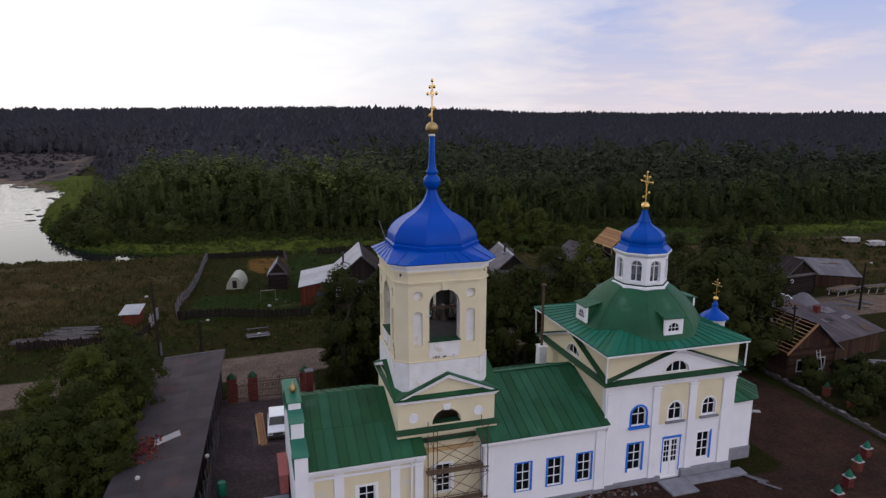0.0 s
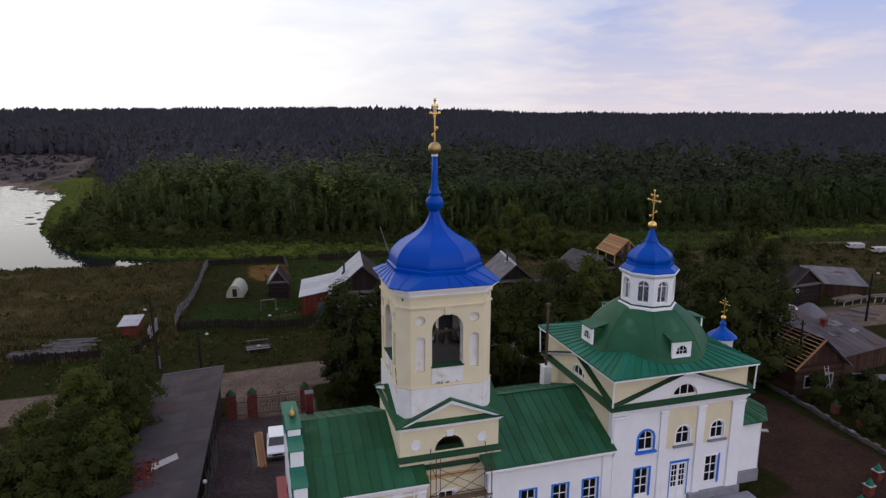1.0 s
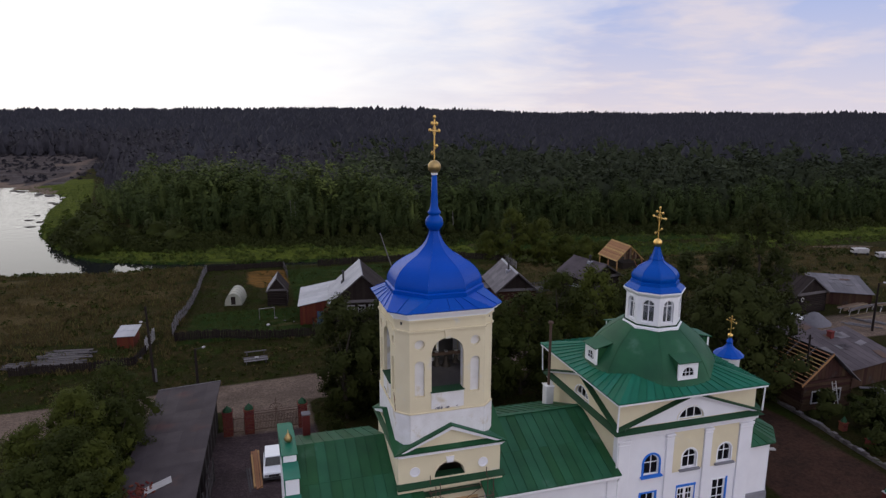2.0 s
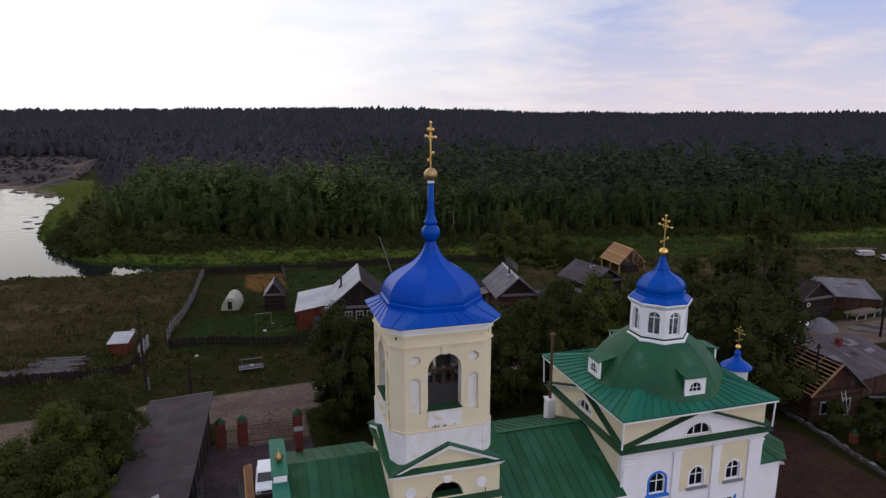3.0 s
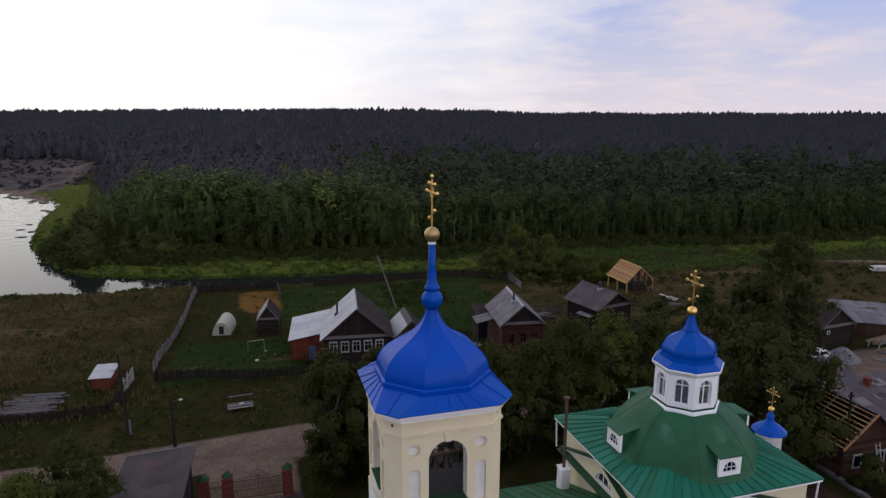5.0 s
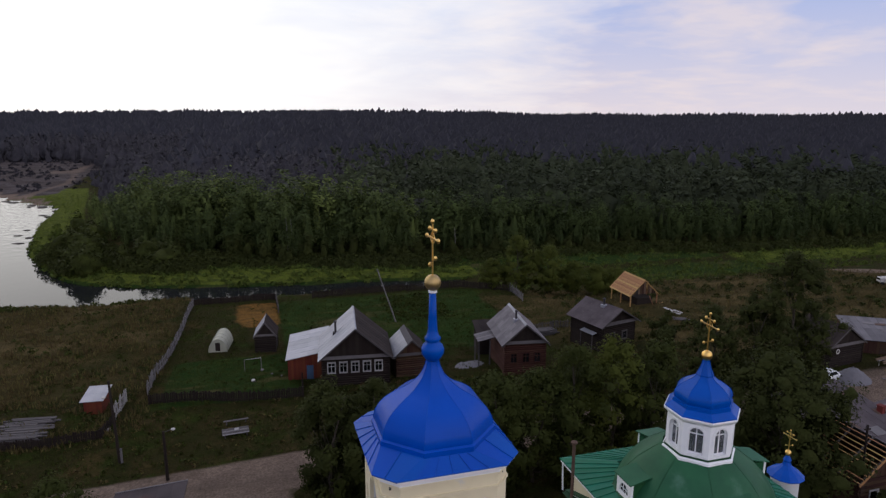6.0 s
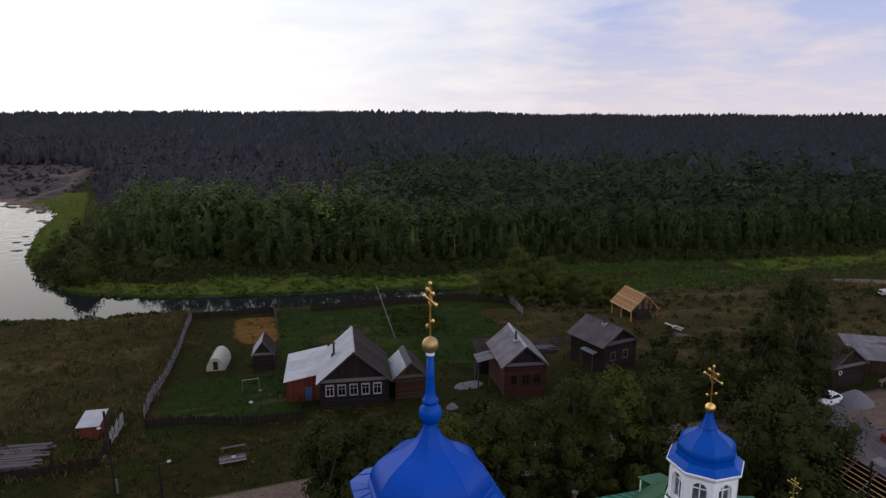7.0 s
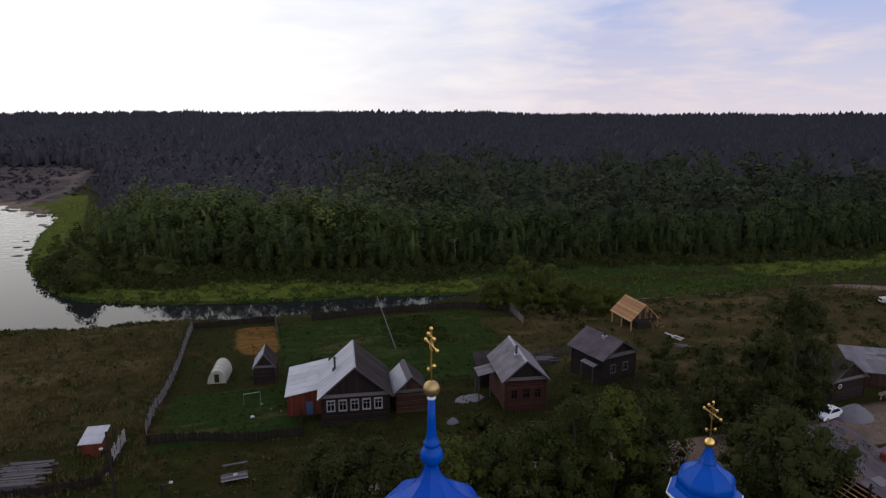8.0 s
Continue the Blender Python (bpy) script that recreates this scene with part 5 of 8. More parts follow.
def rake(place, u0, u1, c, white_side):
    """The sloping ledges of a pediment laid on the attic wall, and the pale tympanum under them."""
    out = lambda d0: (lambda u, z, d: place(u, z, d + d0))
    z0, z1 = 10.56, 12.42
    cp("tympanum", M().pierced([(u0 + 0.5, z0), (u1 - 0.5, z0), (c, z1 - 0.16)], [lunette(c, 1.08, 10.57)], out(-0.03), 0.026), WHITE if white_side else CREAM)
    for s, e in ((u0, 1), (u1, -1)):
        lo, hi = (s - e * 0.15, z0), (c - e * 0.02, z1)
        th = 0.2
        cp("pediment_moulding", M().prism([(lo[0] + e * 0.45, lo[1]), (hi[0], hi[1] - 0.22), (hi[0], hi[1] - 0.05), lo], out(-0.24), 0.22), WHITE)
        cp("pediment_ledge", M().prism([lo, (hi[0], hi[1] - 0.045), (hi[0], hi[1] + 0.03), (lo[0] - e * 0.1, lo[1] + 0.05)], out(-0.42), 0.4), GREENTRIM)


rake(south, X0, X1, 27.2, True)
rake(west, -Y1, -Y0, -40.4, False)
rake(east, Y0, Y1, 40.4, True)

# main roof: hipped skirt of green sheets, eight-sided vault above it
ex0, ex1, ey0, ey1, ez = 21.33, 32.5, 34.8, 46.0, 12.63
ix0, ix1, iy0, iy1, iz = 23.9, 29.95, 37.37, 43.45, 13.4
for q in (((ex0, ey0), (ex1, ey0), (ix1, iy0), (ix0, iy0)), ((ex1, ey0), (ex1, ey1), (ix1, iy1), (ix1, iy0)), ((ex1, ey1), (ex0, ey1), (ix0, iy1), (ix1, iy1)), ((ex0, ey1), (ex0, ey0), (ix0, iy0), (ix0, iy1))):
    (ax, ay), (bx_, by_), (cx, cy), (dx, dy) = q
    roof_plane((ax, ay, ez), (bx_, by_, ez), (cx, cy, iz), (dx, dy, iz), 17, TEAL)
cp("fascia", M().box(ex0 + 0.04, ex1 - 0.04, ey0 + 0.04, ey1 - 0.04, ez - 0.2, ez - 0.085).box(X0 - 0.12, X1 + 0.1, Y0 - 0.12, Y1 + 0.12, 12.3, 12.42), TRIM)
vc = (26.9, 40.15)
R8 = 1 / math.cos(math.pi / 8)
vault_prof = [(4.55, 12.85), (4.3, 13.1), (4.12, 13.5), (3.86, 13.95), (3.5, 14.45), (3.05, 14.95), (2.50, 15.4), (2.08, 15.72), (1.8, 15.9)]
vault_prof = [(4.55 - 0.0, 12.85)] + [(a + (b - a) * t, c + (d - c) * t) for (a, c), (b, d) in zip(vault_prof, vault_prof[1:]) for t in (0.5, 1.0)]
def softened(prof, at, n=48, soft=0.6):
    """An eight-sided vault whose arrises are rounded off."""
    m = M()
    pts = []
    for r, z in prof:
        for k in range(n):
            a = k * math.tau / n
            flat_r = r / math.cos((a + math.pi / 8) % (math.pi / 4) - math.pi / 8)
            rr = flat_r * (1 - soft) + r * 1.035 * soft
            pts.append((at[0] + rr * math.cos(a), at[1] + rr * math.sin(a), z))
    return m.add(pts, [(i * n + k, i * n + (k + 1) % n, (i + 1) * n + (k + 1) % n, (i + 1) * n + k) for i in range(len(prof) - 1) for k in range(n)])


vault = cp("vault", softened(vault_prof, vc), GREEN, None, "smooth green eight-sided vault under the drum", True)
for k in range(8):
    a = math.pi / 8 + k * math.pi / 4
    m = M()
    k8 = R8 * 0.4 + 1.035 * 0.6
    pr = [(vc[0] + r * k8 * math.cos(a), vc[1] + r * k8 * math.sin(a), z) for r, z in vault_prof]
    for p, q in zip(pr, pr[1:]):
        m.beam(p, q, 0.03, 0.025)
    cp("ridge_seam", m, GREEN, vault)


def dormer(ang):
    """A small white dormer on the vault, with a half-round window."""
    rot = Matrix.Translation((26.9, 40.3, 0)) @ Matrix.Rotation(ang, 4, "Z")
    base = lambda u, z, d: rot @ Vector((u, -4.5 + d, z))
    m = M().pierced(rect(-0.72, 0.72, 13.2, 14.42), [arch(-0.42, 0.42, 13.44, 13.6)], base, 0.14)
    body = cp("dormer", m, TRIM, None, "white dormer with a small arched window")
    for cx in (-0.66, 0.66):
        cp("cheek", M().prism(rect(cx - 0.04, cx + 0.04, 13.2, 14.36), lambda u, z, d: rot @ Vector((u, -4.36 + d, z)), 0.9), GREEN, body)
    corners = [rot @ Vector(p) for p in ((-0.84, -4.66, 14.4), (0.84, -4.66, 14.4), (0.84, -2.9, 14.8), (-0.84, -2.9, 14.8))]
    cp("dormer_roof", M().slab(*corners, 0.06), GREEN, body)
    cp("pane", M().prism(arch(-0.43, 0.43, 13.43, 13.6), lambda u, z, d: base(u, z, d + 0.08), 0.012), GLASS, body)
    for bar in (rect(-0.155, -0.125, 13.44, 13.97), rect(0.125, 0.155, 13.44, 13.97), rect(-0.41, 0.41, 13.66, 13.69)):
        cp("glazing_bar", M().prism(bar, lambda u, z, d: base(u, z, d + 0.05), 0.03), TRIM, body)


for k in range(4):
    dormer(k * math.pi / 2)

# drum with eight arched windows
dc = (26.82, 39.92)
ap = 1.70
side = 2 * ap * math.tan(math.pi / 8)
for k in range(8):
    a = -math.pi / 2 + k * math.pi / 4
    nrm, tan = Vector((math.cos(a), math.sin(a), 0)), Vector((-math.sin(a), math.cos(a), 0))
    place = facing(Vector((*dc, 0)) + nrm * ap, tan)
    op = arch(-0.40, 0.40, 16.22, 17.36)
    wl_ = cp("drum_wall", M().pierced(rect(-side / 2, side / 2, 15.7, 18.15), [op], place, 0.25), TRIM)
    w = wall_window(place, -0.40, 0.40, 16.22, 17.76, wl_, 2, 1, 0.40, back=0.12, bar=0.06, border=0.05, pane_mat=CLEAR)
    cp("surround", M().pierced(arch(-0.52, 0.52, 16.1, 17.36), [op], lambda u, z, d: place(u, z, d - 0.04), 0.045), TRIM, wl_)
cp("drum_base", M().lathe([((ap + 0.16) * R8, 15.72), ((ap + 0.16) * R8, 15.86), ((ap + 0.04) * R8, 15.92)], 8, math.pi / 8, (*dc, 0)), TRIM)
cp("drum_sill", M().lathe([((ap + 0.07) * R8, 15.94), ((ap + 0.07) * R8, 16.0), ((ap + 0.02) * R8, 16.02)], 8, math.pi / 8, (*dc, 0)), GREENTRIM)
cp("drum_cornice", M().lathe([((ap + 0.02) * R8, 17.95), ((ap + 0.14) * R8, 18.08), ((ap + 0.22) * R8, 18.2), ((ap + 0.22) * R8, 18.28), (0.5, 18.29)], 8, math.pi / 8, (*dc, 0)), TRIM)


def rounded(prof, k, steps=4):
    """The profile with the points from k on joined by a smooth curve."""
    out = list(prof[:k])
    pts = prof[k:]
    for i in range(len(pts) - 1):
        p0, p1, p2, p3 = pts[max(i - 1, 0)], pts[i], pts[i + 1], pts[min(i + 2, len(pts) - 1)]
        for j in range(steps):
            t = j / steps
            out.append(tuple(0.5 * (2 * b + (c - a) * t + (2 * a - 5 * b + 4 * c - d) * t * t + (3 * b - a - 3 * c + d) * t ** 3) for a, b, c, d in zip(p0, p1, p2, p3)))
    return out + [pts[-1]]


def octa_dome(prof, at, mat, ribs, rib_w, label):
    d = cp("dome", M().lathe([(r, z) for r, z in prof], 8, math.pi / 8, (*at, 0)), mat, None, label)
    for k in range(8):
        a = math.pi / 8 + k * math.pi / 4
        m = M()
        pr = [(at[0] + r * math.cos(a), at[1] + r * math.sin(a), z) for r, z in prof[ribs[0]:ribs[1]]]
        for p, q in zip(pr, pr[1:]):
            m.beam(p, q, rib_w, rib_w)
        cp("rib", m, mat, d)
    return d


small_dome = [(2.28, 18.28), (2.28, 18.34), (2.0, 18.55), (1.86, 18.62), (1.84, 18.82), (1.72, 18.84), (1.78, 19.05), (1.72, 19.3), (1.5, 19.55), (1.15, 19.78), (0.8, 19.96), (0.55, 20.15), (0.40, 20.38), (0.29, 20.65), (0.2, 20.95), (0.17, 21.08)]
octa_dome([(r * 0.885 if r > 0.5 else r, z) for r, z in rounded(small_dome, 5)], dc, BLUE, (5, 46), 0.03, "small blue eight-sided onion dome")


def gilt_cross(at, turn, tall, mat, parent=None, arm=0.75):
    """A three-barred cross on a globe, its ends set with knobs."""
    x, y, z = at
    d = Vector((math.cos(turn), math.sin(turn), 0))
    o = Vector(at)
    t = max(0.028, tall * 0.016)
    up = lambda h: o + Vector((0, 0, h * tall))
    m = M().beam(up(0), up(0.97), t * 1.6, t * 1.6)
    c = cp("cross", m, mat, parent, "gilt three-barred cross")
    cp("crossbar", M().beam(up(0.68) - d * arm, up(0.68) + d * arm, t * 1.4, t * 1.8), mat, c)
    cp("crossbar", M().beam(up(0.84) - d * arm * 0.48, up(0.84) + d * arm * 0.48, t * 1.2, t * 1.5), mat, c)
    bars = M().beam(up(0.25) - d * arm * 0.5 + Vector((0, 0, 0.09 * tall)), up(0.25) + d * arm * 0.5 - Vector((0, 0, 0.09 * tall)), t * 1.2, t * 1.5)
    cp("crossbar", bars, mat, c)
    r = tall * 0.036
    for p in (up(0.985), up(0.68) - d * arm, up(0.68) + d * arm, up(0.84) - d * arm * 0.5, up(0.84) + d * arm * 0.5,
              up(0.25) - d * arm * 0.5 + Vector((0, 0, 0.09 * tall)), up(0.25) + d * arm * 0.5 - Vector((0, 0, 0.09 * tall))):
        cp("knob", M().ball(p, r, 8, 6, 1.3), mat, c, smooth=True)
    ring = M().sweep([up(0.68) + (d * math.cos(q * math.tau / 16) + Vector((0, 0, math.sin(q * math.tau / 16)))) * arm * 0.34 for q in range(16)], t * 0.5, 5, True)
    cp("ring", ring, mat, c)
    return c


cp("globe", M().ball((*dc, 21.34), 0.30, 16, 10), GOLD, None, "gilt globe", True)
gilt_cross((*dc, 21.6), radians(86), 2.15, GOLD, arm=0.74)

# nave roof and walls, with three windows
nw = facing((0, 35.4, 0), (1, 0, 0))
nwins = [(15.55, 16.55, 3.7, 5.68), (17.78, 18.8, 3.72, 5.68), (19.95, 20.93, 3.72, 5.7)]
cp("wall", M().pierced(rect(13.35, 21.93, Z0, 7.62), [rect(*w) for w in nwins], nw, 0.45), WHITE)
for w in nwins:
    wall_window(nw, *w, church, 2, 3, edge=BLUETRIM, edge_w=0.13, edge_label="blue painted surround", border=0.06)
cp("wall", M().prism(rect(-21.93, -13.35, Z0, 7.62), facing((0, 45.4, 0), (-1, 0, 0)), 0.45), WHITE)
cp("wall", M().prism(rect(-36.3, -35.85, Z0, 7.6), facing((13.35, 0, 0), (0, -1, 0)), 0.4), WHITE)
cp("pilaster", M().box(13.3, 13.9, 35.3, 35.45, 2.7, 7.45, 0.02), WHITE)
cp("pilaster", M().box(21.2, 21.9, 35.3, 35.45, 2.7, 7.5, 0.02), WHITE)
cp("moulding", M().box(13.2, 21.92, 35.16, 35.42, 7.3, 7.62, 0.04), WHITE)
nz = lambda y: 7.8 + (y - 34.85) * 0.393
roof_plane((14.35, 34.85, 7.8), (21.93, 34.85, 7.8), (21.93, 40.4, nz(40.4)), (14.35, 40.4, nz(40.4)), 12, GREEN, lap=2)
roof_plane((12.98, 34.85, 7.8), (14.34, 34.85, 7.8), (14.34, 36.28, nz(36.28)), (12.98, 36.28, nz(36.28)), 2, GREEN)
roof_plane((21.93, 45.95, 7.8), (14.35, 45.95, 7.8), (14.35, 40.4, nz(40.4)), (21.93, 40.4, nz(40.4)), 12, GREEN)
cp("ridge_cap", M().beam((14.35, 40.4, nz(40.4) + 0.03), (21.9, 40.4, nz(40.4) + 0.03), 0.3, 0.05), GREEN)
cp("fascia", M().box(12.99, 21.9, 34.87, 34.93, 7.6, 7.74), TRIM)
dp = M().tube((13.5, 35.05, 7.7), (13.62, 35.3, 7.2), 0.06).tube((13.62, 35.3, 7.2), (13.62, 35.3, 2.9), 0.06)
cp("downpipe", dp, TRIM, None, "white downpipe")
cp("downpipe", M().tube((21.86, 34.95, 7.7), (21.95, 35.32, 7.1), 0.06).tube((21.95, 35.32, 7.1), (21.95, 35.32, 2.9), 0.06), TRIM)
cp("downpipe", M().tube((21.5, 34.98, 12.5), (21.62, 35.2, 10.6), 0.055).tube((21.7, 35.25, 10.3), (21.85, 35.4, 7.9), 0.055), TRIM, None, "white downpipe")
cp("downpipe", M().tube((32.36, 35.0, 12.5), (32.5, 35.2, 10.6), 0.055), TRIM)
cp("downpipe", M().tube((21.45, 45.8, 12.5), (21.5, 45.75, 10.5), 0.055), TRIM)

# porch with its stepped west gable
pw = facing((0, 35.4, 0), (1, 0, 0))
pwin = (5.35, 6.35, 3.8, 5.85)
cp("wall", M().pierced(rect(2.1, 9.35, Z0, 7.45), [rect(*pwin)], pw, 0.45), CREAM)
wall_window(pw, *pwin, church, 2, 4, edge=TRIM, edge_w=0.2, border=0.07)
cp("wall", M().prism(rect(-9.35, -2.1, Z0, 7.45), facing((0, 45.4, 0), (-1, 0, 0)), 0.45), CREAM)
cp("wall", M().prism(rect(35.85, 36.3, Z0, 7.4), facing((9.35, 0, 0), (0, 1, 0)), 0.4), CREAM)
for a, b in ((2.08, 2.75), (3.9, 4.5), (7.3, 7.9), (8.8, 9.36)):
    cp("pilaster", M().box(a, b, 35.3, 35.45, 2.7, 7.2, 0.02), WHITE)
cp("moulding", M().box(2.0, 9.42, 35.14, 35.42, 7.05, 7.45, 0.05).box(2.05, 9.4, 35.24, 35.42, 6.7, 6.85, 0.03), WHITE)
pz = lambda y: 7.63 + (y - 34.85) * 0.4
roof_plane((2.35, 34.85, 7.63), (7.98, 34.85, 7.63), (7.98, 40.4, pz(40.4)), (2.35, 40.4, pz(40.4)), 9, GREEN, lap=2)
roof_plane((7.99, 34.85, 7.63), (9.45, 34.85, 7.63), (9.45, 36.28, pz(36.28)), (7.99, 36.28, pz(36.28)), 2, GREEN)
roof_plane((7.98, 45.95, 7.63), (2.35, 45.95, 7.63), (2.35, 40.4, pz(40.4)), (7.98, 40.4, pz(40.4)), 9, GREEN)
cp("fascia", M().box(2.3, 9.4, 34.87, 34.93, 7.44, 7.57), TRIM)
dp = M().tube((9.1, 35.0, 7.5), (8.6, 35.25, 7.1), 0.06).tube((8.6, 35.25, 7.1), (8.55, 35.25, 2.9), 0.06)
cp("downpipe", dp, TRIM)
steps = [(34.75, 7.55, 8.62), (37.0, 8.62, 9.63), (38.87, 9.63, 10.09)]
gable = [(34.75, Z0)] + [p for y, a, b in steps for p in ((y, a), (y, b))] + [p for y, a, b in reversed(steps) for p in ((80.8 - y, b), (80.8 - y, a))] + [(46.05, Z0)]
gw = cp("gable_wall", M().prism(gable, lambda u, z, d: Vector((1.66 + d, u, z)), 0.76), WHITE, None, "stepped white gable wall of the porch")
ys = [s[0] for s in steps] + [41.93]
for i, (y, a, b) in enumerate(steps):
    for y0, y1 in ((y, ys[i + 1]),) + (((80.8 - ys[i + 1], 80.8 - y),) if i < 2 else ()):
        cp("coping", M().box(1.56, 2.5, y0 - 0.05, y1 - 0.005, b + 0.005, b + 0.06, 0.015), TEAL, gw, "teal sheet-metal coping")
        cp("flashing", M().box(1.62, 1.655, y0, y1 - 0.005, b - 1.3, b), TEAL, gw)
cp("finial", M().lathe([(0.05, 10.05), (0.08, 10.2), (0.2, 10.24), (0.26, 10.42), (0.16, 10.6), (0.04, 10.76), (0.012, 10.98)], 12, 0, (2.06, 40.4, 0)), DULLGOLD, gw, "small gilt finial", True)
cp("vent_pipe", M().box(3.25, 3.75, 45.0, 45.5, 7.7, 9.5, 0.02), BRICK, None, "small brick chimney on the porch roof")
cp("chimney_cap", M().box(3.2, 3.8, 44.95, 45.55, 9.5, 9.6, 0.02), WEATHERED)

# tower: lower storey with pediments
bx0, bx1, by0, by1 = 8.0, 14.3, 36.3, 42.3
tb = facing((0, by0, 0), (1, 0, 0))
lun = [(11.12 + 0.95 * math.cos(k * math.pi / 14), 8.78 + 0.95 * math.sin(k * math.pi / 14)) for k in range(15)]
rwin = (10.42, 11.4, 3.98, 5.95)
cp("wall", M().pierced(rect(bx0, bx1, Z0, 10.55), [lun, rect(*rwin)], tb, 0.6), CREAM)
wall_window(tb, *rwin, church, 2, 4, edge=TRIM, edge_w=0.22, border=0.06)
cp("wall", M().prism(rect(-by1 + 0.6, -by0 - 0.6, Z0, 10.55), facing((bx0, 0, 0), (0, -1, 0)), 0.6), CREAM)
cp("wall", M().prism(rect(by0 + 0.6, by1 - 0.6, Z0, 10.55), facing((bx1, 0, 0), (0, 1, 0)), 0.6), CREAM)
cp("wall", M().prism(rect(-bx1, -bx0, Z0, 10.55), facing((0, by1, 0), (-1, 0, 0)), 0.6), CREAM)
# near-black sheet added inside the tower as the shade seen through the lunette
cp("lunette_back", M().box(9.6, 12.6, 40.6, 40.7, 8.4, 10.2), IRON)
cp("lunette_sill", M().box(10.0, 12.24, by0 + 0.02, by0 + 0.62, 8.70, 8.80), GREENTRIM)
cp("surround", M().pierced([(11.12 + 1.08 * math.cos(k * math.pi / 14), 8.72 + 1.12 * math.sin(k * math.pi / 14)) for k in range(15)], [lun], facing((0, by0 - 0.03, 0), (1, 0, 0)), 0.035), CREAM)
cp("keystone", M().prism([(10.94, 9.68), (11.3, 9.68), (11.38, 10.05), (10.86, 10.05)], facing((0, by0 - 0.08, 0), (1, 0, 0)), 0.1), WHITE)
for c in (8.98, 13.2):
    cp("roundel", M().pierced(circle(c, 9.35, 0.31), [circle(c, 9.35, 0.23)], facing((0, by0 - 0.05, 0), (1, 0, 0)), 0.06).prism(circle(c, 9.35, 0.23), facing((0, by0 - 0.012, 0), (1, 0, 0)), 0.02), WHITE)
cp("ledge", M().slab((7.85, by0 - 0.42, 8.5), (14.5, by0 - 0.42, 8.5), (14.5, by0 - 0.01, 8.68), (7.85, by0 - 0.01, 8.68), 0.05), GREENTRIM, None, "dark green ledge across the tower front")
cp("moulding", M().box(7.9, 14.4, by0 - 0.28, by0 - 0.01, 8.2, 8.42, 0.04), CREAM)
cp("ledge", M().slab((9.47, by0 - 0.35, 7.82), (13.0, by0 - 0.35, 7.82), (13.0, by0 - 0.01, 7.96), (9.47, by0 - 0.01, 7.96), 0.05), GREENTRIM)
cp("wall_panel", M().box(9.6, 12.9, by0 - 0.05, by0 - 0.01, 6.9, 7.25, 0.01), material("ochre_band", (0.55, 0.36, 0.18), rough=0.9), None, "ochre painted band")
# pediments and cross-gabled roof
e0, e1, f0, f1, ez1, az = 7.68, 14.62, 35.95, 42.65, 10.72, 12.2
cx_, cy_ = (e0 + e1) / 2, (f0 + f1) / 2
for a, b, c, d in (((e0, f0, ez1), (e0, f1, ez1), (cx_, f1, az), (cx_, f0, az)), ((e1, f1, ez1), (e1, f0, ez1), (cx_, f0, az), (cx_, f1, az)),
                   ((e1, f0, ez1), (e0, f0, ez1), (e0, cy_, az), (e1, cy_, az)), ((e0, f1, ez1), (e1, f1, ez1), (e1, cy_, az), (e0, cy_, az))):
    a, b, c, d = map(Vector, (a, b, c, d))
    if (b - a).cross(d - a).z < 0:
        a, b, c, d = b, a, d, c
    cp("gable_roof", M().slab(a, b, c, d, 0.07), GREEN, None, "green sheet gable roof round the tower")
for place, c, hw in ((facing((0, by0, 0), (1, 0, 0)), cx_, 3.3), (facing((bx0, 0, 0), (0, -1, 0)), -cy_, 3.15), (facing((0, by1, 0), (-1, 0, 0)), -cx_, 3.3), (facing((bx1, 0, 0), (0, 1, 0)), cy_, 3.15)):
    out = lambda d0, place=place: (lambda u, z, d: place(u, z, d + d0))
    cp("tympanum", M().prism([(c - hw + 0.5, 10.7), (c + hw - 0.5, 10.7), (c, 12.0)], out(-0.02), 0.3), CREAM)
    cp("pediment_moulding", M().prism([(c - hw, 10.55), (c - hw - 0.1, 10.68), (c, 12.1), (c, 11.86)], out(-0.26), 0.24).prism([(c + hw, 10.55), (c + hw + 0.1, 10.68), (c, 12.1), (c, 11.86)], out(-0.26), 0.24)
       .prism(rect(c - hw + 0.1, c + hw - 0.1, 10.42, 10.56), out(-0.2), 0.2), WHITE)
    cp("pediment_ledge", M().prism(rect(c - hw + 0.75, c + hw - 0.75, 10.6, 10.78), out(-0.22), 0.2), GREENTRIM)

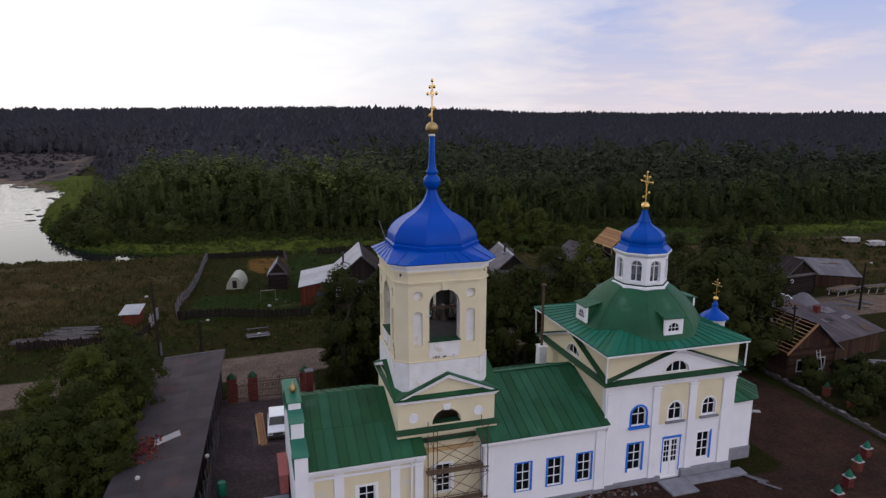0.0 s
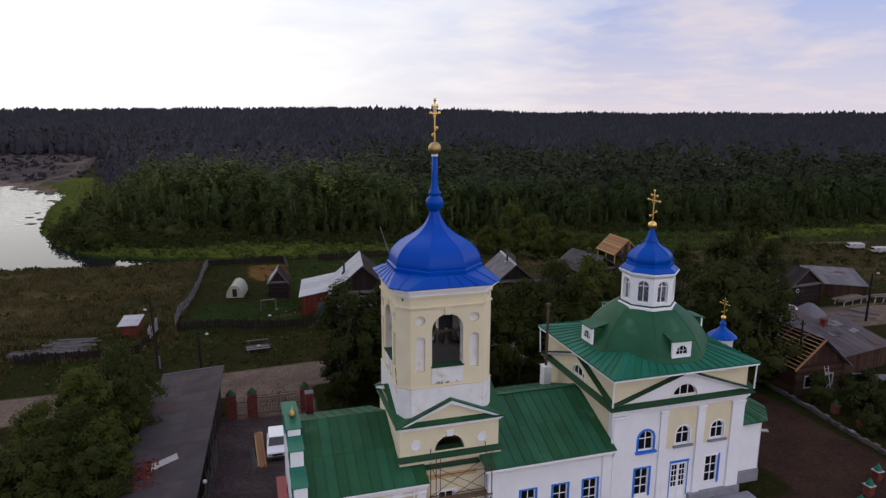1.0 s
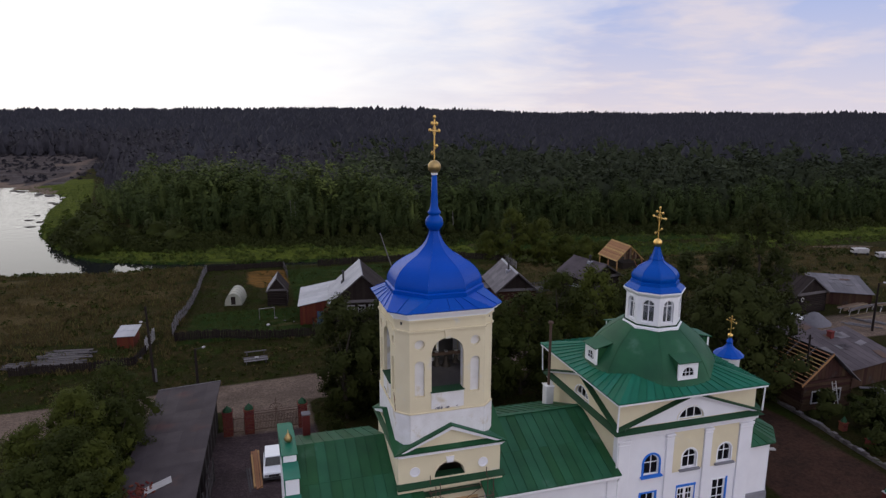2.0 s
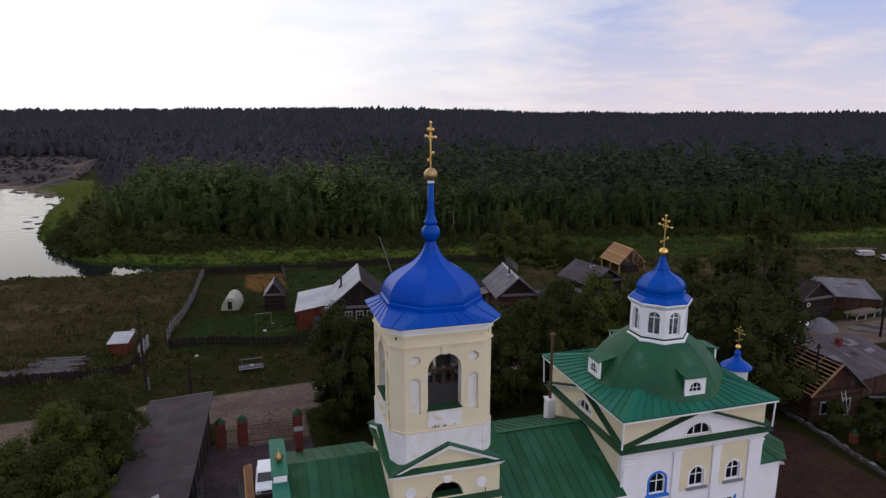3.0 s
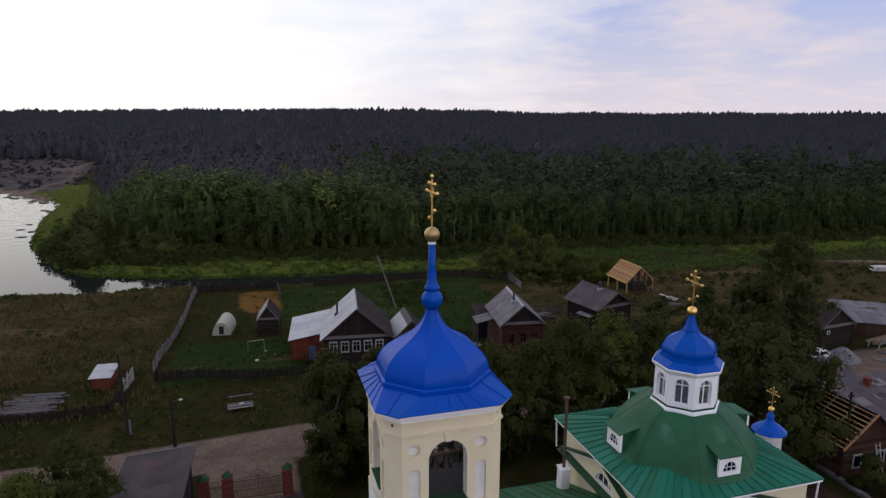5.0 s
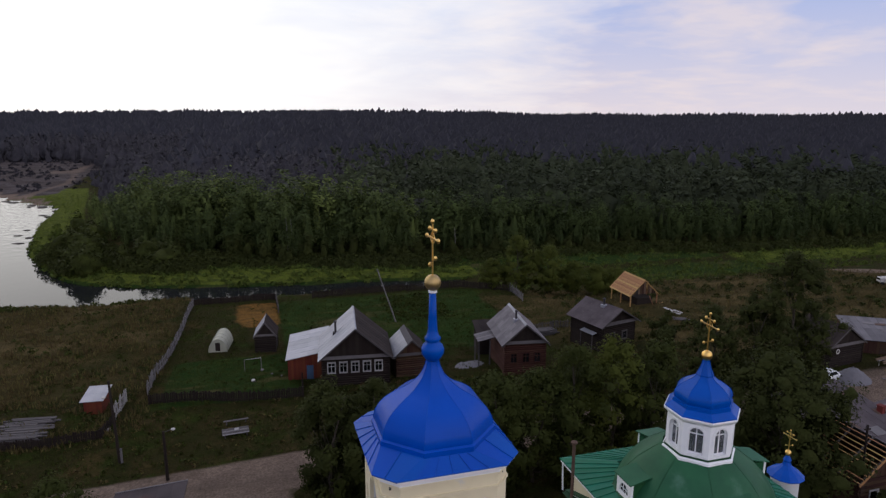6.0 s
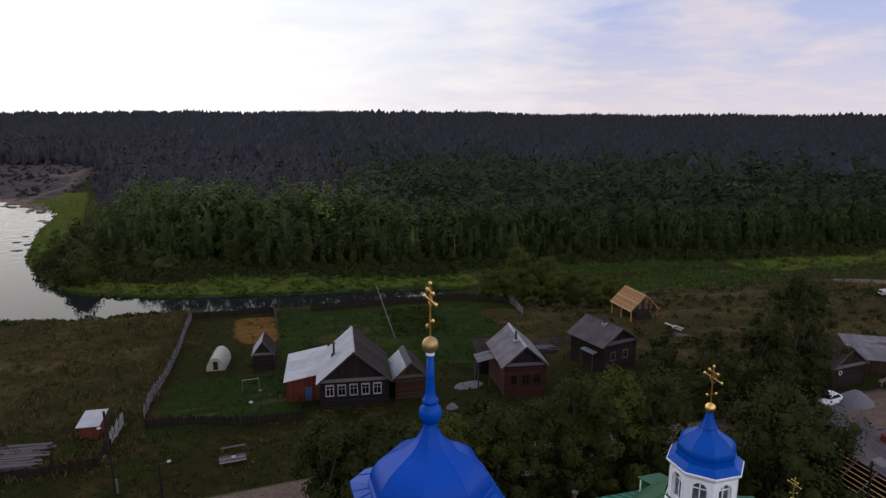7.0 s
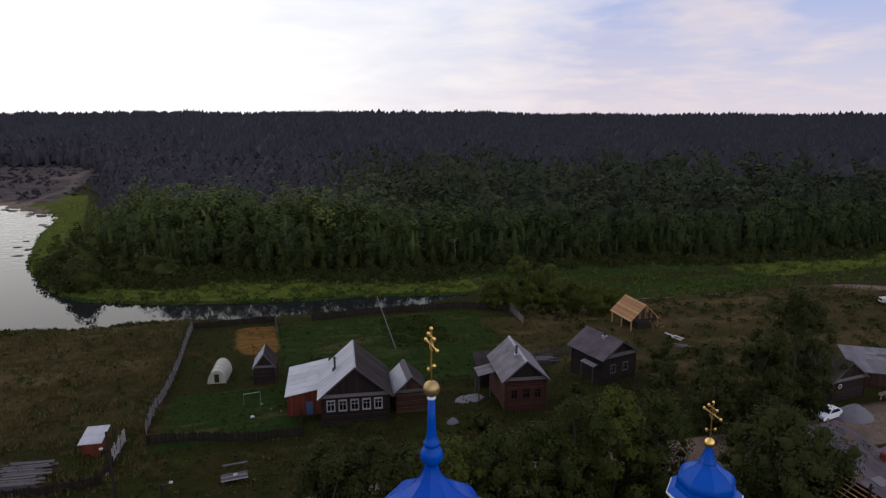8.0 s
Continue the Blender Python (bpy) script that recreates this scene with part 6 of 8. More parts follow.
# tower: belfry storey, square with cut corners
tc_ = (10.97, 39.3)
hw, fl = 2.93, 2.25
for k in range(4):
    a = -math.pi / 2 + k * math.pi / 2
    nrm, tan = Vector((math.cos(a), math.sin(a), 0)), Vector((-math.sin(a), math.cos(a), 0))
    place = facing(Vector((*tc_, 0)) + nrm * hw, tan)
    out = lambda d0, place=place: (lambda u, z, d: place(u, z, d + d0))
    big = arch(-0.96, 0.96, 14.2, 16.45, 16)
    niches = [arch(s * 1.66 - 0.29, s * 1.66 + 0.29, 13.95, 15.85) for s in (-1, 1)]
    rounds = [circle(s * 1.66, 17.1, 0.3) for s in (-1, 1)]
    wl_ = cp("belfry_wall", M().pierced(rect(-fl, fl, 11.0, 18.95), [big, *niches, *rounds], place, 0.2), CREAM)
    cp("inner_wall", M().pierced(rect(-fl, fl, 11.0, 18.9), [big], out(0.205), 0.4), PATCHY, wl_)
    # thin dark sheet added behind the wall to paint the belfry's inner shade
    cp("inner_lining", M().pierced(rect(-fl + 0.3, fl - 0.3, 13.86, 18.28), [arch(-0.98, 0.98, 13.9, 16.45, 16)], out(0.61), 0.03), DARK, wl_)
    cp("keystone", M().prism([(-0.15, 17.38), (0.15, 17.38), (0.22, 17.88), (-0.22, 17.88)], out(-0.08), 0.09), CREAM, wl_)
    cp("apron", M().prism(rect(-0.98, 0.98, 13.15, 14.15), out(-0.04), 0.05), PATCHY, wl_, "flaking white apron under the bell arch")
    fl_ = random.Random(60 + k)
    for i in range(9):
        u0, z0 = fl_.uniform(-0.95, 0.75), 13.14 + fl_.uniform(-0.05, 0.09)
        w0, h0 = fl_.uniform(0.08, 0.3), fl_.uniform(0.03, 0.1)
        cp("flaked_patch", M().prism([(u0, z0), (u0 + w0 * 0.6, z0 - h0 * 0.4), (u0 + w0, z0 + h0 * 0.3), (u0 + w0 * 0.7, z0 + h0), (u0 + w0 * 0.2, z0 + h0 * 0.8)], out(-0.046), 0.005), STONE, wl_)
    if k == 3:
        for u0, z0 in ((1.75, 13.7), (1.9, 13.4), (2.0, 13.1), (1.85, 13.55), (2.08, 12.9)):
            cp("bare_brick", M().prism([(u0, z0), (u0 + 0.16, z0 - 0.05), (u0 + 0.2, z0 + 0.2), (u0 + 0.06, z0 + 0.28)], out(-0.006), 0.006), BRICK, wl_, "bare red brick showing through")
    cp("sill", M().prism([(-1.02, 14.16), (1.02, 14.16), (1.02, 14.23), (-1.02, 14.23)], out(-0.1), 0.75), GREENTRIM, wl_)
    # corner between this face and the next
    p = Vector((*tc_, 0)) + nrm * hw + tan * fl
    q = Vector((*tc_, 0)) + tan * hw + nrm * fl
    cplace = facing(p, q - p)
    L = (q - p).length
    cp("corner_wall", M().prism(rect(0, L, 11.0, 18.95), cplace, 0.4), CREAM)
    cp("corner_plinth", M().prism(rect(-0.03, L + 0.03, 11.0, 12.9), lambda u, z, d: cplace(u, z, d - 0.06), 0.06), PATCHY)
    cp("plinth_band", M().prism(rect(-fl + 0.02, fl - 0.02, 11.0, 12.92), out(-0.06), 0.06), PATCHY, wl_)
    for z0, z1, o in ((12.94, 12.99, 0.075), (17.86, 17.96, 0.09), (18.5, 18.62, 0.1)):
        cp("string_course", M().prism(rect(-fl - 0.03, fl + 0.03, z0, z1), out(-o), o), CREAM, wl_)
        cp("string_course", M().prism(rect(-0.02, L + 0.02, z0, z1), lambda u, z, d, o=o: cplace(u, z, d - o), o), CREAM, wl_)


def cut_square(h, f, z):
    """Corners of a square with cut corners, from its south side round."""
    x, y = tc_
    return [(x + a, y + b, z) for a, b in ((-f, -h), (f, -h), (h, -f), (h, f), (f, h), (-f, h), (-h, f), (-h, -f))]


ring = M()
for h, f, z0, z1 in ((3.02, 2.3, 18.6, 18.86), (3.2, 2.42, 18.86, 19.0), (3.33, 2.5, 19.0, 19.09)):
    lo, hi = cut_square(h, f, z0), cut_square(h, f, z1)
    ring.add(lo + hi, [tuple(range(8))[::-1], tuple(range(8, 16))] + [(i, (i + 1) % 8, 8 + (i + 1) % 8, 8 + i) for i in range(8)])
cp("cornice", ring, TRIM, None, "white moulded cornice under the dome skirt")
lo = cut_square(3.42, 2.5, 19.12)
hi = [(tc_[0] + 2.72 * R8 * math.cos(a), tc_[1] + 2.72 * R8 * math.sin(a), 19.72) for a in [-math.pi / 2 - math.pi / 8 + k * math.pi / 4 for k in range(8)]]
for i in range(8):
    a, b, c, d = lo[i], lo[(i + 1) % 8], hi[(i + 1) % 8], hi[i]
    roof_plane(a, b, c, d, 6 if i % 2 == 0 else 2, BLUE, seam=0.035, thick=0.05, name="dome_skirt", piece="skirt_panel")
big_dome = [(2.98, 19.55), (2.98, 19.92), (2.86, 19.98), (2.86, 20.15), (2.78, 20.45), (2.56, 20.82), (2.22, 21.16), (1.72, 21.48), (1.25, 21.74), (0.9, 22.02), (0.64, 22.3), (0.47, 22.58), (0.35, 22.86), (0.29, 23.12)]
octa_dome(rounded(big_dome, 2), (10.965, 39.26), BLUE, (2, 47), 0.024, "large blue eight-sided dome of sheet metal")
cp("spire", M().lathe([(0.27, 23.08), (0.40, 23.22), (0.52, 23.42), (0.54, 23.62), (0.48, 23.82), (0.32, 23.98), (0.30, 24.04), (0.38, 24.1), (0.39, 24.2), (0.30, 24.3), (0.23, 24.55), (0.19, 25.2), (0.155, 26.4)], 20, 0, (10.965, 39.24, 0)), BLUE, None, "blue spire with a bulb", True)
cp("collar", M().lathe([(0.2, 26.36), (0.2, 26.46), (0.16, 26.48)], 16, 0, (10.965, 39.24, 0)), TRIM)
cp("globe", M().ball((10.965, 39.24, 26.82), 0.385, 20, 12), DULLGOLD, None, "dull gilt globe", True)
gilt_cross((10.965, 39.24, 27.18), radians(94), 2.5, GOLD, arm=0.76)

# belfry inside: floor, ceiling, beams and bells
cp("belfry_floor", M().box(8.4, 13.5, 36.8, 41.8, 13.7, 13.85), GREYWOOD)
# the ceiling takes the same shade-dark colour
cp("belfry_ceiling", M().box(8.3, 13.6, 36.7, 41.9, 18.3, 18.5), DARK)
for y, z in ((38.2, 15.62), (40.2, 16.3)):
    cp("bell_beam", M().box(8.5, 13.4, y, y + 0.2, z, z + 0.2, 0.01), RUSTWOOD)
for x in (9.95, 12.35):
    cp("bell_post", M().box(x - 0.1, x + 0.1, 38.2, 38.4, 15.83, 18.3, 0.01), PALE, None, "pale squared post over the bells")
bell = [(0.02, 0.0), (0.12, -0.02), (0.17, -0.12), (0.2, -0.4), (0.27, -0.62), (0.4, -0.78), (0.4, -0.82), (0.36, -0.82)]
for x, y, s, z in ((11.45, 38.3, 0.82, 15.58), (10.85, 38.3, 0.7, 15.58), (12.05, 38.3, 0.6, 15.58), (10.35, 38.3, 0.5, 15.58), (12.55, 38.3, 0.42, 15.58), (9.75, 38.3, 0.42, 15.58), (10.9, 40.3, 1.3, 16.25)):
    b_ = cp("bell", M().lathe([(r * s, h * s) for r, h in bell], 16, 0, (x, y, z)), BRONZE, None, "bronze bell", True)
    cp("hanger", M().tube((x, y, z - 0.02), (x, y, z + 0.3), 0.035, n=6).box(x - 0.09, x + 0.09, y - 0.13, y + 0.13, z + 0.24, z + 0.3), PALE, b_)
cp("tarpaulin", M().box(8.5, 8.53, 38.45, 39.2, 14.3, 15.6, 0.01), BLUETRIM, None, "blue board in the west bell arch")

# apse with its roof, plinth and cupola
ap_pts = [(32.22, 36.5), (34.7, 36.5), (36.1, 38.3), (36.1, 42.5), (34.7, 44.3), (32.22, 44.3)]
for p, q in zip(ap_pts, ap_pts[1:]):
    pl = facing((*p, 0), (q[0] - p[0], q[1] - p[1], 0))
    L = math.dist(p, q)
    cp("apse_wall", M().prism(rect(0, L, 3.3, 7.3), pl, 0.4), WHITE)
    cp("plinth", M().prism(rect(-0.1, L + 0.1, 2.5, 3.5), lambda u, z, d, pl=pl: pl(u, z, d - 0.18), 0.3), STONE)
    cp("pilaster", M().prism(rect(0.0, 0.35, 3.5, 7.2), lambda u, z, d, pl=pl: pl(u, z, d - 0.08), 0.09), WHITE)
    top = Vector((32.25, 40.4, 9.3))
    out = 0.45
    cen = Vector((32.2, 40.4, 0))
    e = [Vector((*r, 0)) for r in (p, q)]
    e = [cen + (r - cen) * (1 + out / max((r - cen).length, 0.1)) for r in e]
    a, b = Vector((e[0].x if p[0] > 32.3 else 32.22, e[0].y, 7.4)), Vector((e[1].x if q[0] > 32.3 else 32.22, e[1].y, 7.4))
    roof_plane(a, b, top, top, 4, GREEN, seam=0.04)
cd = (34.55, 41.1)
cp("cupola_drum", M().lathe([(0.82, 7.9), (0.82, 11.85), (0.92, 11.95), (0.95, 12.1)], 16, 0, (*cd, 0)), TRIM, None, "small white cupola drum", True)
cp("cupola_roof", M().lathe([(1.1, 12.1), (1.1, 12.14), (0.84, 12.38), (0.48, 12.6), (0.28, 12.8), (0.2, 13.02), (0.25, 13.12), (0.2, 13.24), (0.1, 13.42)], 12, 0, (*cd, 0)), BLUE, None, "small blue tent-shaped cupola roof")
cp("globe", M().ball((*cd, 13.6), 0.2, 14, 8), GOLD, None, "gilt globe", True)
gilt_cross((*cd, 13.78), radians(92), 1.35, GOLD, arm=0.48)

# chimney, plinth and door steps
st = cp("chimney", M().box(20.65, 21.25, 43.2, 43.9, 7.8, 10.2, 0.04).box(20.6, 21.3, 43.15, 43.95, 10.2, 10.3, 0.03), PATCHY, None, "whitewashed chimney base with a thin pipe")
cp("flue_pipe", M().tube((20.95, 43.54, 10.25), (20.95, 43.54, 15.05), 0.1, n=10).lathe([(0.2, 15.02), (0.2, 15.12), (0.05, 15.2)], 10, 0, (20.95, 43.54, 0)), RUST, st, "thin rusty flue pipe")
cp("plinth", M().box(22.0, 26.5, 35.42, 35.6, 2.5, 2.95, 0.02).box(28.1, 32.3, 35.3, 35.6, 2.5, 3.25, 0.03).box(32.0, 32.35, 35.5, 37.0, 2.5, 3.3, 0.03), STONE)
cp("plinth", M().box(13.3, 21.9, 35.28, 35.42, 2.5, 2.9, 0.02), STONE)
stp = cp("door_steps", M().box(26.2, 28.3, 33.5, 35.3, 2.45, 2.74, 0.03), STONE, None, "worn grey stone door steps")
cp("step", M().box(25.9, 28.6, 32.9, 33.6, 2.4, 2.56, 0.03), STONE, stp)
cp("step", M().box(28.3, 33.0, 34.35, 35.25, 2.4, 2.75, 0.04), STONE, stp)

# scaffold in the recess under the tower
scaf = thing("scaffold", "rusty tube scaffold with plank decks under the tower", "scaffold", (11.6, 35.6, 2.6))
sx, sy = (-1.75, 1.75), (-0.75, 0.45)
for i, x in enumerate(sx):
    for y in sy:
        part("upright", M().tube((x, y, 0), (x, y, 6.5), 0.028), RUST, scaf)
for x in (-1.45, 1.45):
    part("upright", M().tube((x, -0.6, 0), (x, -0.6, 6.6), 0.024), RUST, scaf)
for z in (1.2, 3.3, 5.4):
    for y in sy:
        part("ledger", M().tube((-1.85, y, z), (1.85, y, z), 0.024), RUST, scaf)
    for x in sx:
        part("transom", M().tube((x, -0.85, z), (x, 0.55, z), 0.024), RUST, scaf)
for z0, z1 in ((0.2, 3.2), (3.3, 5.4), (5.4, 3.3), (3.2, 1.2)):
    for y in sy:
        part("brace", M().tube((-1.75, y, z0), (1.75, y, z1), 0.018, n=6), RUST, scaf)
for z in (1.25, 3.35):
    for k in range(2):
        part("plank", M().box(-2.0, 2.0, -0.4 + k * 0.3, -0.15 + k * 0.3, z, z + 0.05, 0.008), RUSTWOOD, scaf)


# ---- the village ----
def gz(x, y):
    return float(height(x, y))


def gable_house(at, turn, w, d, eave, apex, label, wall_mat, left_roof, right_roof, gable_mat, windows=(), name="house", over=0.45, sheets=8, logs=0.28, base=-0.6, win_z=(1.4, 2.75), win_w=0.78, group="", rows=1, win_mat=GREYPAINT, cap_mat=None, cap_w=0.22, seam=0.04):
    """A log house with its gable to the front (-y): log walls, boarded gable, sheeted roof, framed windows."""
    h = thing(name, label, name, at, turn, group)
    hw, hd = w / 2 - over, d / 2 - over * 0.7
    slope = (apex - eave) / (w / 2)
    wall_top = eave + over * slope - 0.12
    add = lambda nm, m, mat, parent=None, lab="", smooth=False: part(nm, m, mat, parent or h, lab, smooth)
    for o, u, L in (((-hw, -hd, 0), (1, 0, 0), 2 * hw), ((hw, -hd, 0), (0, 1, 0), 2 * hd), ((hw, hd, 0), (-1, 0, 0), 2 * hw), ((-hw, hd, 0), (0, -1, 0), 2 * hd)):
        pl = facing(o, u)
        m = M()
        if u == (1, 0, 0) and windows:
            hl = [rect(c - win_w / 2 + hw, c + win_w / 2 + hw, *win_z) for c in windows]
            m.pierced(rect(0, L, base, wall_top), hl, pl, 0.22)
        else:
            m.prism(rect(0, L, base, wall_top), pl, 0.22)
        n = int((wall_top - base) / logs)
        logs_made = []
        spans = [(-0.18, L + 0.18)]
        for i in range(n):
            z0, z1 = base + i * (wall_top - base) / n, base + (i + 1) * (wall_top - base) / n
            cuts = spans
            if u == (1, 0, 0) and windows and z1 > win_z[0] - 0.1 and z0 < win_z[1] + 0.1:
                xs = [-0.18] + [v for c in windows for v in (c - win_w / 2 + hw - 0.1, c + win_w / 2 + hw + 0.1)] + [L + 0.18]
                cuts = list(zip(xs[::2], xs[1::2]))
            for a, b in cuts:
                zm = (z0 + z1) / 2
                logs_made.append(M().add([pl(a, z0 + 0.02, 0.0), pl(b, z0 + 0.02, 0.0), pl(b, zm - 0.04, -0.08), pl(a, zm - 0.04, -0.08), pl(a, zm + 0.04, -0.08), pl(b, zm + 0.04, -0.08), pl(b, z1 - 0.02, 0.0), pl(a, z1 - 0.02, 0.0)],
                      [(0, 1, 2, 3), (3, 2, 5, 4), (4, 5, 6, 7), (0, 3, 4, 7), (1, 6, 5, 2)]))
        wob = add("wall", m, wall_mat)
        for lg in logs_made:
            part("log", lg, wall_mat, wob)
    for s in (-1, 1):
        y = s * (hd + 0.02)
        gw = add("gable", M().add([(-hw - 0.1, y - s * 0.02, wall_top - 0.05), (hw + 0.1, y - s * 0.02, wall_top - 0.05), (0, y - s * 0.02, apex - 0.16), (-hw - 0.1, y - s * 0.1, wall_top - 0.05), (hw + 0.1, y - s * 0.1, wall_top - 0.05), (0, y - s * 0.1, apex - 0.16)],
                                  [(0, 1, 2), (5, 4, 3), (0, 3, 4, 1), (1, 4, 5, 2), (2, 5, 3, 0)]), gable_mat)
        n = max(4, int(2 * hw / 0.4))
        for i in range(n):
            x0, x1 = -hw + i * 2 * hw / n, -hw + (i + 1) * 2 * hw / n
            hgt = lambda x: apex - 0.2 - abs(x) * (apex - 0.2 - wall_top) / hw
            part("board", M().prism([(x0 + 0.012, wall_top), (x1 - 0.012, wall_top), (x1 - 0.012, max(wall_top + 0.02, hgt(x1))), (x0 + 0.012, max(wall_top + 0.02, hgt(x0)))] if x0 * x1 >= 0 else [(x0 + 0.012, wall_top), (x1 - 0.012, wall_top), (x1 - 0.012, hgt(x1)), (0, hgt(0)), (x0 + 0.012, hgt(x0))],
                                    lambda u, z, dd, y=y, s=s: Vector((u, y + s * (0.03 - dd), z)), 0.03), gable_mat, gw)
        if s == -1:
            add("verge", M().beam((-w / 2, -d / 2 - 0.02, eave - 0.08), (0, -d / 2 - 0.02, apex - 0.08), 0.05, 0.18).beam((w / 2, -d / 2 - 0.02, eave - 0.08), (0, -d / 2 - 0.02, apex - 0.08), 0.05, 0.18), GREYWOOD)
            add("gable_skirt", M().slab((-hw - 0.2, -d / 2 + 0.03, wall_top - 0.18), (hw + 0.2, -d / 2 + 0.03, wall_top - 0.18), (hw + 0.05, -hd - 0.05, wall_top + 0.12), (-hw - 0.05, -hd - 0.05, wall_top + 0.12), 0.04), GREYWOOD)
    roof_plane((-w / 2, d / 2, eave), (-w / 2, -d / 2, eave), (0, -d / 2, apex), (0, d / 2, apex), sheets, left_roof, None, seam, 0.07, add=add, lap=rows)
    roof_plane((w / 2, -d / 2, eave), (w / 2, d / 2, eave), (0, d / 2, apex), (0, -d / 2, apex), sheets, right_roof, None, seam, 0.07, add=add, lap=rows)
    drop = cap_w * slope
    add("ridge_cap", M().slab((-cap_w, d / 2 + 0.02, apex - drop + 0.05), (-cap_w, -d / 2 - 0.02, apex - drop + 0.05), (0, -d / 2 - 0.02, apex + 0.06), (0, d / 2 + 0.02, apex + 0.06), 0.02)
        .slab((0.16, -d / 2 - 0.02, apex - 0.16 * slope + 0.05), (0.16, d / 2 + 0.02, apex - 0.16 * slope + 0.05), (0, d / 2 + 0.02, apex + 0.06), (0, -d / 2 - 0.02, apex + 0.06), 0.02), cap_mat or left_roof)
    fr = facing((-hw, -hd, 0), (1, 0, 0))
    for c in windows:
        w_ = add("window", M().pierced(rect(c - win_w / 2 + hw - 0.14, c + win_w / 2 + hw + 0.14, win_z[0] - 0.14, win_z[1] + 0.2), [rect(c - win_w / 2 + hw, c + win_w / 2 + hw, *win_z)], lambda u, z, dd: fr(u, z, dd - 0.13), 0.16), win_mat, None, "white carved window surround" if win_mat is GREYPAINT else "plain painted window surround")
        part("casement", M().prism(rect(c + hw - 0.03, c + hw + 0.03, win_z[0], win_z[1]), lambda u, z, dd: fr(u, z, dd - 0.02), 0.05).prism(rect(c - win_w / 2 + hw, c + win_w / 2 + hw, win_z[1] - 0.45, win_z[1] - 0.39), lambda u, z, dd: fr(u, z, dd - 0.018), 0.045), win_mat, w_)
        for sgn in (-1, 1):
            a, b = sorted((c + hw + sgn * 0.03, c + hw + sgn * win_w / 2))
            part("pane", M().prism(rect(a, b, *win_z), lambda u, z, dd: fr(u, z, dd + 0.02), 0.01), GLASS, w_)
    return h


def local_add(h):
    return lambda nm, m, mat, parent=None, lab="", smooth=False: part(nm, m, mat, parent or h, lab, smooth)


h1 = gable_house((15.1, 92.0, 0.7), -7, 9.3, 9.6, 3.45, 7.5, "dark log house with five white-framed windows", DARKLOG, ZINC, TARROOF, DARKLOG, (-3.0, -1.55, -0.1, 1.35, 2.8), base=-1.6, win_z=(1.85, 3.05), group="village houses", seam=0.018, over=0.6, cap_mat=ZINC)
part("stove_pipe", M().tube((-2.4, 0.2, 5.1), (-2.4, 0.2, 6.9), 0.14, n=10).lathe([(0.22, 6.85), (0.22, 6.95), (0.05, 7.1)], 10, 0, (-2.4, 0.2, 0)).box(-2.75, -2.05, -0.1, 0.5, 5.0, 5.5), IRON, h1, "black stove pipe")
# left slope gets paler sheets to paint in the light from that side
gable_house((22.1, 91.6, 0.6), -3, 4.7, 6.2, 2.75, 4.95, "red-brown log shed with one pale sheeted roof slope", BROWNLOG, ZINC, TARROOF, BROWNLOG, base=-1.5, sheets=6, name="shed", group="village houses", cap_mat=WEATHERED, cap_w=0.6, seam=0.015)
h2 = gable_house((36.6, 89.0, 0.6), -8, 6.4, 9.4, 4.3, 7.1, "red log house with a grey sheeted roof", REDLOG, SLATE, SLATE, DARKLOG, (-1.5, 0.1, 1.6), base=-0.8, win_z=(1.9, 3.1), group="village houses", rows=4, win_mat=REDLOG, cap_mat=ZINC, seam=0.012, over=0.6, sheets=10)
part("stove_pipe", M().tube((-0.55, -1.4, 6.2), (-0.55, -1.4, 7.9), 0.14, n=10).lathe([(0.22, 7.85), (0.22, 7.95), (0.05, 8.05)], 10, 0, (-0.55, -1.4, 0)), IRON, h2, "black stove pipe")
part("flashing", M().box(-0.9, -0.2, -1.75, -1.05, 6.2, 6.86, 0.02), ZINC, h2, "bright sheet-metal flashing round the pipe")
pa = local_add(h2)
roof_plane((-5.3, 3.2, 3.3), (-5.3, 0.2, 3.3), (-2.6, 0.2, 3.9), (-2.6, 3.2, 3.9), 4, SLATE, None, 0.03, 0.06, add=pa, name="porch_roof")
for x, y in ((-5.1, 0.4), (-5.1, 3.0), (-3.6, 0.4)):
    part("porch_post", M().box(x - 0.07, x + 0.07, y - 0.07, y + 0.07, -0.9, 3.3), GREYWOOD, h2)
h3 = gable_house((52.4, 93.8, 0.3), 13, 7.6, 7.8, 3.9, 6.2, "grey-roofed log house with a dark gable", DARKLOG, BROWNROOF, BROWNROOF, DARKLOG, (-1.3, 1.1), base=-1.2, win_z=(1.6, 2.6), group="village houses", rows=4, win_mat=GREYWOOD, seam=0.012, over=0.8, sheets=9)
part("stove_pipe", M().tube((-0.5, -0.6, 5.4), (-0.5, -0.6, 7.0), 0.15, n=10).lathe([(0.24, 6.95), (0.24, 7.05), (0.05, 7.2)], 10, 0, (-0.5, -0.6, 0)), IRON, h3, "black stove pipe")
part("flashing", M().box(-0.85, -0.15, -0.95, -0.25, 5.5, 6.15, 0.02), ZINC, h3, "bright sheet-metal flashing round the pipe")
roof_plane((-3.9, 0.6, 2.5), (-3.9, -2.2, 2.5), (-2.6, -2.2, 2.8), (-2.6, 0.6, 2.8), 3, ZINC, None, 0.03, 0.05, add=local_add(h3), name="awning")
for y in (-2.0, 0.4):
    part("awning_post", M().box(-3.8, -3.7, y, y + 0.1, -0.8, 2.5), GREYWOOD, h3)
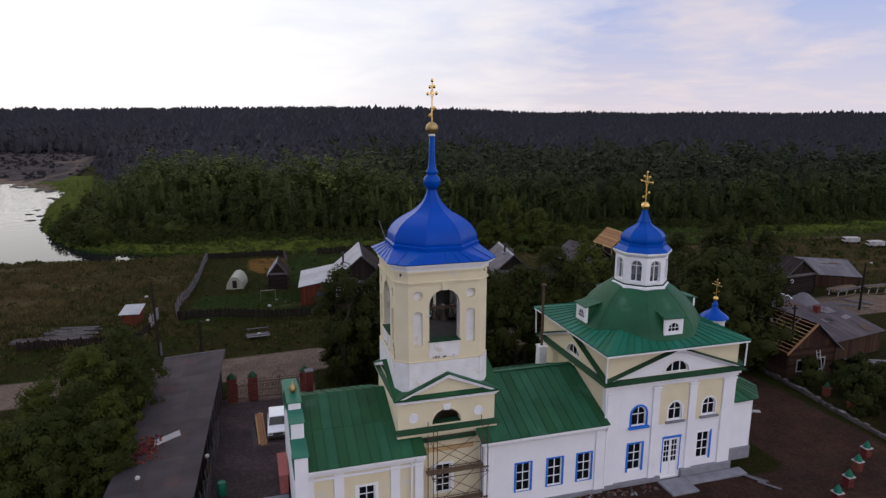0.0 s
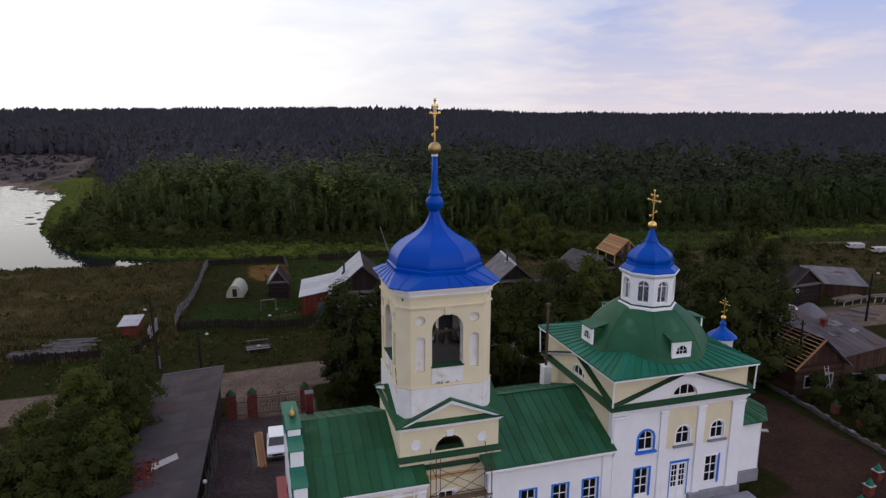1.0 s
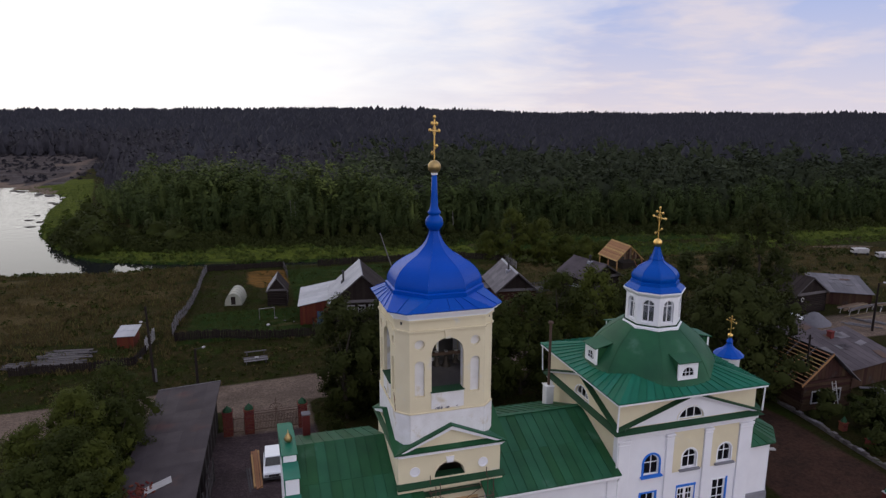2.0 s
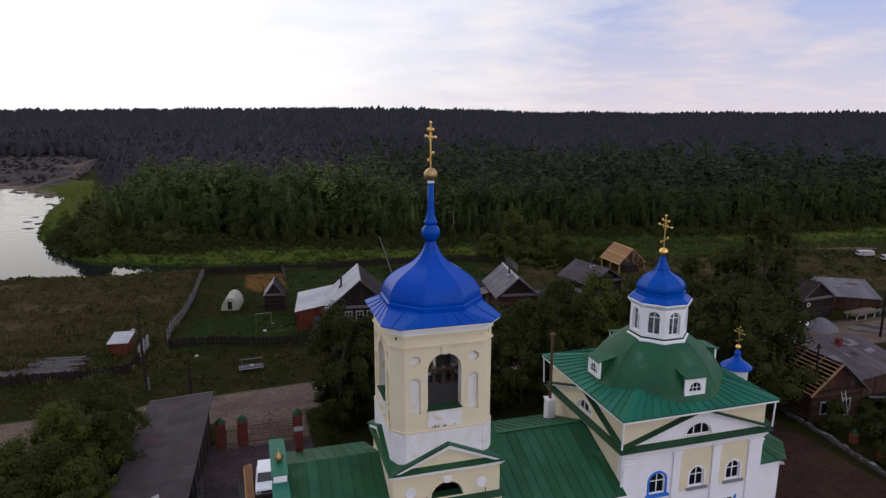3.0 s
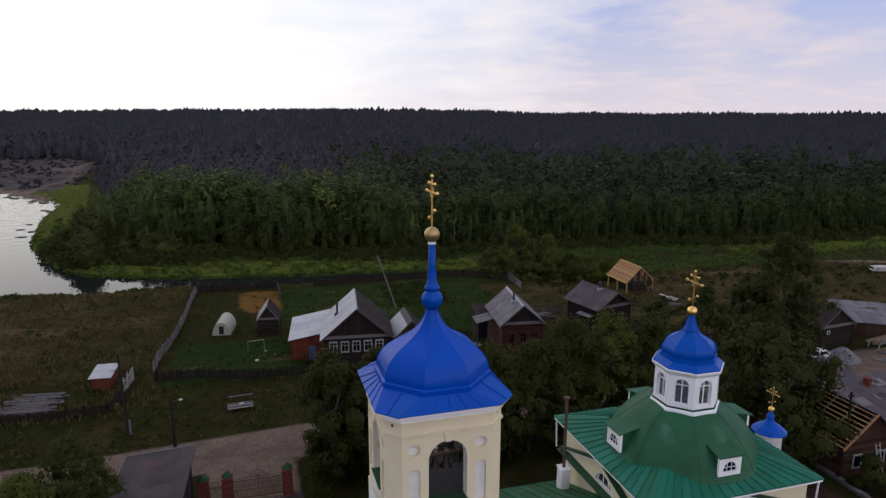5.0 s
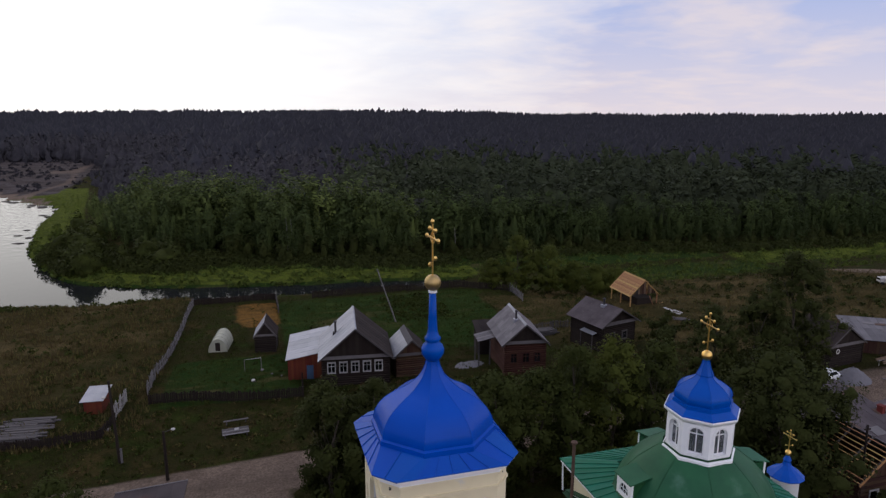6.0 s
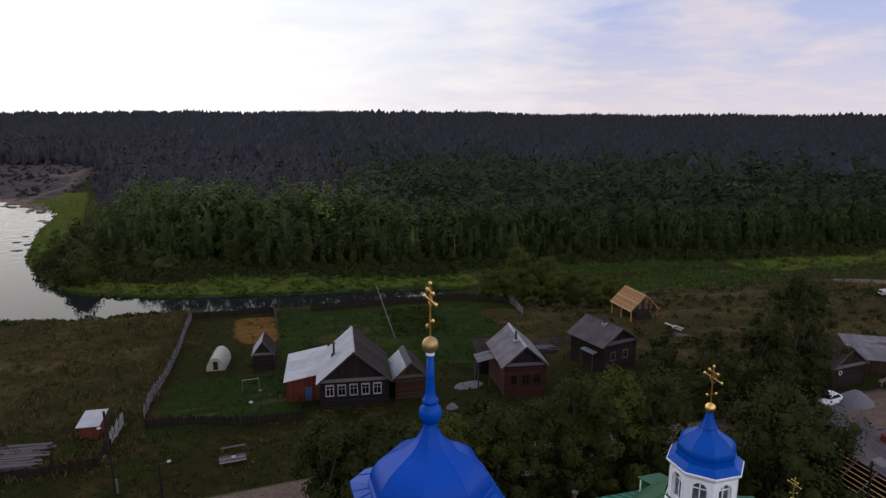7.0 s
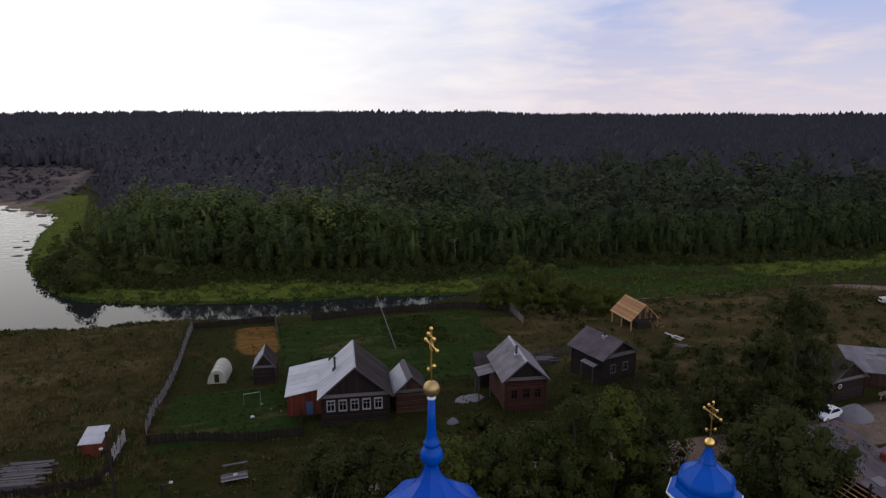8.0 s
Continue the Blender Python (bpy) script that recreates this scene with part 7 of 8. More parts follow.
gable_house((4.3, 109.6, gz(4.3, 109.6)), -6, 3.4, 4.4, 2.6, 4.9, "small dark garden hut with one pale roof slope", DARKLOG, ZINC, TARROOF, DARKLOG, name="hut", sheets=4, base=-0.8, group="village houses", cap_mat=TARROOF, cap_w=0.05, over=0.3)


def lean_to(at, turn, w, d, z_front, z_back, label, wall_mat, roof_mat, name="shed", door=None, over=0.3, sheets=6, end_door=False, loose=0, seed=1):
    """A shed with a single-pitch roof; boarded walls, board by board on the front."""
    h = thing(name, label, name, at, turn, "sheds")
    add = local_add(h)
    hw, hd = w / 2 - over, d / 2 - over
    zf = lambda y: z_front + (y + d / 2) / d * (z_back - z_front) - 0.1
    for pts, pl in (([(-hw, -0.8), (hw, -0.8), (hw, zf(-hd)), (-hw, zf(-hd))], facing((0, -hd, 0), (1, 0, 0))), ([(-hw, -0.8), (hw, -0.8), (hw, zf(hd)), (-hw, zf(hd))], facing((0, hd, 0), (-1, 0, 0))),
                    ([(-hd + 0.1, -0.8), (hd - 0.1, -0.8), (hd - 0.1, zf(hd - 0.1)), (-hd + 0.1, zf(-hd + 0.1))], facing((hw, 0, 0), (0, 1, 0))), ([(-hd + 0.1, -0.8), (hd - 0.1, -0.8), (hd - 0.1, zf(-hd + 0.1)), (-hd + 0.1, zf(hd - 0.1))], facing((-hw, 0, 0), (0, -1, 0)))):
        add("wall", M().prism(pts, pl, 0.1), wall_mat)
    n = int(2 * hw / 0.3)
    for i in range(n):
        x0 = -hw + i * 2 * hw / n
        add("board", M().box(x0 + 0.008, x0 + 2 * hw / n - 0.008, -hd - 0.025, -hd - 0.001, -0.7, zf(-hd) - 0.02), wall_mat)
    roof_plane((-w / 2, -d / 2, z_front), (w / 2, -d / 2, z_front), (w / 2, d / 2, z_back), (-w / 2, d / 2, z_back), sheets, roof_mat, None, 0.015, 0.06, add=add, lap=2)
    rl = random.Random(seed)
    for i in range(loose):
        u, v, a = rl.uniform(-w / 2 + 0.8, w / 2 - 0.8), rl.uniform(-d / 2 + 0.6, d / 2 - 0.6), rl.uniform(-0.3, 0.3)
        zz = lambda y: z_front + (y + d / 2) / d * (z_back - z_front) + 0.07
        hu, hv = rl.uniform(0.4, 0.9), rl.uniform(0.3, 0.7)
        cs = [(u + x * hu * math.cos(a) - y * hv * math.sin(a), v + x * hu * math.sin(a) + y * hv * math.cos(a)) for x, y in ((-1, -1), (1, -1), (1, 1), (-1, 1))]
        add("loose_sheet", M().slab(*[(x, y, zz(y)) for x, y in cs], 0.02), rl.choice((WEATHERED, WEATHERED, BROWNROOF, RUST, SLATE)))
    if end_door:
        n = int(2 * hd / 0.3)
        for i in range(n):
            y0 = -hd + 0.1 + i * (2 * hd - 0.2) / n
            add("board", M().box(hw + 0.001, hw + 0.026, y0 + 0.008, y0 + (2 * hd - 0.2) / n - 0.008, -0.7, zf(y0) - 0.05), wall_mat)
        dd = add("door", M().box(hw + 0.028, hw + 0.07, -0.1, 0.75, -0.3, 1.6, 0.01), FADEDBLUE, None, "faded blue plank door")
        part("handle", M().tube((hw + 0.1, 0.0, 0.7), (hw + 0.1, 0.0, 0.9), 0.02), IRON, dd)
    if door:
        dd = add("door", M().box(door - 0.4, door + 0.4, -hd - 0.07, -hd - 0.027, -0.3, min(1.75, zf(-hd) - 0.2), 0.01), FADEDBLUE, None, "faded blue plank door")
        part("handle", M().tube((door + 0.28, -hd - 0.1, 0.7), (door + 0.28, -hd - 0.1, 0.9), 0.02), IRON, dd)
    return h


lean_to((9.6, 97.4, 0.35), -97, 10.0, 5.5, 2.5, 3.55, "orange-red boarded annex with a zinc roof", ORANGE, ZINC, end_door=True)
lean_to((-15.2, 90.3, 0.5), -4, 2.5, 4.0, 1.55, 1.8, "small red shed with a pale zinc roof", ORANGE, ZINC, sheets=4)
lean_to((35.0, 96.6, gz(35, 96.6)), -8, 3.6, 3.4, 3.6, 4.4, "small dark shed behind the red house", DARKLOG, TARROOF, sheets=4)

# new roof on posts: bare rafters and boards
fh = thing("open_shelter", "new timber shelter with a freshly boarded roof", "shelter", (70.4, 113.6, gz(70.4, 113.6)), 0)
fe, fp_, fw, fd = 2.0, 4.7, 2.9, 3.5
for x in (-fw + 0.2, fw - 0.2):
    for y in (-fd + 0.3, 0, fd - 0.3):
        part("post", M().box(x - 0.09, x + 0.09, y - 0.09, y + 0.09, -0.3, fe + 0.1), PLANK, fh)
    part("plate", M().box(x - 0.1, x + 0.1, -fd + 0.1, fd - 0.1, fe, fe + 0.16), PLANK, fh)
for i in range(8):
    y = -fd + 0.1 + i * (2 * fd - 0.2) / 7
    for s in (-1, 1):
        part("rafter", M().beam((s * fw, y, fe), (0, y, fp_), 0.08, 0.16), PLANK, fh)
nb = 13
for i in range(nb):
    t0, t1 = i / nb, (i + 0.93) / nb
    q = lambda t: (-fw - 0.2 + (fw + 0.2) * t, fe - 0.1 + (fp_ - fe + 0.22) * t)
    a, b = q(t0), q(t1)
    part("roof_board", M().slab((a[0], fd, a[1]), (a[0], -fd, a[1]), (b[0], -fd, b[1]), (b[0], fd, b[1]), 0.03), PLANK, fh)
    if i % 2 == 0:
        part("roof_board", M().slab((-a[0], -fd, a[1]), (-a[0], fd, a[1]), (-b[0], fd, b[1]), (-b[0], -fd, b[1]), 0.03), PLANK, fh)
for i in range(12):
    u0 = -fw + 0.5 + i * (2 * fw - 1.0) / 12
    u1 = u0 + (2 * fw - 1.0) / 12 - 0.03
    rake_z = lambda u: fe + (fp_ - fe) * (1 - abs(u) / fw) - 0.1
    if i not in (2, 7):
        part("gable_board", M().prism([(u0, fe + 0.1), (u1, fe + 0.1), (u1, max(fe + 0.12, rake_z(u1))), (u0, max(fe + 0.12, rake_z(u0)))], facing((0, -fd + 0.35, 0), (1, 0, 0)), 0.03), BROWNLOG if i % 3 else RUSTWOOD, fh)
part("wall", M().box(-1.2, 2.0, -fd + 0.6, fd - 0.6, -0.3, 1.3, 0.05), DARKLOG, fh, "low log wall inside")
part("brace", M().beam((1.6, -fd - 0.5, 0.0), (0.9, -fd, 1.9), 0.08, 0.1), PLANK, fh)
part("brace", M().beam((2.6, -fd, 0.1), (4.2, -fd + 0.4, 0.2), 0.1, 0.1), PLANK, fh)

# house with stripped battens on its west slope, grey sheets on the east
rh = thing("half_roofed_house", "old log house with bare battens on one roof slope", "house", (51.7, 51.0, gz(52.6, 51.2)), 0, "village houses")
ra = local_add(rh)
rw, rd, re_, ra_ = 3.3, 3.9, 3.0, 5.8
for o, u, L in (((-rw + 0.5, -rd + 0.3, 0), (1, 0, 0), 2 * rw - 1.0), ((rw - 0.5, -rd + 0.3, 0), (0, 1, 0), 2 * rd - 0.6), ((rw - 0.5, rd - 0.3, 0), (-1, 0, 0), 2 * rw - 1), ((-rw + 0.5, rd - 0.3, 0), (0, -1, 0), 2 * rd - 0.6)):
    pl = facing(o, u)
    wob = ra("wall", M().prism(rect(0, L, -0.4, re_ + 0.25), pl, 0.2), BROWNLOG)
    for i in range(12):
        z = -0.35 + i * 0.3
        part("log", M().prism(rect(-0.15, L + 0.15, z + 0.03, z + 0.25), lambda uu, zz, d: pl(uu, zz, d - 0.06), 0.058), BROWNLOG, wob)
for i in range(14):
    x0, x1 = -rw + 0.5 + i * (2 * rw - 1) / 14, -rw + 0.5 + (i + 1) * (2 * rw - 1) / 14
    top = lambda x: ra_ - 0.25 - abs(x) * (ra_ - 0.2 - re_) / (rw - 0.2)
    ra("gable_board", M().prism([(x0 + 0.015, re_ + 0.2), (x1 - 0.015, re_ + 0.2), (x1 - 0.015, max(top(x1), re_ + 0.25)), (x0 + 0.015, max(top(x0), re_ + 0.25))], facing((0, -rd + 0.3, 0), (1, 0, 0)), 0.04), BROWNLOG)
for i in range(5):
    y = -rd + i * 2 * rd / 4
    ra("rafter", M().beam((-rw, y, re_), (0, y, ra_), 0.1, 0.14), GREYWOOD)
for i in range(10):
    t = 0.02 + i / 10.2
    x, z = -rw + rw * t, re_ + (ra_ - re_) * t + 0.09
    ra("batten", M().beam((x, -rd - 0.15, z), (x, rd + 0.1, z), 0.13, 0.045), PLANK)
ra("barge_board", M().beam((-rw - 0.05, -rd - 0.1, re_ - 0.02), (0, -rd - 0.1, ra_ - 0.02), 0.05, 0.2), PLANK)
roof_plane((rw + 0.2, -rd - 0.2, re_ - 0.2), (rw + 0.2, rd, re_ - 0.2), (0, rd, ra_), (0, -rd - 0.2, ra_), 8, SLATE, None, 0.03, 0.06, add=ra, lap=2)
for x in (-1.3, 1.2):
    w_ = ra("window", M().pierced(rect(x - 0.5, x + 0.5, 0.9, 2.2), [rect(x - 0.36, x + 0.36, 1.03, 2.05)], facing((0, -rd + 0.2, 0), (1, 0, 0)), 0.08), GREYPAINT, None, "window in a grimy white surround")
    part("pane", M().prism(rect(x - 0.37, x + 0.37, 1.02, 2.06), facing((0, -rd + 0.24, 0), (1, 0, 0)), 0.01), GLASS, w_)
lad = thing("ladder", "grey wooden ladder leaning on the house wall", "ladder", (52.4, 46.6, gz(52.4, 46.6)))
for x in (-0.22, 0.22):
    part("stile", M().beam((x, 0, 0), (x, 0.75, 2.7), 0.05, 0.07), PALE, lad)
for i in range(8):
    part("rung", M().tube((-0.22, 0.08 + i * 0.085, 0.3 + i * 0.31), (0.22, 0.08 + i * 0.085, 0.3 + i * 0.31), 0.02), PALE, lad)
outb = lean_to((60.6, 54.0, gz(60.6, 54)), 10, 11.0, 6.4, 2.4, 4.0, "long grey-roofed outbuilding beside the house", BROWNLOG, BROWNROOF, sheets=11, loose=9, seed=3)
part("chimney", M().box(0.62, 1.17, 1.7, 2.25, 3.2, 4.35, 0.02).box(0.57, 1.22, 1.65, 2.3, 4.35, 4.45, 0.02), BRICK, outb, "red brick chimney")
lean_to((61.0, 61.5, gz(61, 61)), 8, 9.0, 6.0, 2.4, 3.6, "patched grey shed roof behind the house", DARKLOG, BROWNROOF, sheets=9, loose=14, seed=4)
lean_to((53.2, 59.4, gz(53, 59)), 5, 4.6, 6.0, 3.2, 4.4, "old shed with a sagging grey roof", DARKLOG, BROWNROOF, sheets=5, loose=7, seed=5)
# farther farm
fh1 = gable_house((77.8, 78.1, gz(78, 79)), 6, 7.0, 6.5, 3.0, 5.5, "brown-roofed barn with a dark gable", DARKLOG, TARROOF, TARROOF, DARKLOG, name="barn", base=-1, group="village houses")
part("hoop", M().pierced(circle(-1.9, 2.4, 0.34, 16), [circle(-1.9, 2.4, 0.2, 16)], facing((0, -3.2, 0), (1, 0, 0)), 0.06), PALE, fh1, "white hoop hung on the wall")
lean_to((88.6, 80.2, gz(88, 80)), -32, 7.9, 8.2, 2.1, 3.1, "long red-brown log byre with a pale grey sheet roof", BROWNLOG, PALESLATE, name="byre", sheets=9, loose=4, seed=6)
gable_house((107.5, 70.5, gz(107.5, 70.5)), 20, 5.0, 6.0, 2.2, 4.0, "small grey-roofed farm hut", GREYWOOD, ZINC, SLATE, GREYWOOD, name="hut", base=-0.8, sheets=5, group="village houses")

# low stack of timber, woodpile, pallets
def stack(at, turn, nx_, nz_, L, wd, th, mat, label, name="timber_stack", jitter=0.1, seed=5, step=1.25):
    r = random.Random(seed)
    s = thing(name, label, "timber", at, turn)
    for k in range(nz_):
        for i in range(nx_):
            x = (i - (nx_ - 1) / 2) * wd * step + r.uniform(-jitter, jitter) * wd
            l0 = L * r.uniform(0.85, 1.05)
            y = r.uniform(-jitter, jitter) * 2
            m = M().beam((x, y - l0 / 2, th * (k + 0.5) + r.uniform(0, 0.02)), (x + r.uniform(-jitter, jitter) * wd, y + l0 / 2, th * (k + 0.5) + r.uniform(0, 0.03)), wd, th * 0.9)
            part("plank", m, mat, s)
    return s


stack((-0.02, 51.2, gz(0, 51) + 0.02), 2, 4, 2, 5.6, 0.14, 0.09, PLANK, "stack of fresh yellow planks beside the truck")
stack((-0.55, 49.9, gz(-0.5, 50) + 0.02), 4, 2, 1, 3.4, 0.13, 0.07, GREYWOOD, "grey planks lying in the yard", seed=8)
stack((-21.6, 85.4, gz(-21.6, 85.4) + 0.02), 84, 14, 3, 5.0, 0.3, 0.13, GREYWOOD, "heap of grey old boards on the grass", seed=9, jitter=0.5)
stack((-26.0, 84.0, gz(-26, 84) + 0.02), 70, 5, 2, 2.6, 0.3, 0.14, GREYWOOD, "small heap of grey boards", seed=10, jitter=0.6)
for x, y, t, n_, l in ((80, 68, 40, 4, 4), (82.5, 69.5, 25, 5, 3)):
    stack((x, y, gz(x, y) + 0.02), t, n_ - 1, 2, l * 0.8, 0.2, 0.1, WEATHERED, "loose stack of sawn boards by the road", seed=int(x), jitter=0.6)


def timber_rack(x, y, turn, L, boards, seed):
    """Sawn boards laid across low trestles, some fallen aside."""
    r = random.Random(seed)
    t = thing("timber_rack", "yellowed sawn boards laid loosely over low trestles", "timber", (x, y, gz(x, y)), turn, "timber by the byre")
    for u in (-L * 0.32, 0.0, L * 0.32):
        part("trestle", M().beam((u, -0.9, 0.78), (u, 0.9, 0.78), 0.14, 0.14), GREYWOOD, t)
        for v in (-0.7, 0.7):
            part("trestle_leg", M().beam((u - 0.2, v, -0.15), (u, v, 0.74), 0.09, 0.09), PALE, t)
    for i in range(boards):
        v, a, k = r.uniform(-0.95, 0.95), r.uniform(-0.3, 0.3), L * r.uniform(0.35, 0.55)
        z, c = 0.88 + 0.055 * (i % 4), r.uniform(-0.6, 0.6)
        part("plank", M().beam((c - k, v - a, z), (c + k, v + a, z + r.uniform(-0.01, 0.02)), 0.2, 0.045), OLDPLANK if i % 3 else WEATHERED, t)
    for a in (0.5, -0.35):
        part("plank", M().beam((-L * 0.55, -1.3 + a, 0.02), (L * 0.3, -1.9 + a * 2, 0.06), 0.2, 0.05), OLDPLANK, t)


timber_rack(84.6, 73.4, 8, 6.0, 13, 41)
timber_rack(90.2, 73.0, -6, 4.6, 8, 42)
stack((61.2, 48.9, gz(61.2, 48.9) + 0.02), 64, 6, 2, 2.4, 0.24, 0.1, WEATHERED, "heap of pale old boards beside the outbuilding", seed=43, jitter=0.7)
stack((73.2, 105.5, gz(73.2, 105.5) + 0.02), 15, 3, 1, 2.2, 0.4, 0.14, PALE, "pale slabs lying on the rough field", seed=30, jitter=0.5)
stack((71.0, 101.0, gz(71, 101) + 0.02), 50, 3, 1, 2.4, 0.36, 0.14, GREYWOOD, "grey slabs lying on the rough field", seed=31, jitter=0.5)
stack((33.4, 33.2, gz(33.4, 33.2) + 0.02), 35, 3, 1, 1.7, 0.18, 0.06, WEATHERED, "loose boards by the church steps", seed=32, jitter=0.5)
stack((40.8, 42.3, gz(40.8, 42.3) + 0.02), 70, 1, 1, 1.0, 0.35, 0.12, PALE, "pale slab lying on bare earth", seed=33)
stack((47.0, 102.2, gz(47, 102.2) + 0.02), 80, 6, 4, 3.0, 0.24, 0.2, GREYWOOD, "old woodpile behind the houses", name="woodpile", seed=35, jitter=0.5)
stack((42.6, 100.6, gz(42.6, 100.6) + 0.02), 70, 5, 4, 2.4, 0.24, 0.2, DARKLOG, "dark woodpile behind the red house", name="woodpile", seed=36, jitter=0.5)
pal = thing("garden_table", "grey plank table set low on the grass", "table", (0.3, 78.3, gz(0.3, 78.3)), 4)
for i in range(6):
    part("slat", M().box(-1.35, 1.35, -0.75 + i * 0.25, -0.55 + i * 0.25, 0.42, 0.47, 0.008), GREYWOOD if i % 3 else WEATHERED, pal)
for x in (-1.1, 1.1):
    for y in (-0.6, 0.5):
        part("leg", M().box(x - 0.05, x + 0.05, y - 0.05, y + 0.05, -0.1, 0.42), GREYWOOD, pal)
part("lump", M().box(-0.1, 0.35, -0.2, 0.3, 0.47, 0.62, 0.05), GREYPAINT, pal, "folded cloth")
ben = thing("bench", "plain grey plank bench on the grass", "bench", (0.3, 81.0, gz(0.3, 81.0)), 4)
part("seat", M().box(-1.3, 1.3, -0.16, 0.16, 0.42, 0.48, 0.01), GREYWOOD, ben)
for x in (-1.0, 1.0):
    part("leg", M().box(x - 0.06, x + 0.06, -0.12, 0.12, -0.1, 0.42), GREYWOOD, ben)

# polytunnel
gh = thing("greenhouse", "small arched greenhouse covered with pale film", "greenhouse", (-2.4, 111.6, gz(-2.4, 111.6)), -8)
gp = [(1.35 * math.cos(k * math.pi / 12), 2.1 * math.sin(k * math.pi / 12)) for k in range(13)]
sk = M().add([(a * f, y, b * f) for f in (1.0, 0.985) for y in (-2.6, 2.6) for a, b in gp],
             [(i, i + 1, 14 + i, 13 + i) for i in range(12)] + [(26 + i, 39 + i, 40 + i, 27 + i) for i in range(12)] + [(i + 1, i, 26 + i, 27 + i) for i in range(12)] + [(13 + i, 14 + i, 40 + i, 39 + i) for i in range(12)] + [(0, 13, 39, 26), (12, 38, 51, 25)])
part("cover", sk, FILM, gh)
for y in (-2.6, -1.3, 0.0, 1.3, 2.6):
    m = M().sweep([(a * 1.01, y, b * 1.01) for a, b in gp], 0.025, 5)
    part("hoop", m, FILM, gh)
for y in (-2.58, 2.58):
    e = part("end_wall", M().pierced([(1.33, 0.02)] + [(a * 0.98, b * 0.98) for a, b in gp[1:-1]] + [(-1.33, 0.02)], [rect(-0.35, 0.35, 0.25, 1.55)], lambda u, z, d, y=y: Vector((u, y + d, z)), 0.03), FILM, gh)
# dark sheet just inside the opening, in place of the dim interior
part("doorway", M().box(-0.36, 0.36, -2.5, -2.47, 0.2, 1.56), DARKLOG, gh, "dark greenhouse doorway")


def fence(pts, h, mat, label, gap=0.06, wd=0.14, seed=1, lean=0.06, rails=True, post_every=2.5, uneven=0.12, group="fences"):
    """A paling fence along a line of the plan: posts, rails and each pale by itself."""
    r = random.Random(seed)
    x0, y0 = pts[0]
    f = thing("fence", label, "fence", (x0, y0, gz(x0, y0)), group=group)
    o = Vector((x0, y0, gz(x0, y0)))
    for (ax, ay), (bx_, by_) in zip(pts, pts[1:]):
        L = math.dist((ax, ay), (bx_, by_))
        d = Vector((bx_ - ax, by_ - ay, 0)) / L
        n = max(1, int(L / (wd + gap)))
        at = lambda s: Vector((ax, ay, 0)) + d * s
        for i in range(n):
            p = at((i + 0.5) * L / n)
            p.z = gz(p.x, p.y)
            hh = h * (1 + r.uniform(-uneven, uneven))
            tip = Vector((r.uniform(-lean, lean), r.uniform(-lean, lean), hh))
            part("pale", M().beam(p - o + Vector((0, 0, 0.05)), p - o + tip, wd * r.uniform(0.85, 1.05), 0.03, d.cross(Vector((0, 0, 1)))), mat, f)
        k = max(1, int(L / post_every))
        for i in range(k + 1):
            p = at(i * L / k) - d.cross(Vector((0, 0, 1))) * -0.08
            p.z = gz(p.x, p.y)
            part("post", M().box(p.x - o.x - 0.06, p.x - o.x + 0.06, p.y - o.y - 0.06, p.y - o.y + 0.06, p.z - o.z - 0.2, p.z - o.z + h * 1.02), mat, f)
            if rails and i < k:
                q = at((i + 1) * L / k) - d.cross(Vector((0, 0, 1))) * -0.05
                q.z = gz(q.x, q.y)
                for z in (0.3, 0.8):
                    part("rail", M().beam(p - o + Vector((0, 0, h * z)), q - o + Vector((0, 0, h * z)), 0.04, 0.09), mat, f)
    return f


fence([(-10.3, 93.0), (-10.2, 102), (-9.2, 113), (-8.9, 126), (-8.6, 141)], 1.5, WEATHERED, "silver-grey leaning paling fence beside the garden", seed=2, wd=0.2, gap=0.05, lean=0.16)
fence([(-9.6, 89.6), (-0.6, 87.0), (7.9, 86.6)], 1.25, DARKLOG, "dark garden fence along the lane", seed=3, wd=0.18, gap=0.02)
fence([(-8.5, 141.6), (6.9, 141.8)], 1.3, DARKLOG, "dark board fence at the foot of the garden", seed=4, wd=0.3, gap=0.01, lean=0.02)
fence([(6.9, 141.8), (7.0, 130)], 1.3, GREYWOOD, "grey garden fence by the straw patch", seed=14, wd=0.2, gap=0.12)
fence([(14, 141), (32, 141.5), (46, 140), (55.5, 137.5)], 1.5, DARKLOG, "dark fence at the foot of the gardens", seed=5, wd=0.24, gap=0.05)
fence([(55.5, 137.5), (53.6, 126)], 1.6, WEATHERED, "pale uneven palings beside the gardens", seed=6, wd=0.3, gap=0.35, lean=0.12, uneven=0.3)
fence([(-26, 81.6), (-17.7, 80.8), (-13.2, 81.4), (-12.6, 85.5)], 1.1, DARKLOG, "low dark fence round the board heap", seed=7, wd=0.2, gap=0.02)
fence([(-12.7, 86.0), (-12.4, 91.5)], 1.7, GREYPAINT, "white leaning boards beside the red shed", seed=8, wd=0.24, gap=0.12, lean=0.22)
fence([(42, 104), (50, 105.5), (60, 103.5)], 1.3, GREYWOOD, "broken grey fence behind the houses", seed=9, wd=0.2, gap=0.2, lean=0.15)
fence([(-3.75, 38.2), (-3.2, 50.5)], 1.9, GREYWOOD, "leaning grey boards along the barn", seed=10, wd=0.18, gap=0.12, lean=0.2)
fence([(7.9, 86.6), (8.2, 92.0)], 1.2, DARKLOG, "dark fence beside the annex", seed=11, wd=0.16, gap=0.06)


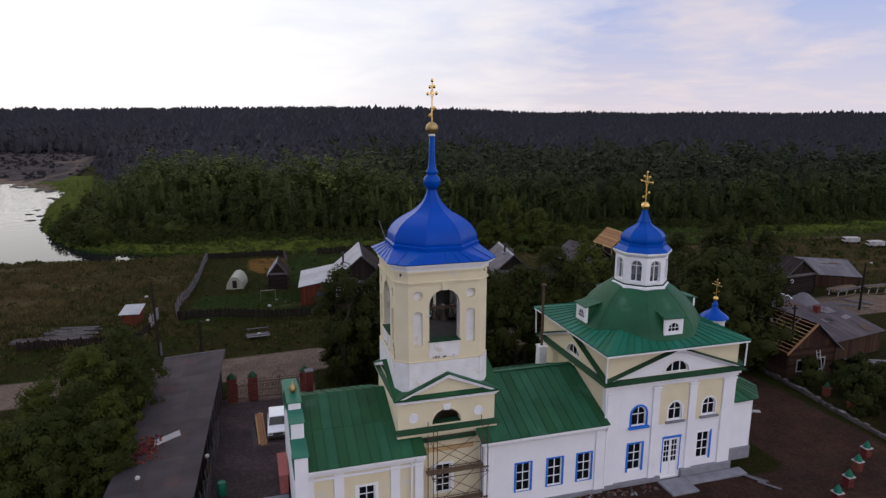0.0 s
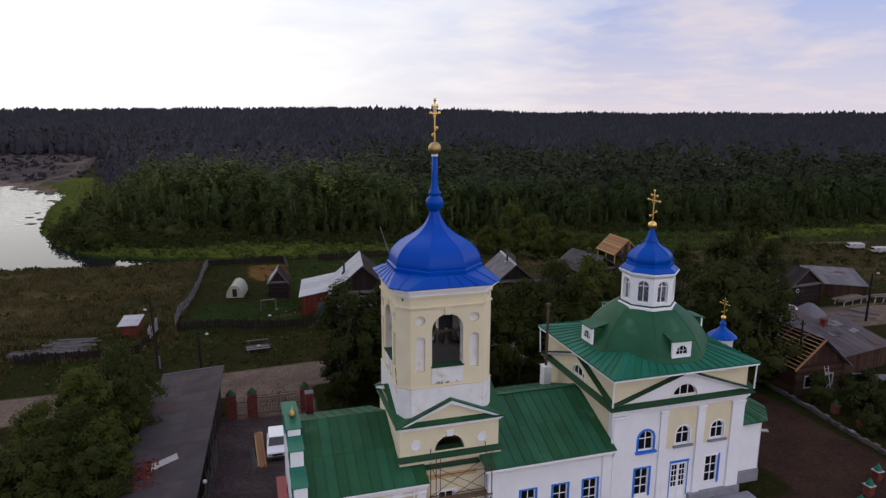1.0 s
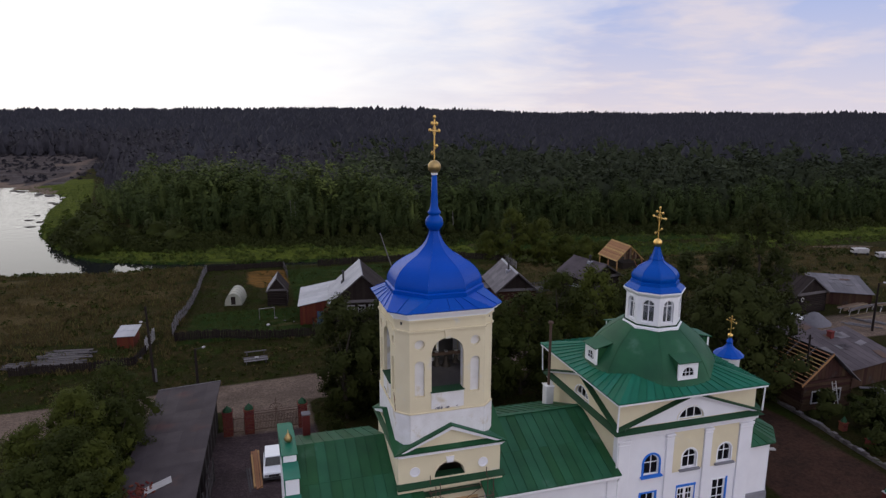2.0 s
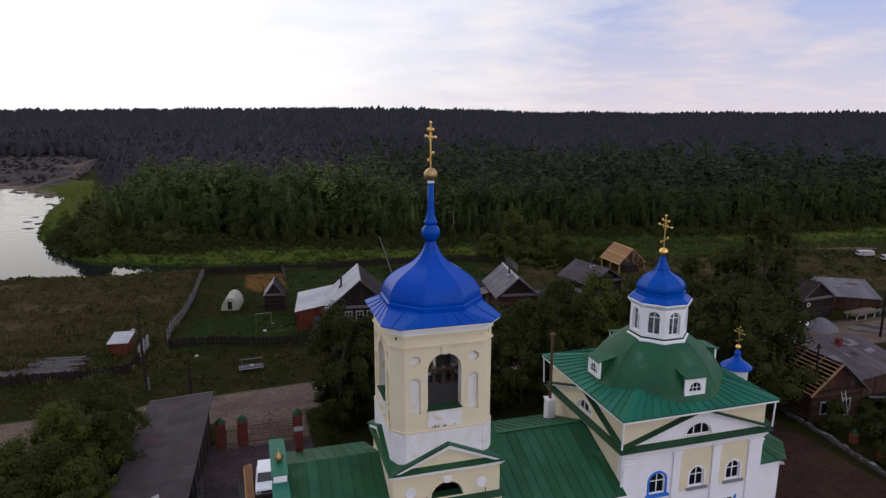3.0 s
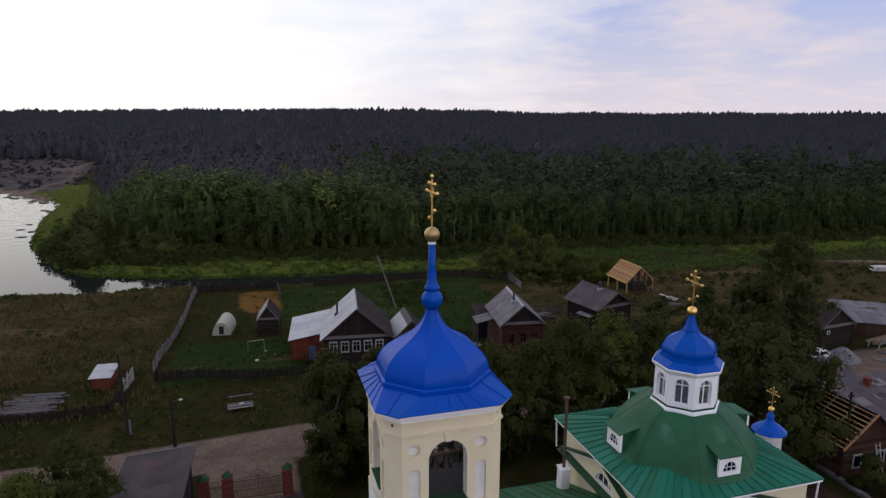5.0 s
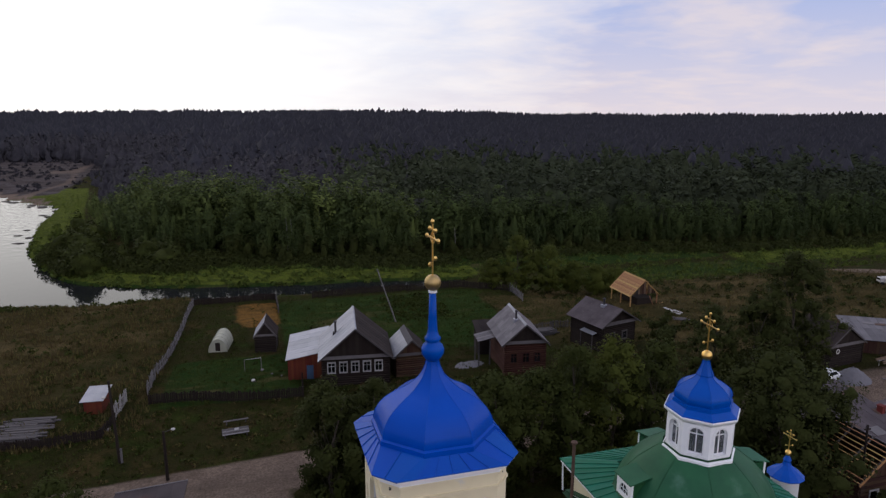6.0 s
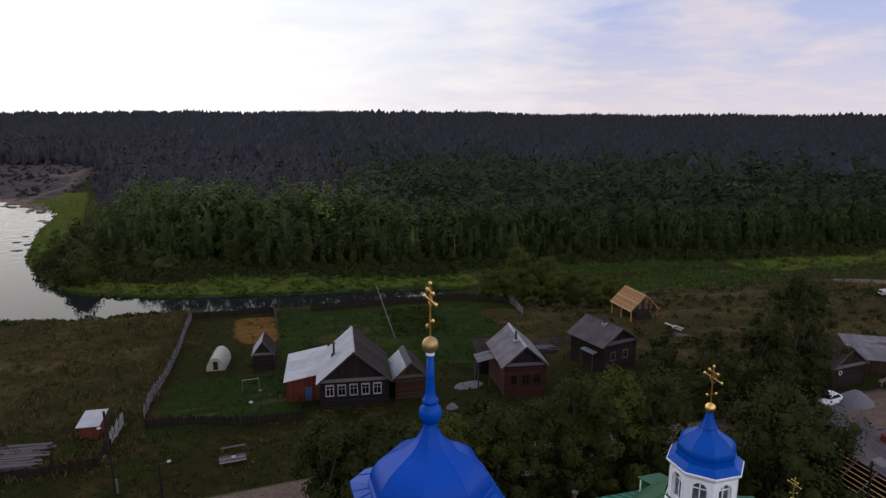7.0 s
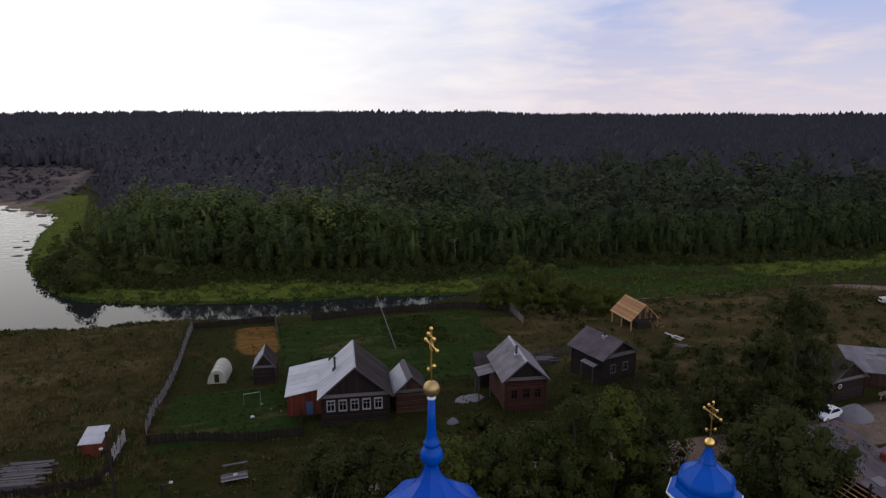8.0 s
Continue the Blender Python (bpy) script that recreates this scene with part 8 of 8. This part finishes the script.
def lamp_pole(at, h, label, head, lean=(0.0, 0.0), stub=False):
    p = thing("utility_pole", label, "pole", (*at, gz(*at)))
    part("pole", M().tube((0, 0, -0.2), (lean[0], lean[1], h), 0.16, 0.11, 10), DARKLOG, p)
    if stub:
        part("footing", M().tube((0.2, -0.05, -0.2), (0.2, -0.05, 1.5), 0.12, 0.11, 8), WEATHERED, p, "pale concrete footing post")
    hx, hz = head
    part("arm", M().tube((lean[0] * hz / h, lean[1] * hz / h, hz), (lean[0] * hz / h + hx, 0, hz + 0.18), 0.03, n=6), IRON, p)
    part("lamp", M().ball((lean[0] * hz / h + hx * 1.2, 0, hz + 0.2), 0.2, 10, 6, 0.55), PALE, p, "pale street lamp head", True)
    return p


lamp_pole((-10.4, 75.6), 8.5, "dark wooden pole with a street lamp", (-0.5, 6.7), (-0.25, 0.1), True)
lamp_pole((-5.6, 70.9), 4.9, "dark wooden pole with a lamp arm", (0.7, 4.8))
lamp_pole((79.4, 66.0), 6.6, "dark wooden pole by the farm road", (0.8, 6.4))
near_wall = thing("utility_pole", "thin dark wooden pole near the churchyard wall", "pole", (49.7, 47.9, gz(49.7, 47.9)))
part("pole", M().tube((0, 0, -0.2), (0.32, 0.5, 7.2), 0.11, 0.08, 10), DARKLOG, near_wall)
part("insulator", M().tube((0.14, 0.46, 6.9), (0.14, 0.46, 7.2), 0.05, 0.04, 8), IRON, near_wall)
part("crossbar", M().box(0.0, 0.62, 0.42, 0.52, 6.8, 6.9), DARKLOG, near_wall)
well = thing("leaning_pole", "long bare pole leaning over the garden", "pole", (26.1, 117.0, gz(26.1, 117)))
part("pole", M().tube((0, 0, -0.3), (-3.2, 0.0, 9.6), 0.13, 0.08, 8), WEATHERED, well)

# gate with brick pillars
def brick_pillar(at, h, w, label, cap=True, cap_mat=GREENTRIM, name="gate_pillar", group="brick pillars"):
    p = thing(name, label, "pillar", at, group=group)
    part("core", M().box(-w / 2 + 0.012, w / 2 - 0.012, -w / 2 + 0.012, w / 2 - 0.012, -0.3, h - 0.02), MORTAR, p)
    ch, n = 0.088, int(h / 0.088)
    for i in range(n):
        z = i * ch
        for s in (0, 1):
            a = w / 2
            c = w / 6 * (1 if (i + s) % 2 else -1)
            for t in (-1, 1):
                if s == 0:
                    part("brick", brick_mesh(round(a - c - 0.012, 3), 0.03), BRICK, p, at=((c + a) / 2, t * (a - 0.012), z + ch / 2))
                    part("brick", brick_mesh(round(a + c - 0.012, 3), 0.03), BRICK, p, at=((c - a) / 2, t * (a - 0.012), z + ch / 2))
    for s, t in ((1, 0), (-1, 0)):
        part("side_bricks", M().box(min(s * (w / 2 - 0.01), s * (w / 2)), max(s * (w / 2 - 0.01), s * w / 2), -w / 2 + 0.01, w / 2 - 0.01, 0, h - 0.03), BRICK, p)
    if cap:
        part("cap", M().box(-w / 2 - 0.06, w / 2 + 0.06, -w / 2 - 0.06, w / 2 + 0.06, h - 0.02, h + 0.06, 0.015), BRICK if cap_mat is GREENTRIM else PALE, p)
        part("dome", M().lathe([(w * 0.54, h + 0.06), (w * 0.5, h + 0.18), (w * 0.34, h + 0.34), (w * 0.14, h + 0.48), (0.03, h + 0.58)], 8, math.pi / 8), cap_mat, p, "green sheet-metal pillar cap")
    return p


BRICKS = {}


def brick_mesh(L, d):
    if L not in BRICKS:
        BRICKS[L] = mesh_of("brick", M().box(-L / 2, L / 2, -d / 2, d / 2, -0.037, 0.037))
        BRICKS[L].materials.append(BRICK)
    return BRICKS[L]


GY_ = 60.2
g0 = gz(0, GY_)
for x in (-2.35, -0.5, 4.25):
    brick_pillar((x, GY_, gz(x, GY_)), 2.25, 0.82, "red brick gate pillar with a green domed cap")
gate = thing("gate", "rust-brown wrought-iron double gate with a scrolled top", "gate", (1.88, GY_, g0))
for s in (-1, 1):
    lf = part("gate_leaf", M().box(min(s * 0.03, s * 2.0), max(s * 0.03, s * 2.0), -0.03, 0.03, 0.15, 0.22).box(min(s * 0.03, s * 2.0), max(s * 0.03, s * 2.0), -0.03, 0.03, 1.7, 1.77).box(min(s * 0.03, s * 2.0), max(s * 0.03, s * 2.0), -0.025, 0.025, 0.85, 0.9)
              .box(min(s * 0.03, s * 0.1), max(s * 0.03, s * 0.1), -0.03, 0.03, 0.1, 2.0).box(min(s * 1.93, s * 2.0), max(s * 1.93, s * 2.0), -0.03, 0.03, 0.1, 1.9), RUST, gate)
    for i in range(13):
        x = s * (0.2 + i * 0.135)
        part("bar", M().tube((x, 0, 0.2), (x, 0, 1.72), 0.026, n=5), RUST, lf)
    for i in range(4):
        cx2 = s * (0.4 + i * 0.42)
        part("scroll", M().sweep([(cx2 + 0.17 * math.cos(q * math.tau / 14), 0, 1.3 + 0.17 * math.sin(q * math.tau / 14)) for q in range(14)], 0.02, 5, True), RUST, lf)
arc = M().sweep([(0.62 * math.cos(q * math.pi / 14), 0, 1.95 + 0.62 * math.sin(q * math.pi / 14)) for q in range(15)], 0.03, 6)
over = part("overthrow", arc, RUST, gate, "round scrolled top with a small cross")
for q in range(1, 7):
    a0 = q * math.pi / 7
    part("ray", M().tube((0, 0, 2.0), (0.6 * math.cos(a0), 0, 1.95 + 0.6 * math.sin(a0)), 0.018, n=5), RUST, over)
part("cross", M().box(-0.025, 0.025, -0.02, 0.02, 2.5, 3.1).box(-0.14, -0.025, -0.018, 0.018, 2.83, 2.87).box(0.025, 0.14, -0.018, 0.018, 2.83, 2.87), RUST, over)
part("top_rail", M().tube((-2.05, 0, 1.95), (2.05, 0, 1.95), 0.03, n=6), RUST, over)
wic = thing("wicket_gate", "rust-brown wrought-iron wicket gate", "gate", (-1.42, GY_, g0))
part("wicket_frame", M().box(-0.5, 0.5, -0.03, 0.03, 0.15, 0.21).box(-0.5, 0.5, -0.03, 0.03, 1.4, 1.46).box(-0.5, -0.44, -0.03, 0.03, 0.1, 1.7).box(0.44, 0.5, -0.03, 0.03, 0.1, 1.7), RUST, wic)
for i in range(7):
    part("bar", M().tube((-0.36 + i * 0.12, 0, 0.2), (-0.36 + i * 0.12, 0, 1.42), 0.015, n=5), RUST, wic)
m = M().sweep([(0.24 * math.cos(q * math.tau / 14), 0, 1.72 + 0.24 * math.sin(q * math.tau / 14)) for q in range(14)], 0.022, 5, True)
part("scroll", m, RUST, wic)

# long barn beside the yard
bn = thing("long_barn", "long brown barn with a flat patched roof", "barn", (-6.18, 50.0, 2.0), -2.8)
ba = local_add(bn)
for pts, pl in (([(-2.3, -1.2), (2.3, -1.2), (2.3, 3.42), (-2.3, 3.08)], facing((0, -12.0, 0), (1, 0, 0))), ([(-2.3, -1.2), (2.3, -1.2), (2.3, 3.08), (-2.3, 3.42)], facing((0, 11.8, 0), (-1, 0, 0))), (rect(-11.9, 11.7, -1.2, 3.4), facing((2.3, 0, 0), (0, 1, 0))), (rect(-11.7, 11.9, -1.2, 3.06), facing((-2.3, 0, 0), (0, -1, 0)))):
    ba("wall", M().prism(pts, pl, 0.2), DARKLOG)
for i in range(60):
    y = -11.9 + i * 23.6 / 60
    ba("board", M().box(2.302, 2.34, y + 0.015, y + 23.6 / 60 - 0.015, -0.6, 3.3), GREYWOOD if i % 5 == 0 else DARKLOG)
roof_plane((2.75, -12.4, 3.6), (2.75, 12.3, 3.6), (-2.6, 12.3, 3.2), (-2.6, -12.4, 3.2), 14, BARNROOF, None, 0.0, 0.08, add=ba, lap=5)
ba("verge", M().beam((-2.6, 12.33, 3.2), (2.75, 12.33, 3.6), 0.06, 0.14), WEATHERED, None, "pale board along the roof end")
part("patch", M().slab((-0.6, -5.2, 3.42), (0.95, -4.1, 3.53), (0.75, -3.3, 3.52), (-0.75, -4.3, 3.41), 0.03), PALE, bn, "pale loose sheet lying on the roof")
deb = thing("brick_rubble", "heap of broken red bricks on the barn roof", "rubble", (-7.6, 45.3, 5.29))
r_ = random.Random(3)
for i in range(90):
    x, y = r_.gauss(0.15, 0.5), r_.gauss(-0.35, 0.9)
    rot = Matrix.Translation((x, y, 0.06 + r_.random() * 0.1)) @ Euler((r_.random(), r_.random(), r_.random() * 6)).to_matrix().to_4x4()
    m = M().box(-0.13, 0.13, -0.06, 0.06, -0.04, 0.04)
    m.v = [tuple(rot @ Vector(v)) for v in m.v]
    part("brick", m, BRICK, deb)
for x, y, z, h in ((-7.3, 39.5, 5.3, 0.9), (-3.55, 42.6, 2.6, 2.75)):
    v = thing("vent_pipe", "thin vent pipe with a pale cap", "pipe", (x, y, z))
    part("pipe", M().tube((0, 0, -0.3), (0, 0, h), 0.05, n=8), RUST, v)
    part("cap", M().lathe([(0.14, h - 0.05), (0.14, h + 0.08), (0.04, h + 0.16)], 10), PALE, v)
tub = thing("barrel", "green plastic barrel standing by the barn", "barrel", (-2.75, 42.2, gz(-2.7, 42.2)))
part("drum", M().lathe([(0.26, 0), (0.3, 0.08), (0.3, 0.3), (0.31, 0.32), (0.3, 0.34), (0.3, 0.6), (0.31, 0.62), (0.3, 0.64), (0.3, 0.85), (0.26, 0.92)], 18), TEAL, tub, "", True)
part("rim", M().lathe([(0.27, 0.9), (0.29, 0.93), (0.27, 0.96), (0.24, 0.93)], 18), TEAL, tub)

# white off-road car in the yard
car = thing("parked_car", "white off-road car parked in the church yard", "car", (1.3, 50.6, gz(1.1, 50.4)), 178)
prof = [(-2.1, 0.45), (2.05, 0.45), (2.1, 0.85), (2.0, 0.98), (0.95, 1.1), (-2.1, 1.1)]
part("body", M().prism(prof, lambda u, z, d: Vector((-0.87 + d, u, z)), 1.74), CARPAINT, car)
cab = part("cab", M().add([(-0.83, -2.08, 1.08), (0.83, -2.08, 1.08), (0.83, 1.0, 1.08), (-0.83, 1.0, 1.08), (-0.72, -1.95, 1.85), (0.72, -1.95, 1.85), (0.72, 0.42, 1.85), (-0.72, 0.42, 1.85)],
                          [(0, 1, 5, 4), (1, 2, 6, 5), (2, 3, 7, 6), (3, 0, 4, 7), (4, 5, 6, 7), (3, 2, 1, 0)]), CARPAINT, car)
part("windscreen", M().add([(-0.74, 0.955, 1.15), (0.74, 0.955, 1.15), (0.66, 0.475, 1.8), (-0.66, 0.475, 1.8)], [(0, 1, 2, 3)]), GLASS, cab)
part("rear_window", M().add([(-0.72, -2.075, 1.2), (0.72, -2.075, 1.2), (0.66, -1.975, 1.74), (-0.66, -1.975, 1.74)], [(0, 1, 2, 3)]), GLASS, cab)
for s in (-1, 1):
    part("side_window", M().add([(s * 0.828, -1.85, 1.18), (s * 0.828, -0.3, 1.18), (s * 0.745, -0.3, 1.76), (s * 0.745, -1.8, 1.76)], [(0, 1, 2, 3)]), GLASS, cab)
    part("side_window", M().add([(s * 0.828, -0.22, 1.18), (s * 0.828, 0.78, 1.18), (s * 0.745, 0.35, 1.76), (s * 0.745, -0.22, 1.76)], [(0, 1, 2, 3)]), GLASS, cab)
    for y in (-1.3, 1.35):
        wh = part("wheel", M().tube((s * 0.66, y, 0.36), (s * 0.9, y, 0.36), 0.36, n=20), RUBBER, car)
        part("rim", M().tube((s * 0.88, y, 0.36), (s * 0.915, y, 0.36), 0.2, n=14), ZINC, wh)
    part("headlight", M().box(min(s * 0.5, s * 0.75), max(s * 0.5, s * 0.75), 2.07, 2.12, 0.68, 0.86, 0.01), ZINC, car)
part("grille", M().box(-0.45, 0.45, 2.08, 2.11, 0.62, 0.86, 0.01), IRON, car)
part("bumper", M().box(-0.9, 0.9, 2.06, 2.2, 0.36, 0.58, 0.02), IRON, car)
car.scale = (0.9, 0.74, 0.82)
single("pink_wall_stub", M().box(1.0, 1.55, 41.2, 44.2, gz(1, 42) - 0.2, gz(1, 42) + 1.3, 0.03).box(0.95, 1.6, 41.15, 44.25, gz(1, 42) + 1.3, gz(1, 42) + 1.38, 0.02), PINK, "low pink-painted brick wall by the porch", "wall")
single("paving_slab", M().box(-1.2, 1.5, 39.0, 41.0, 2.5, 2.68, 0.03), STONE, "grey concrete slab before the porch", "slab")

# churchyard wall with brick posts
for i, (x, y) in enumerate([(49.6, 43.4), (49.05, 40.3), (43.3, 33.9), (41.0, 32.6), (38.6, 31.2), (36.2, 29.9)]):
    brick_pillar((x, y, gz(x, y)), 0.75, 0.5, "red brick fence post with a green tent cap", cap_mat=TEAL if i > 1 else GREENTRIM, name="fence_post", group="fence posts of the churchyard")
cw = thing("churchyard_wall", "low worn stone wall round the churchyard", "wall", (47, 42, gz(47, 42)))
line = [(48.6, 50.2), (48.3, 47.5), (48.05, 44.6), (47.7, 41.5), (47.45, 38.6), (47.4, 36.2), (47.2, 33.6)]
r_ = random.Random(12)
for (ax, ay), (bx_, by_) in zip(line, line[1:]):
    L = math.dist((ax, ay), (bx_, by_))
    n = int(L / 0.42)
    for i in range(n):
        t0, t1 = i / n, (i + 0.95) / n
        p, q = Vector((ax, ay, 0)).lerp(Vector((bx_, by_, 0)), t0), Vector((ax, ay, 0)).lerp(Vector((bx_, by_, 0)), t1)
        z = gz(p.x, p.y) - gz(47, 42)
        hh = 0.42 + r_.uniform(-0.14, 0.05)
        o = Vector((47, 42, 0))
        part("stone", M().beam(p - o + Vector((0, 0, z + hh / 2 - 0.05)), q - o + Vector((0, 0, z + hh / 2 - 0.05)), 0.32 + r_.uniform(-0.04, 0.04), hh), OLDSTONE, cw)
        if r_.random() < 0.25:
            part("coping", M().beam(p - o + Vector((0, 0, z + hh - 0.02)), q - o + Vector((0, 0, z + hh - 0.02)), 0.4, 0.07), WEATHERED, cw)

# gravel heap, vans far off, odds and ends
def heap(at, r0, h, mat, label, name, seed):
    rr = np.random.default_rng(seed)
    n, k = 28, 9
    m = M()
    rings = []
    for i in range(k):
        t = i / (k - 1)
        rings.append([(r0 * (1 - t) * (1 + rr.normal(0, 0.05)) * math.cos(a), r0 * 0.8 * (1 - t) * (1 + rr.normal(0, 0.05)) * math.sin(a), h * (1 - (1 - t) ** 1.5) - 0.1 + rr.normal(0, 0.03)) for a in [j * math.tau / n for j in range(n)]])
    m.add([p for ring_ in rings for p in ring_], [(i * n + j, i * n + (j + 1) % n, (i + 1) * n + (j + 1) % n, (i + 1) * n + j) for i in range(k - 1) for j in range(n)])
    return single(name, m, mat, label, "heap", (*at, gz(*at)), smooth=True)


heap((74.6, 70.9), 2.6, 1.8, GRAVEL, "grey gravel heap beside the farm road", "gravel_mound", 4)
heap((31.0, 90.5), 2.6, 0.22, GRAVEL, "flat grey heap between the houses", "gravel_mound", 6)
heap((26.2, 84.6), 0.9, 0.8, GRAVEL, "small pale heap before the shed", "gravel_mound", 7)
sal = thing("parked_car", "white saloon car parked beside the gravel heap", "car", (71.3, 71.6, gz(71.3, 71.6)), 100)
part("body", M().prism([(-2.05, 0.3), (2.05, 0.3), (2.1, 0.62), (1.95, 0.82), (0.95, 0.9), (-1.3, 0.92), (-2.05, 0.86), (-2.1, 0.6)], lambda u, z, d: Vector((-0.8 + d, u, z)), 1.6), CARPAINT, sal)
sc_ = part("cabin", M().add([(-0.72, -1.5, 0.9), (0.72, -1.5, 0.9), (0.72, 0.95, 0.9), (-0.72, 0.95, 0.9), (-0.58, -0.95, 1.4), (0.58, -0.95, 1.4), (0.58, 0.25, 1.4), (-0.58, 0.25, 1.4)],
                             [(0, 1, 5, 4), (1, 2, 6, 5), (2, 3, 7, 6), (3, 0, 4, 7), (4, 5, 6, 7), (3, 2, 1, 0)]), CARPAINT, sal)
part("windscreen", M().add([(-0.64, 0.885, 0.97), (0.64, 0.885, 0.97), (0.55, 0.345, 1.36), (-0.55, 0.345, 1.36)], [(0, 1, 2, 3)]), GLASS, sc_)
part("rear_window", M().add([(0.64, -1.43, 0.97), (-0.64, -1.43, 0.97), (-0.55, -1.005, 1.36), (0.55, -1.005, 1.36)], [(0, 1, 2, 3)]), GLASS, sc_)
for s_ in (-1, 1):
    part("side_window", M().add([(s_ * 0.713, -1.25, 0.96), (s_ * 0.713, 0.72, 0.96), (s_ * 0.605, 0.2, 1.36), (s_ * 0.605, -0.88, 1.36)], [(0, 1, 2, 3)]), GLASS, sc_)
    for y in (-1.25, 1.3):
        wh = part("wheel", M().tube((s_ * 0.62, y, 0.29), (s_ * 0.82, y, 0.29), 0.29, n=18), RUBBER, sal)
        part("rim", M().tube((s_ * 0.8, y, 0.29), (s_ * 0.835, y, 0.29), 0.17, n=12), ZINC, wh)
    part("headlight", M().box(min(s_ * 0.5, s_ * 0.75), max(s_ * 0.5, s_ * 0.75), 2.05, 2.1, 0.55, 0.7, 0.01), ZINC, sal)
part("bumper", M().box(-0.8, 0.8, 2.06, 2.16, 0.32, 0.48, 0.02), IRON, sal)
for x, y in ((131.2, 113.1), (130.4, 106.4)):
    v = thing("box_van", "white box van parked far off in a field", "van", (x, y, gz(x, y)), 70, "far vans")
    part("box", M().box(-0.85, 0.85, -1.4, 1.0, 0.5, 1.55, 0.06), PALE, v)
    part("cab", M().box(-0.8, 0.8, 1.02, 1.9, 0.5, 1.5, 0.15), PALE, v)
    part("windscreen", M().box(-0.68, 0.68, 1.88, 1.92, 1.0, 1.4), GLASS, v)
    for s in (-1, 1):
        for yy in (-1.05, 1.4):
            part("wheel", M().tube((s * 0.7, yy, 0.33), (s * 0.9, yy, 0.33), 0.33, n=14), RUBBER, v)
pole_rack = thing("drying_frame", "white garden frame standing on the lawn", "frame", (1.1, 99.9, gz(1.1, 99.9)))
for x in (0, 2.2):
    part("post", M().tube((x, 0, -0.1), (x, 0, 1.7), 0.04, n=8), WEATHERED, pole_rack)
part("rail", M().tube((0, 0, 1.65), (2.2, 0.2, 1.65), 0.03, n=6), PALE, pole_rack)
for x, y, s in ((3.4, 98.8, 0.26), (2.2, 94.2, 0.3), (5.8, 95.0, 0.16), (6.9, 94.6, 0.18), (4.6, 96.4, 0.16), (-12.8, 83.2, 0.28)):
    m = M()
    rr = np.random.default_rng(int(abs(x) * 10 + 50))
    n_, k_ = 10, 5
    m.add([(s * math.sin(math.pi * (i + 0.5) / k_) * math.cos(j * math.tau / n_) * (1 + rr.normal(0, 0.12)), s * math.sin(math.pi * (i + 0.5) / k_) * math.sin(j * math.tau / n_) * (1 + rr.normal(0, 0.12)), s * 0.6 - s * 0.6 * math.cos(math.pi * (i + 0.5) / k_)) for i in range(k_) for j in range(n_)],
          [(i * n_ + j, i * n_ + (j + 1) % n_, (i + 1) * n_ + (j + 1) % n_, (i + 1) * n_ + j) for i in range(k_ - 1) for j in range(n_)] + [tuple(range(n_))[::-1], tuple(range((k_ - 1) * n_, k_ * n_))])
    single("white_sack", m, WEATHERED if s < 0.3 else PALE, "small white filled sack on the lawn", "sack", (x, y, gz(x, y)), group="sacks on the lawn")

# rubble along the foot of the church wall
rb = thing("rubble_strip", "broken stones and plaster along the church wall", "rubble", (23.4, 34.6, gz(23.4, 34.6)))
r_ = random.Random(91)
for i in range(60):
    x, y, q = r_.uniform(-3.6, 2.4), r_.uniform(-0.2, 0.6), r_.uniform(0.03, 0.13)
    rot = Matrix.Translation((x, y, q * 0.4)) @ Euler((r_.random() * 3, r_.random() * 3, r_.random() * 6)).to_matrix().to_4x4()
    m = M().box(-q, q, -q * 0.7, q * 0.7, -q * 0.5, q * 0.5, q * 0.15)
    m.v = [tuple(rot @ Vector(v)) for v in m.v]
    part("stone", m, r_.choice((STONE, RUSTWOOD, BRICK, OLDSTONE, OLDSTONE, RUSTWOOD)), rb)
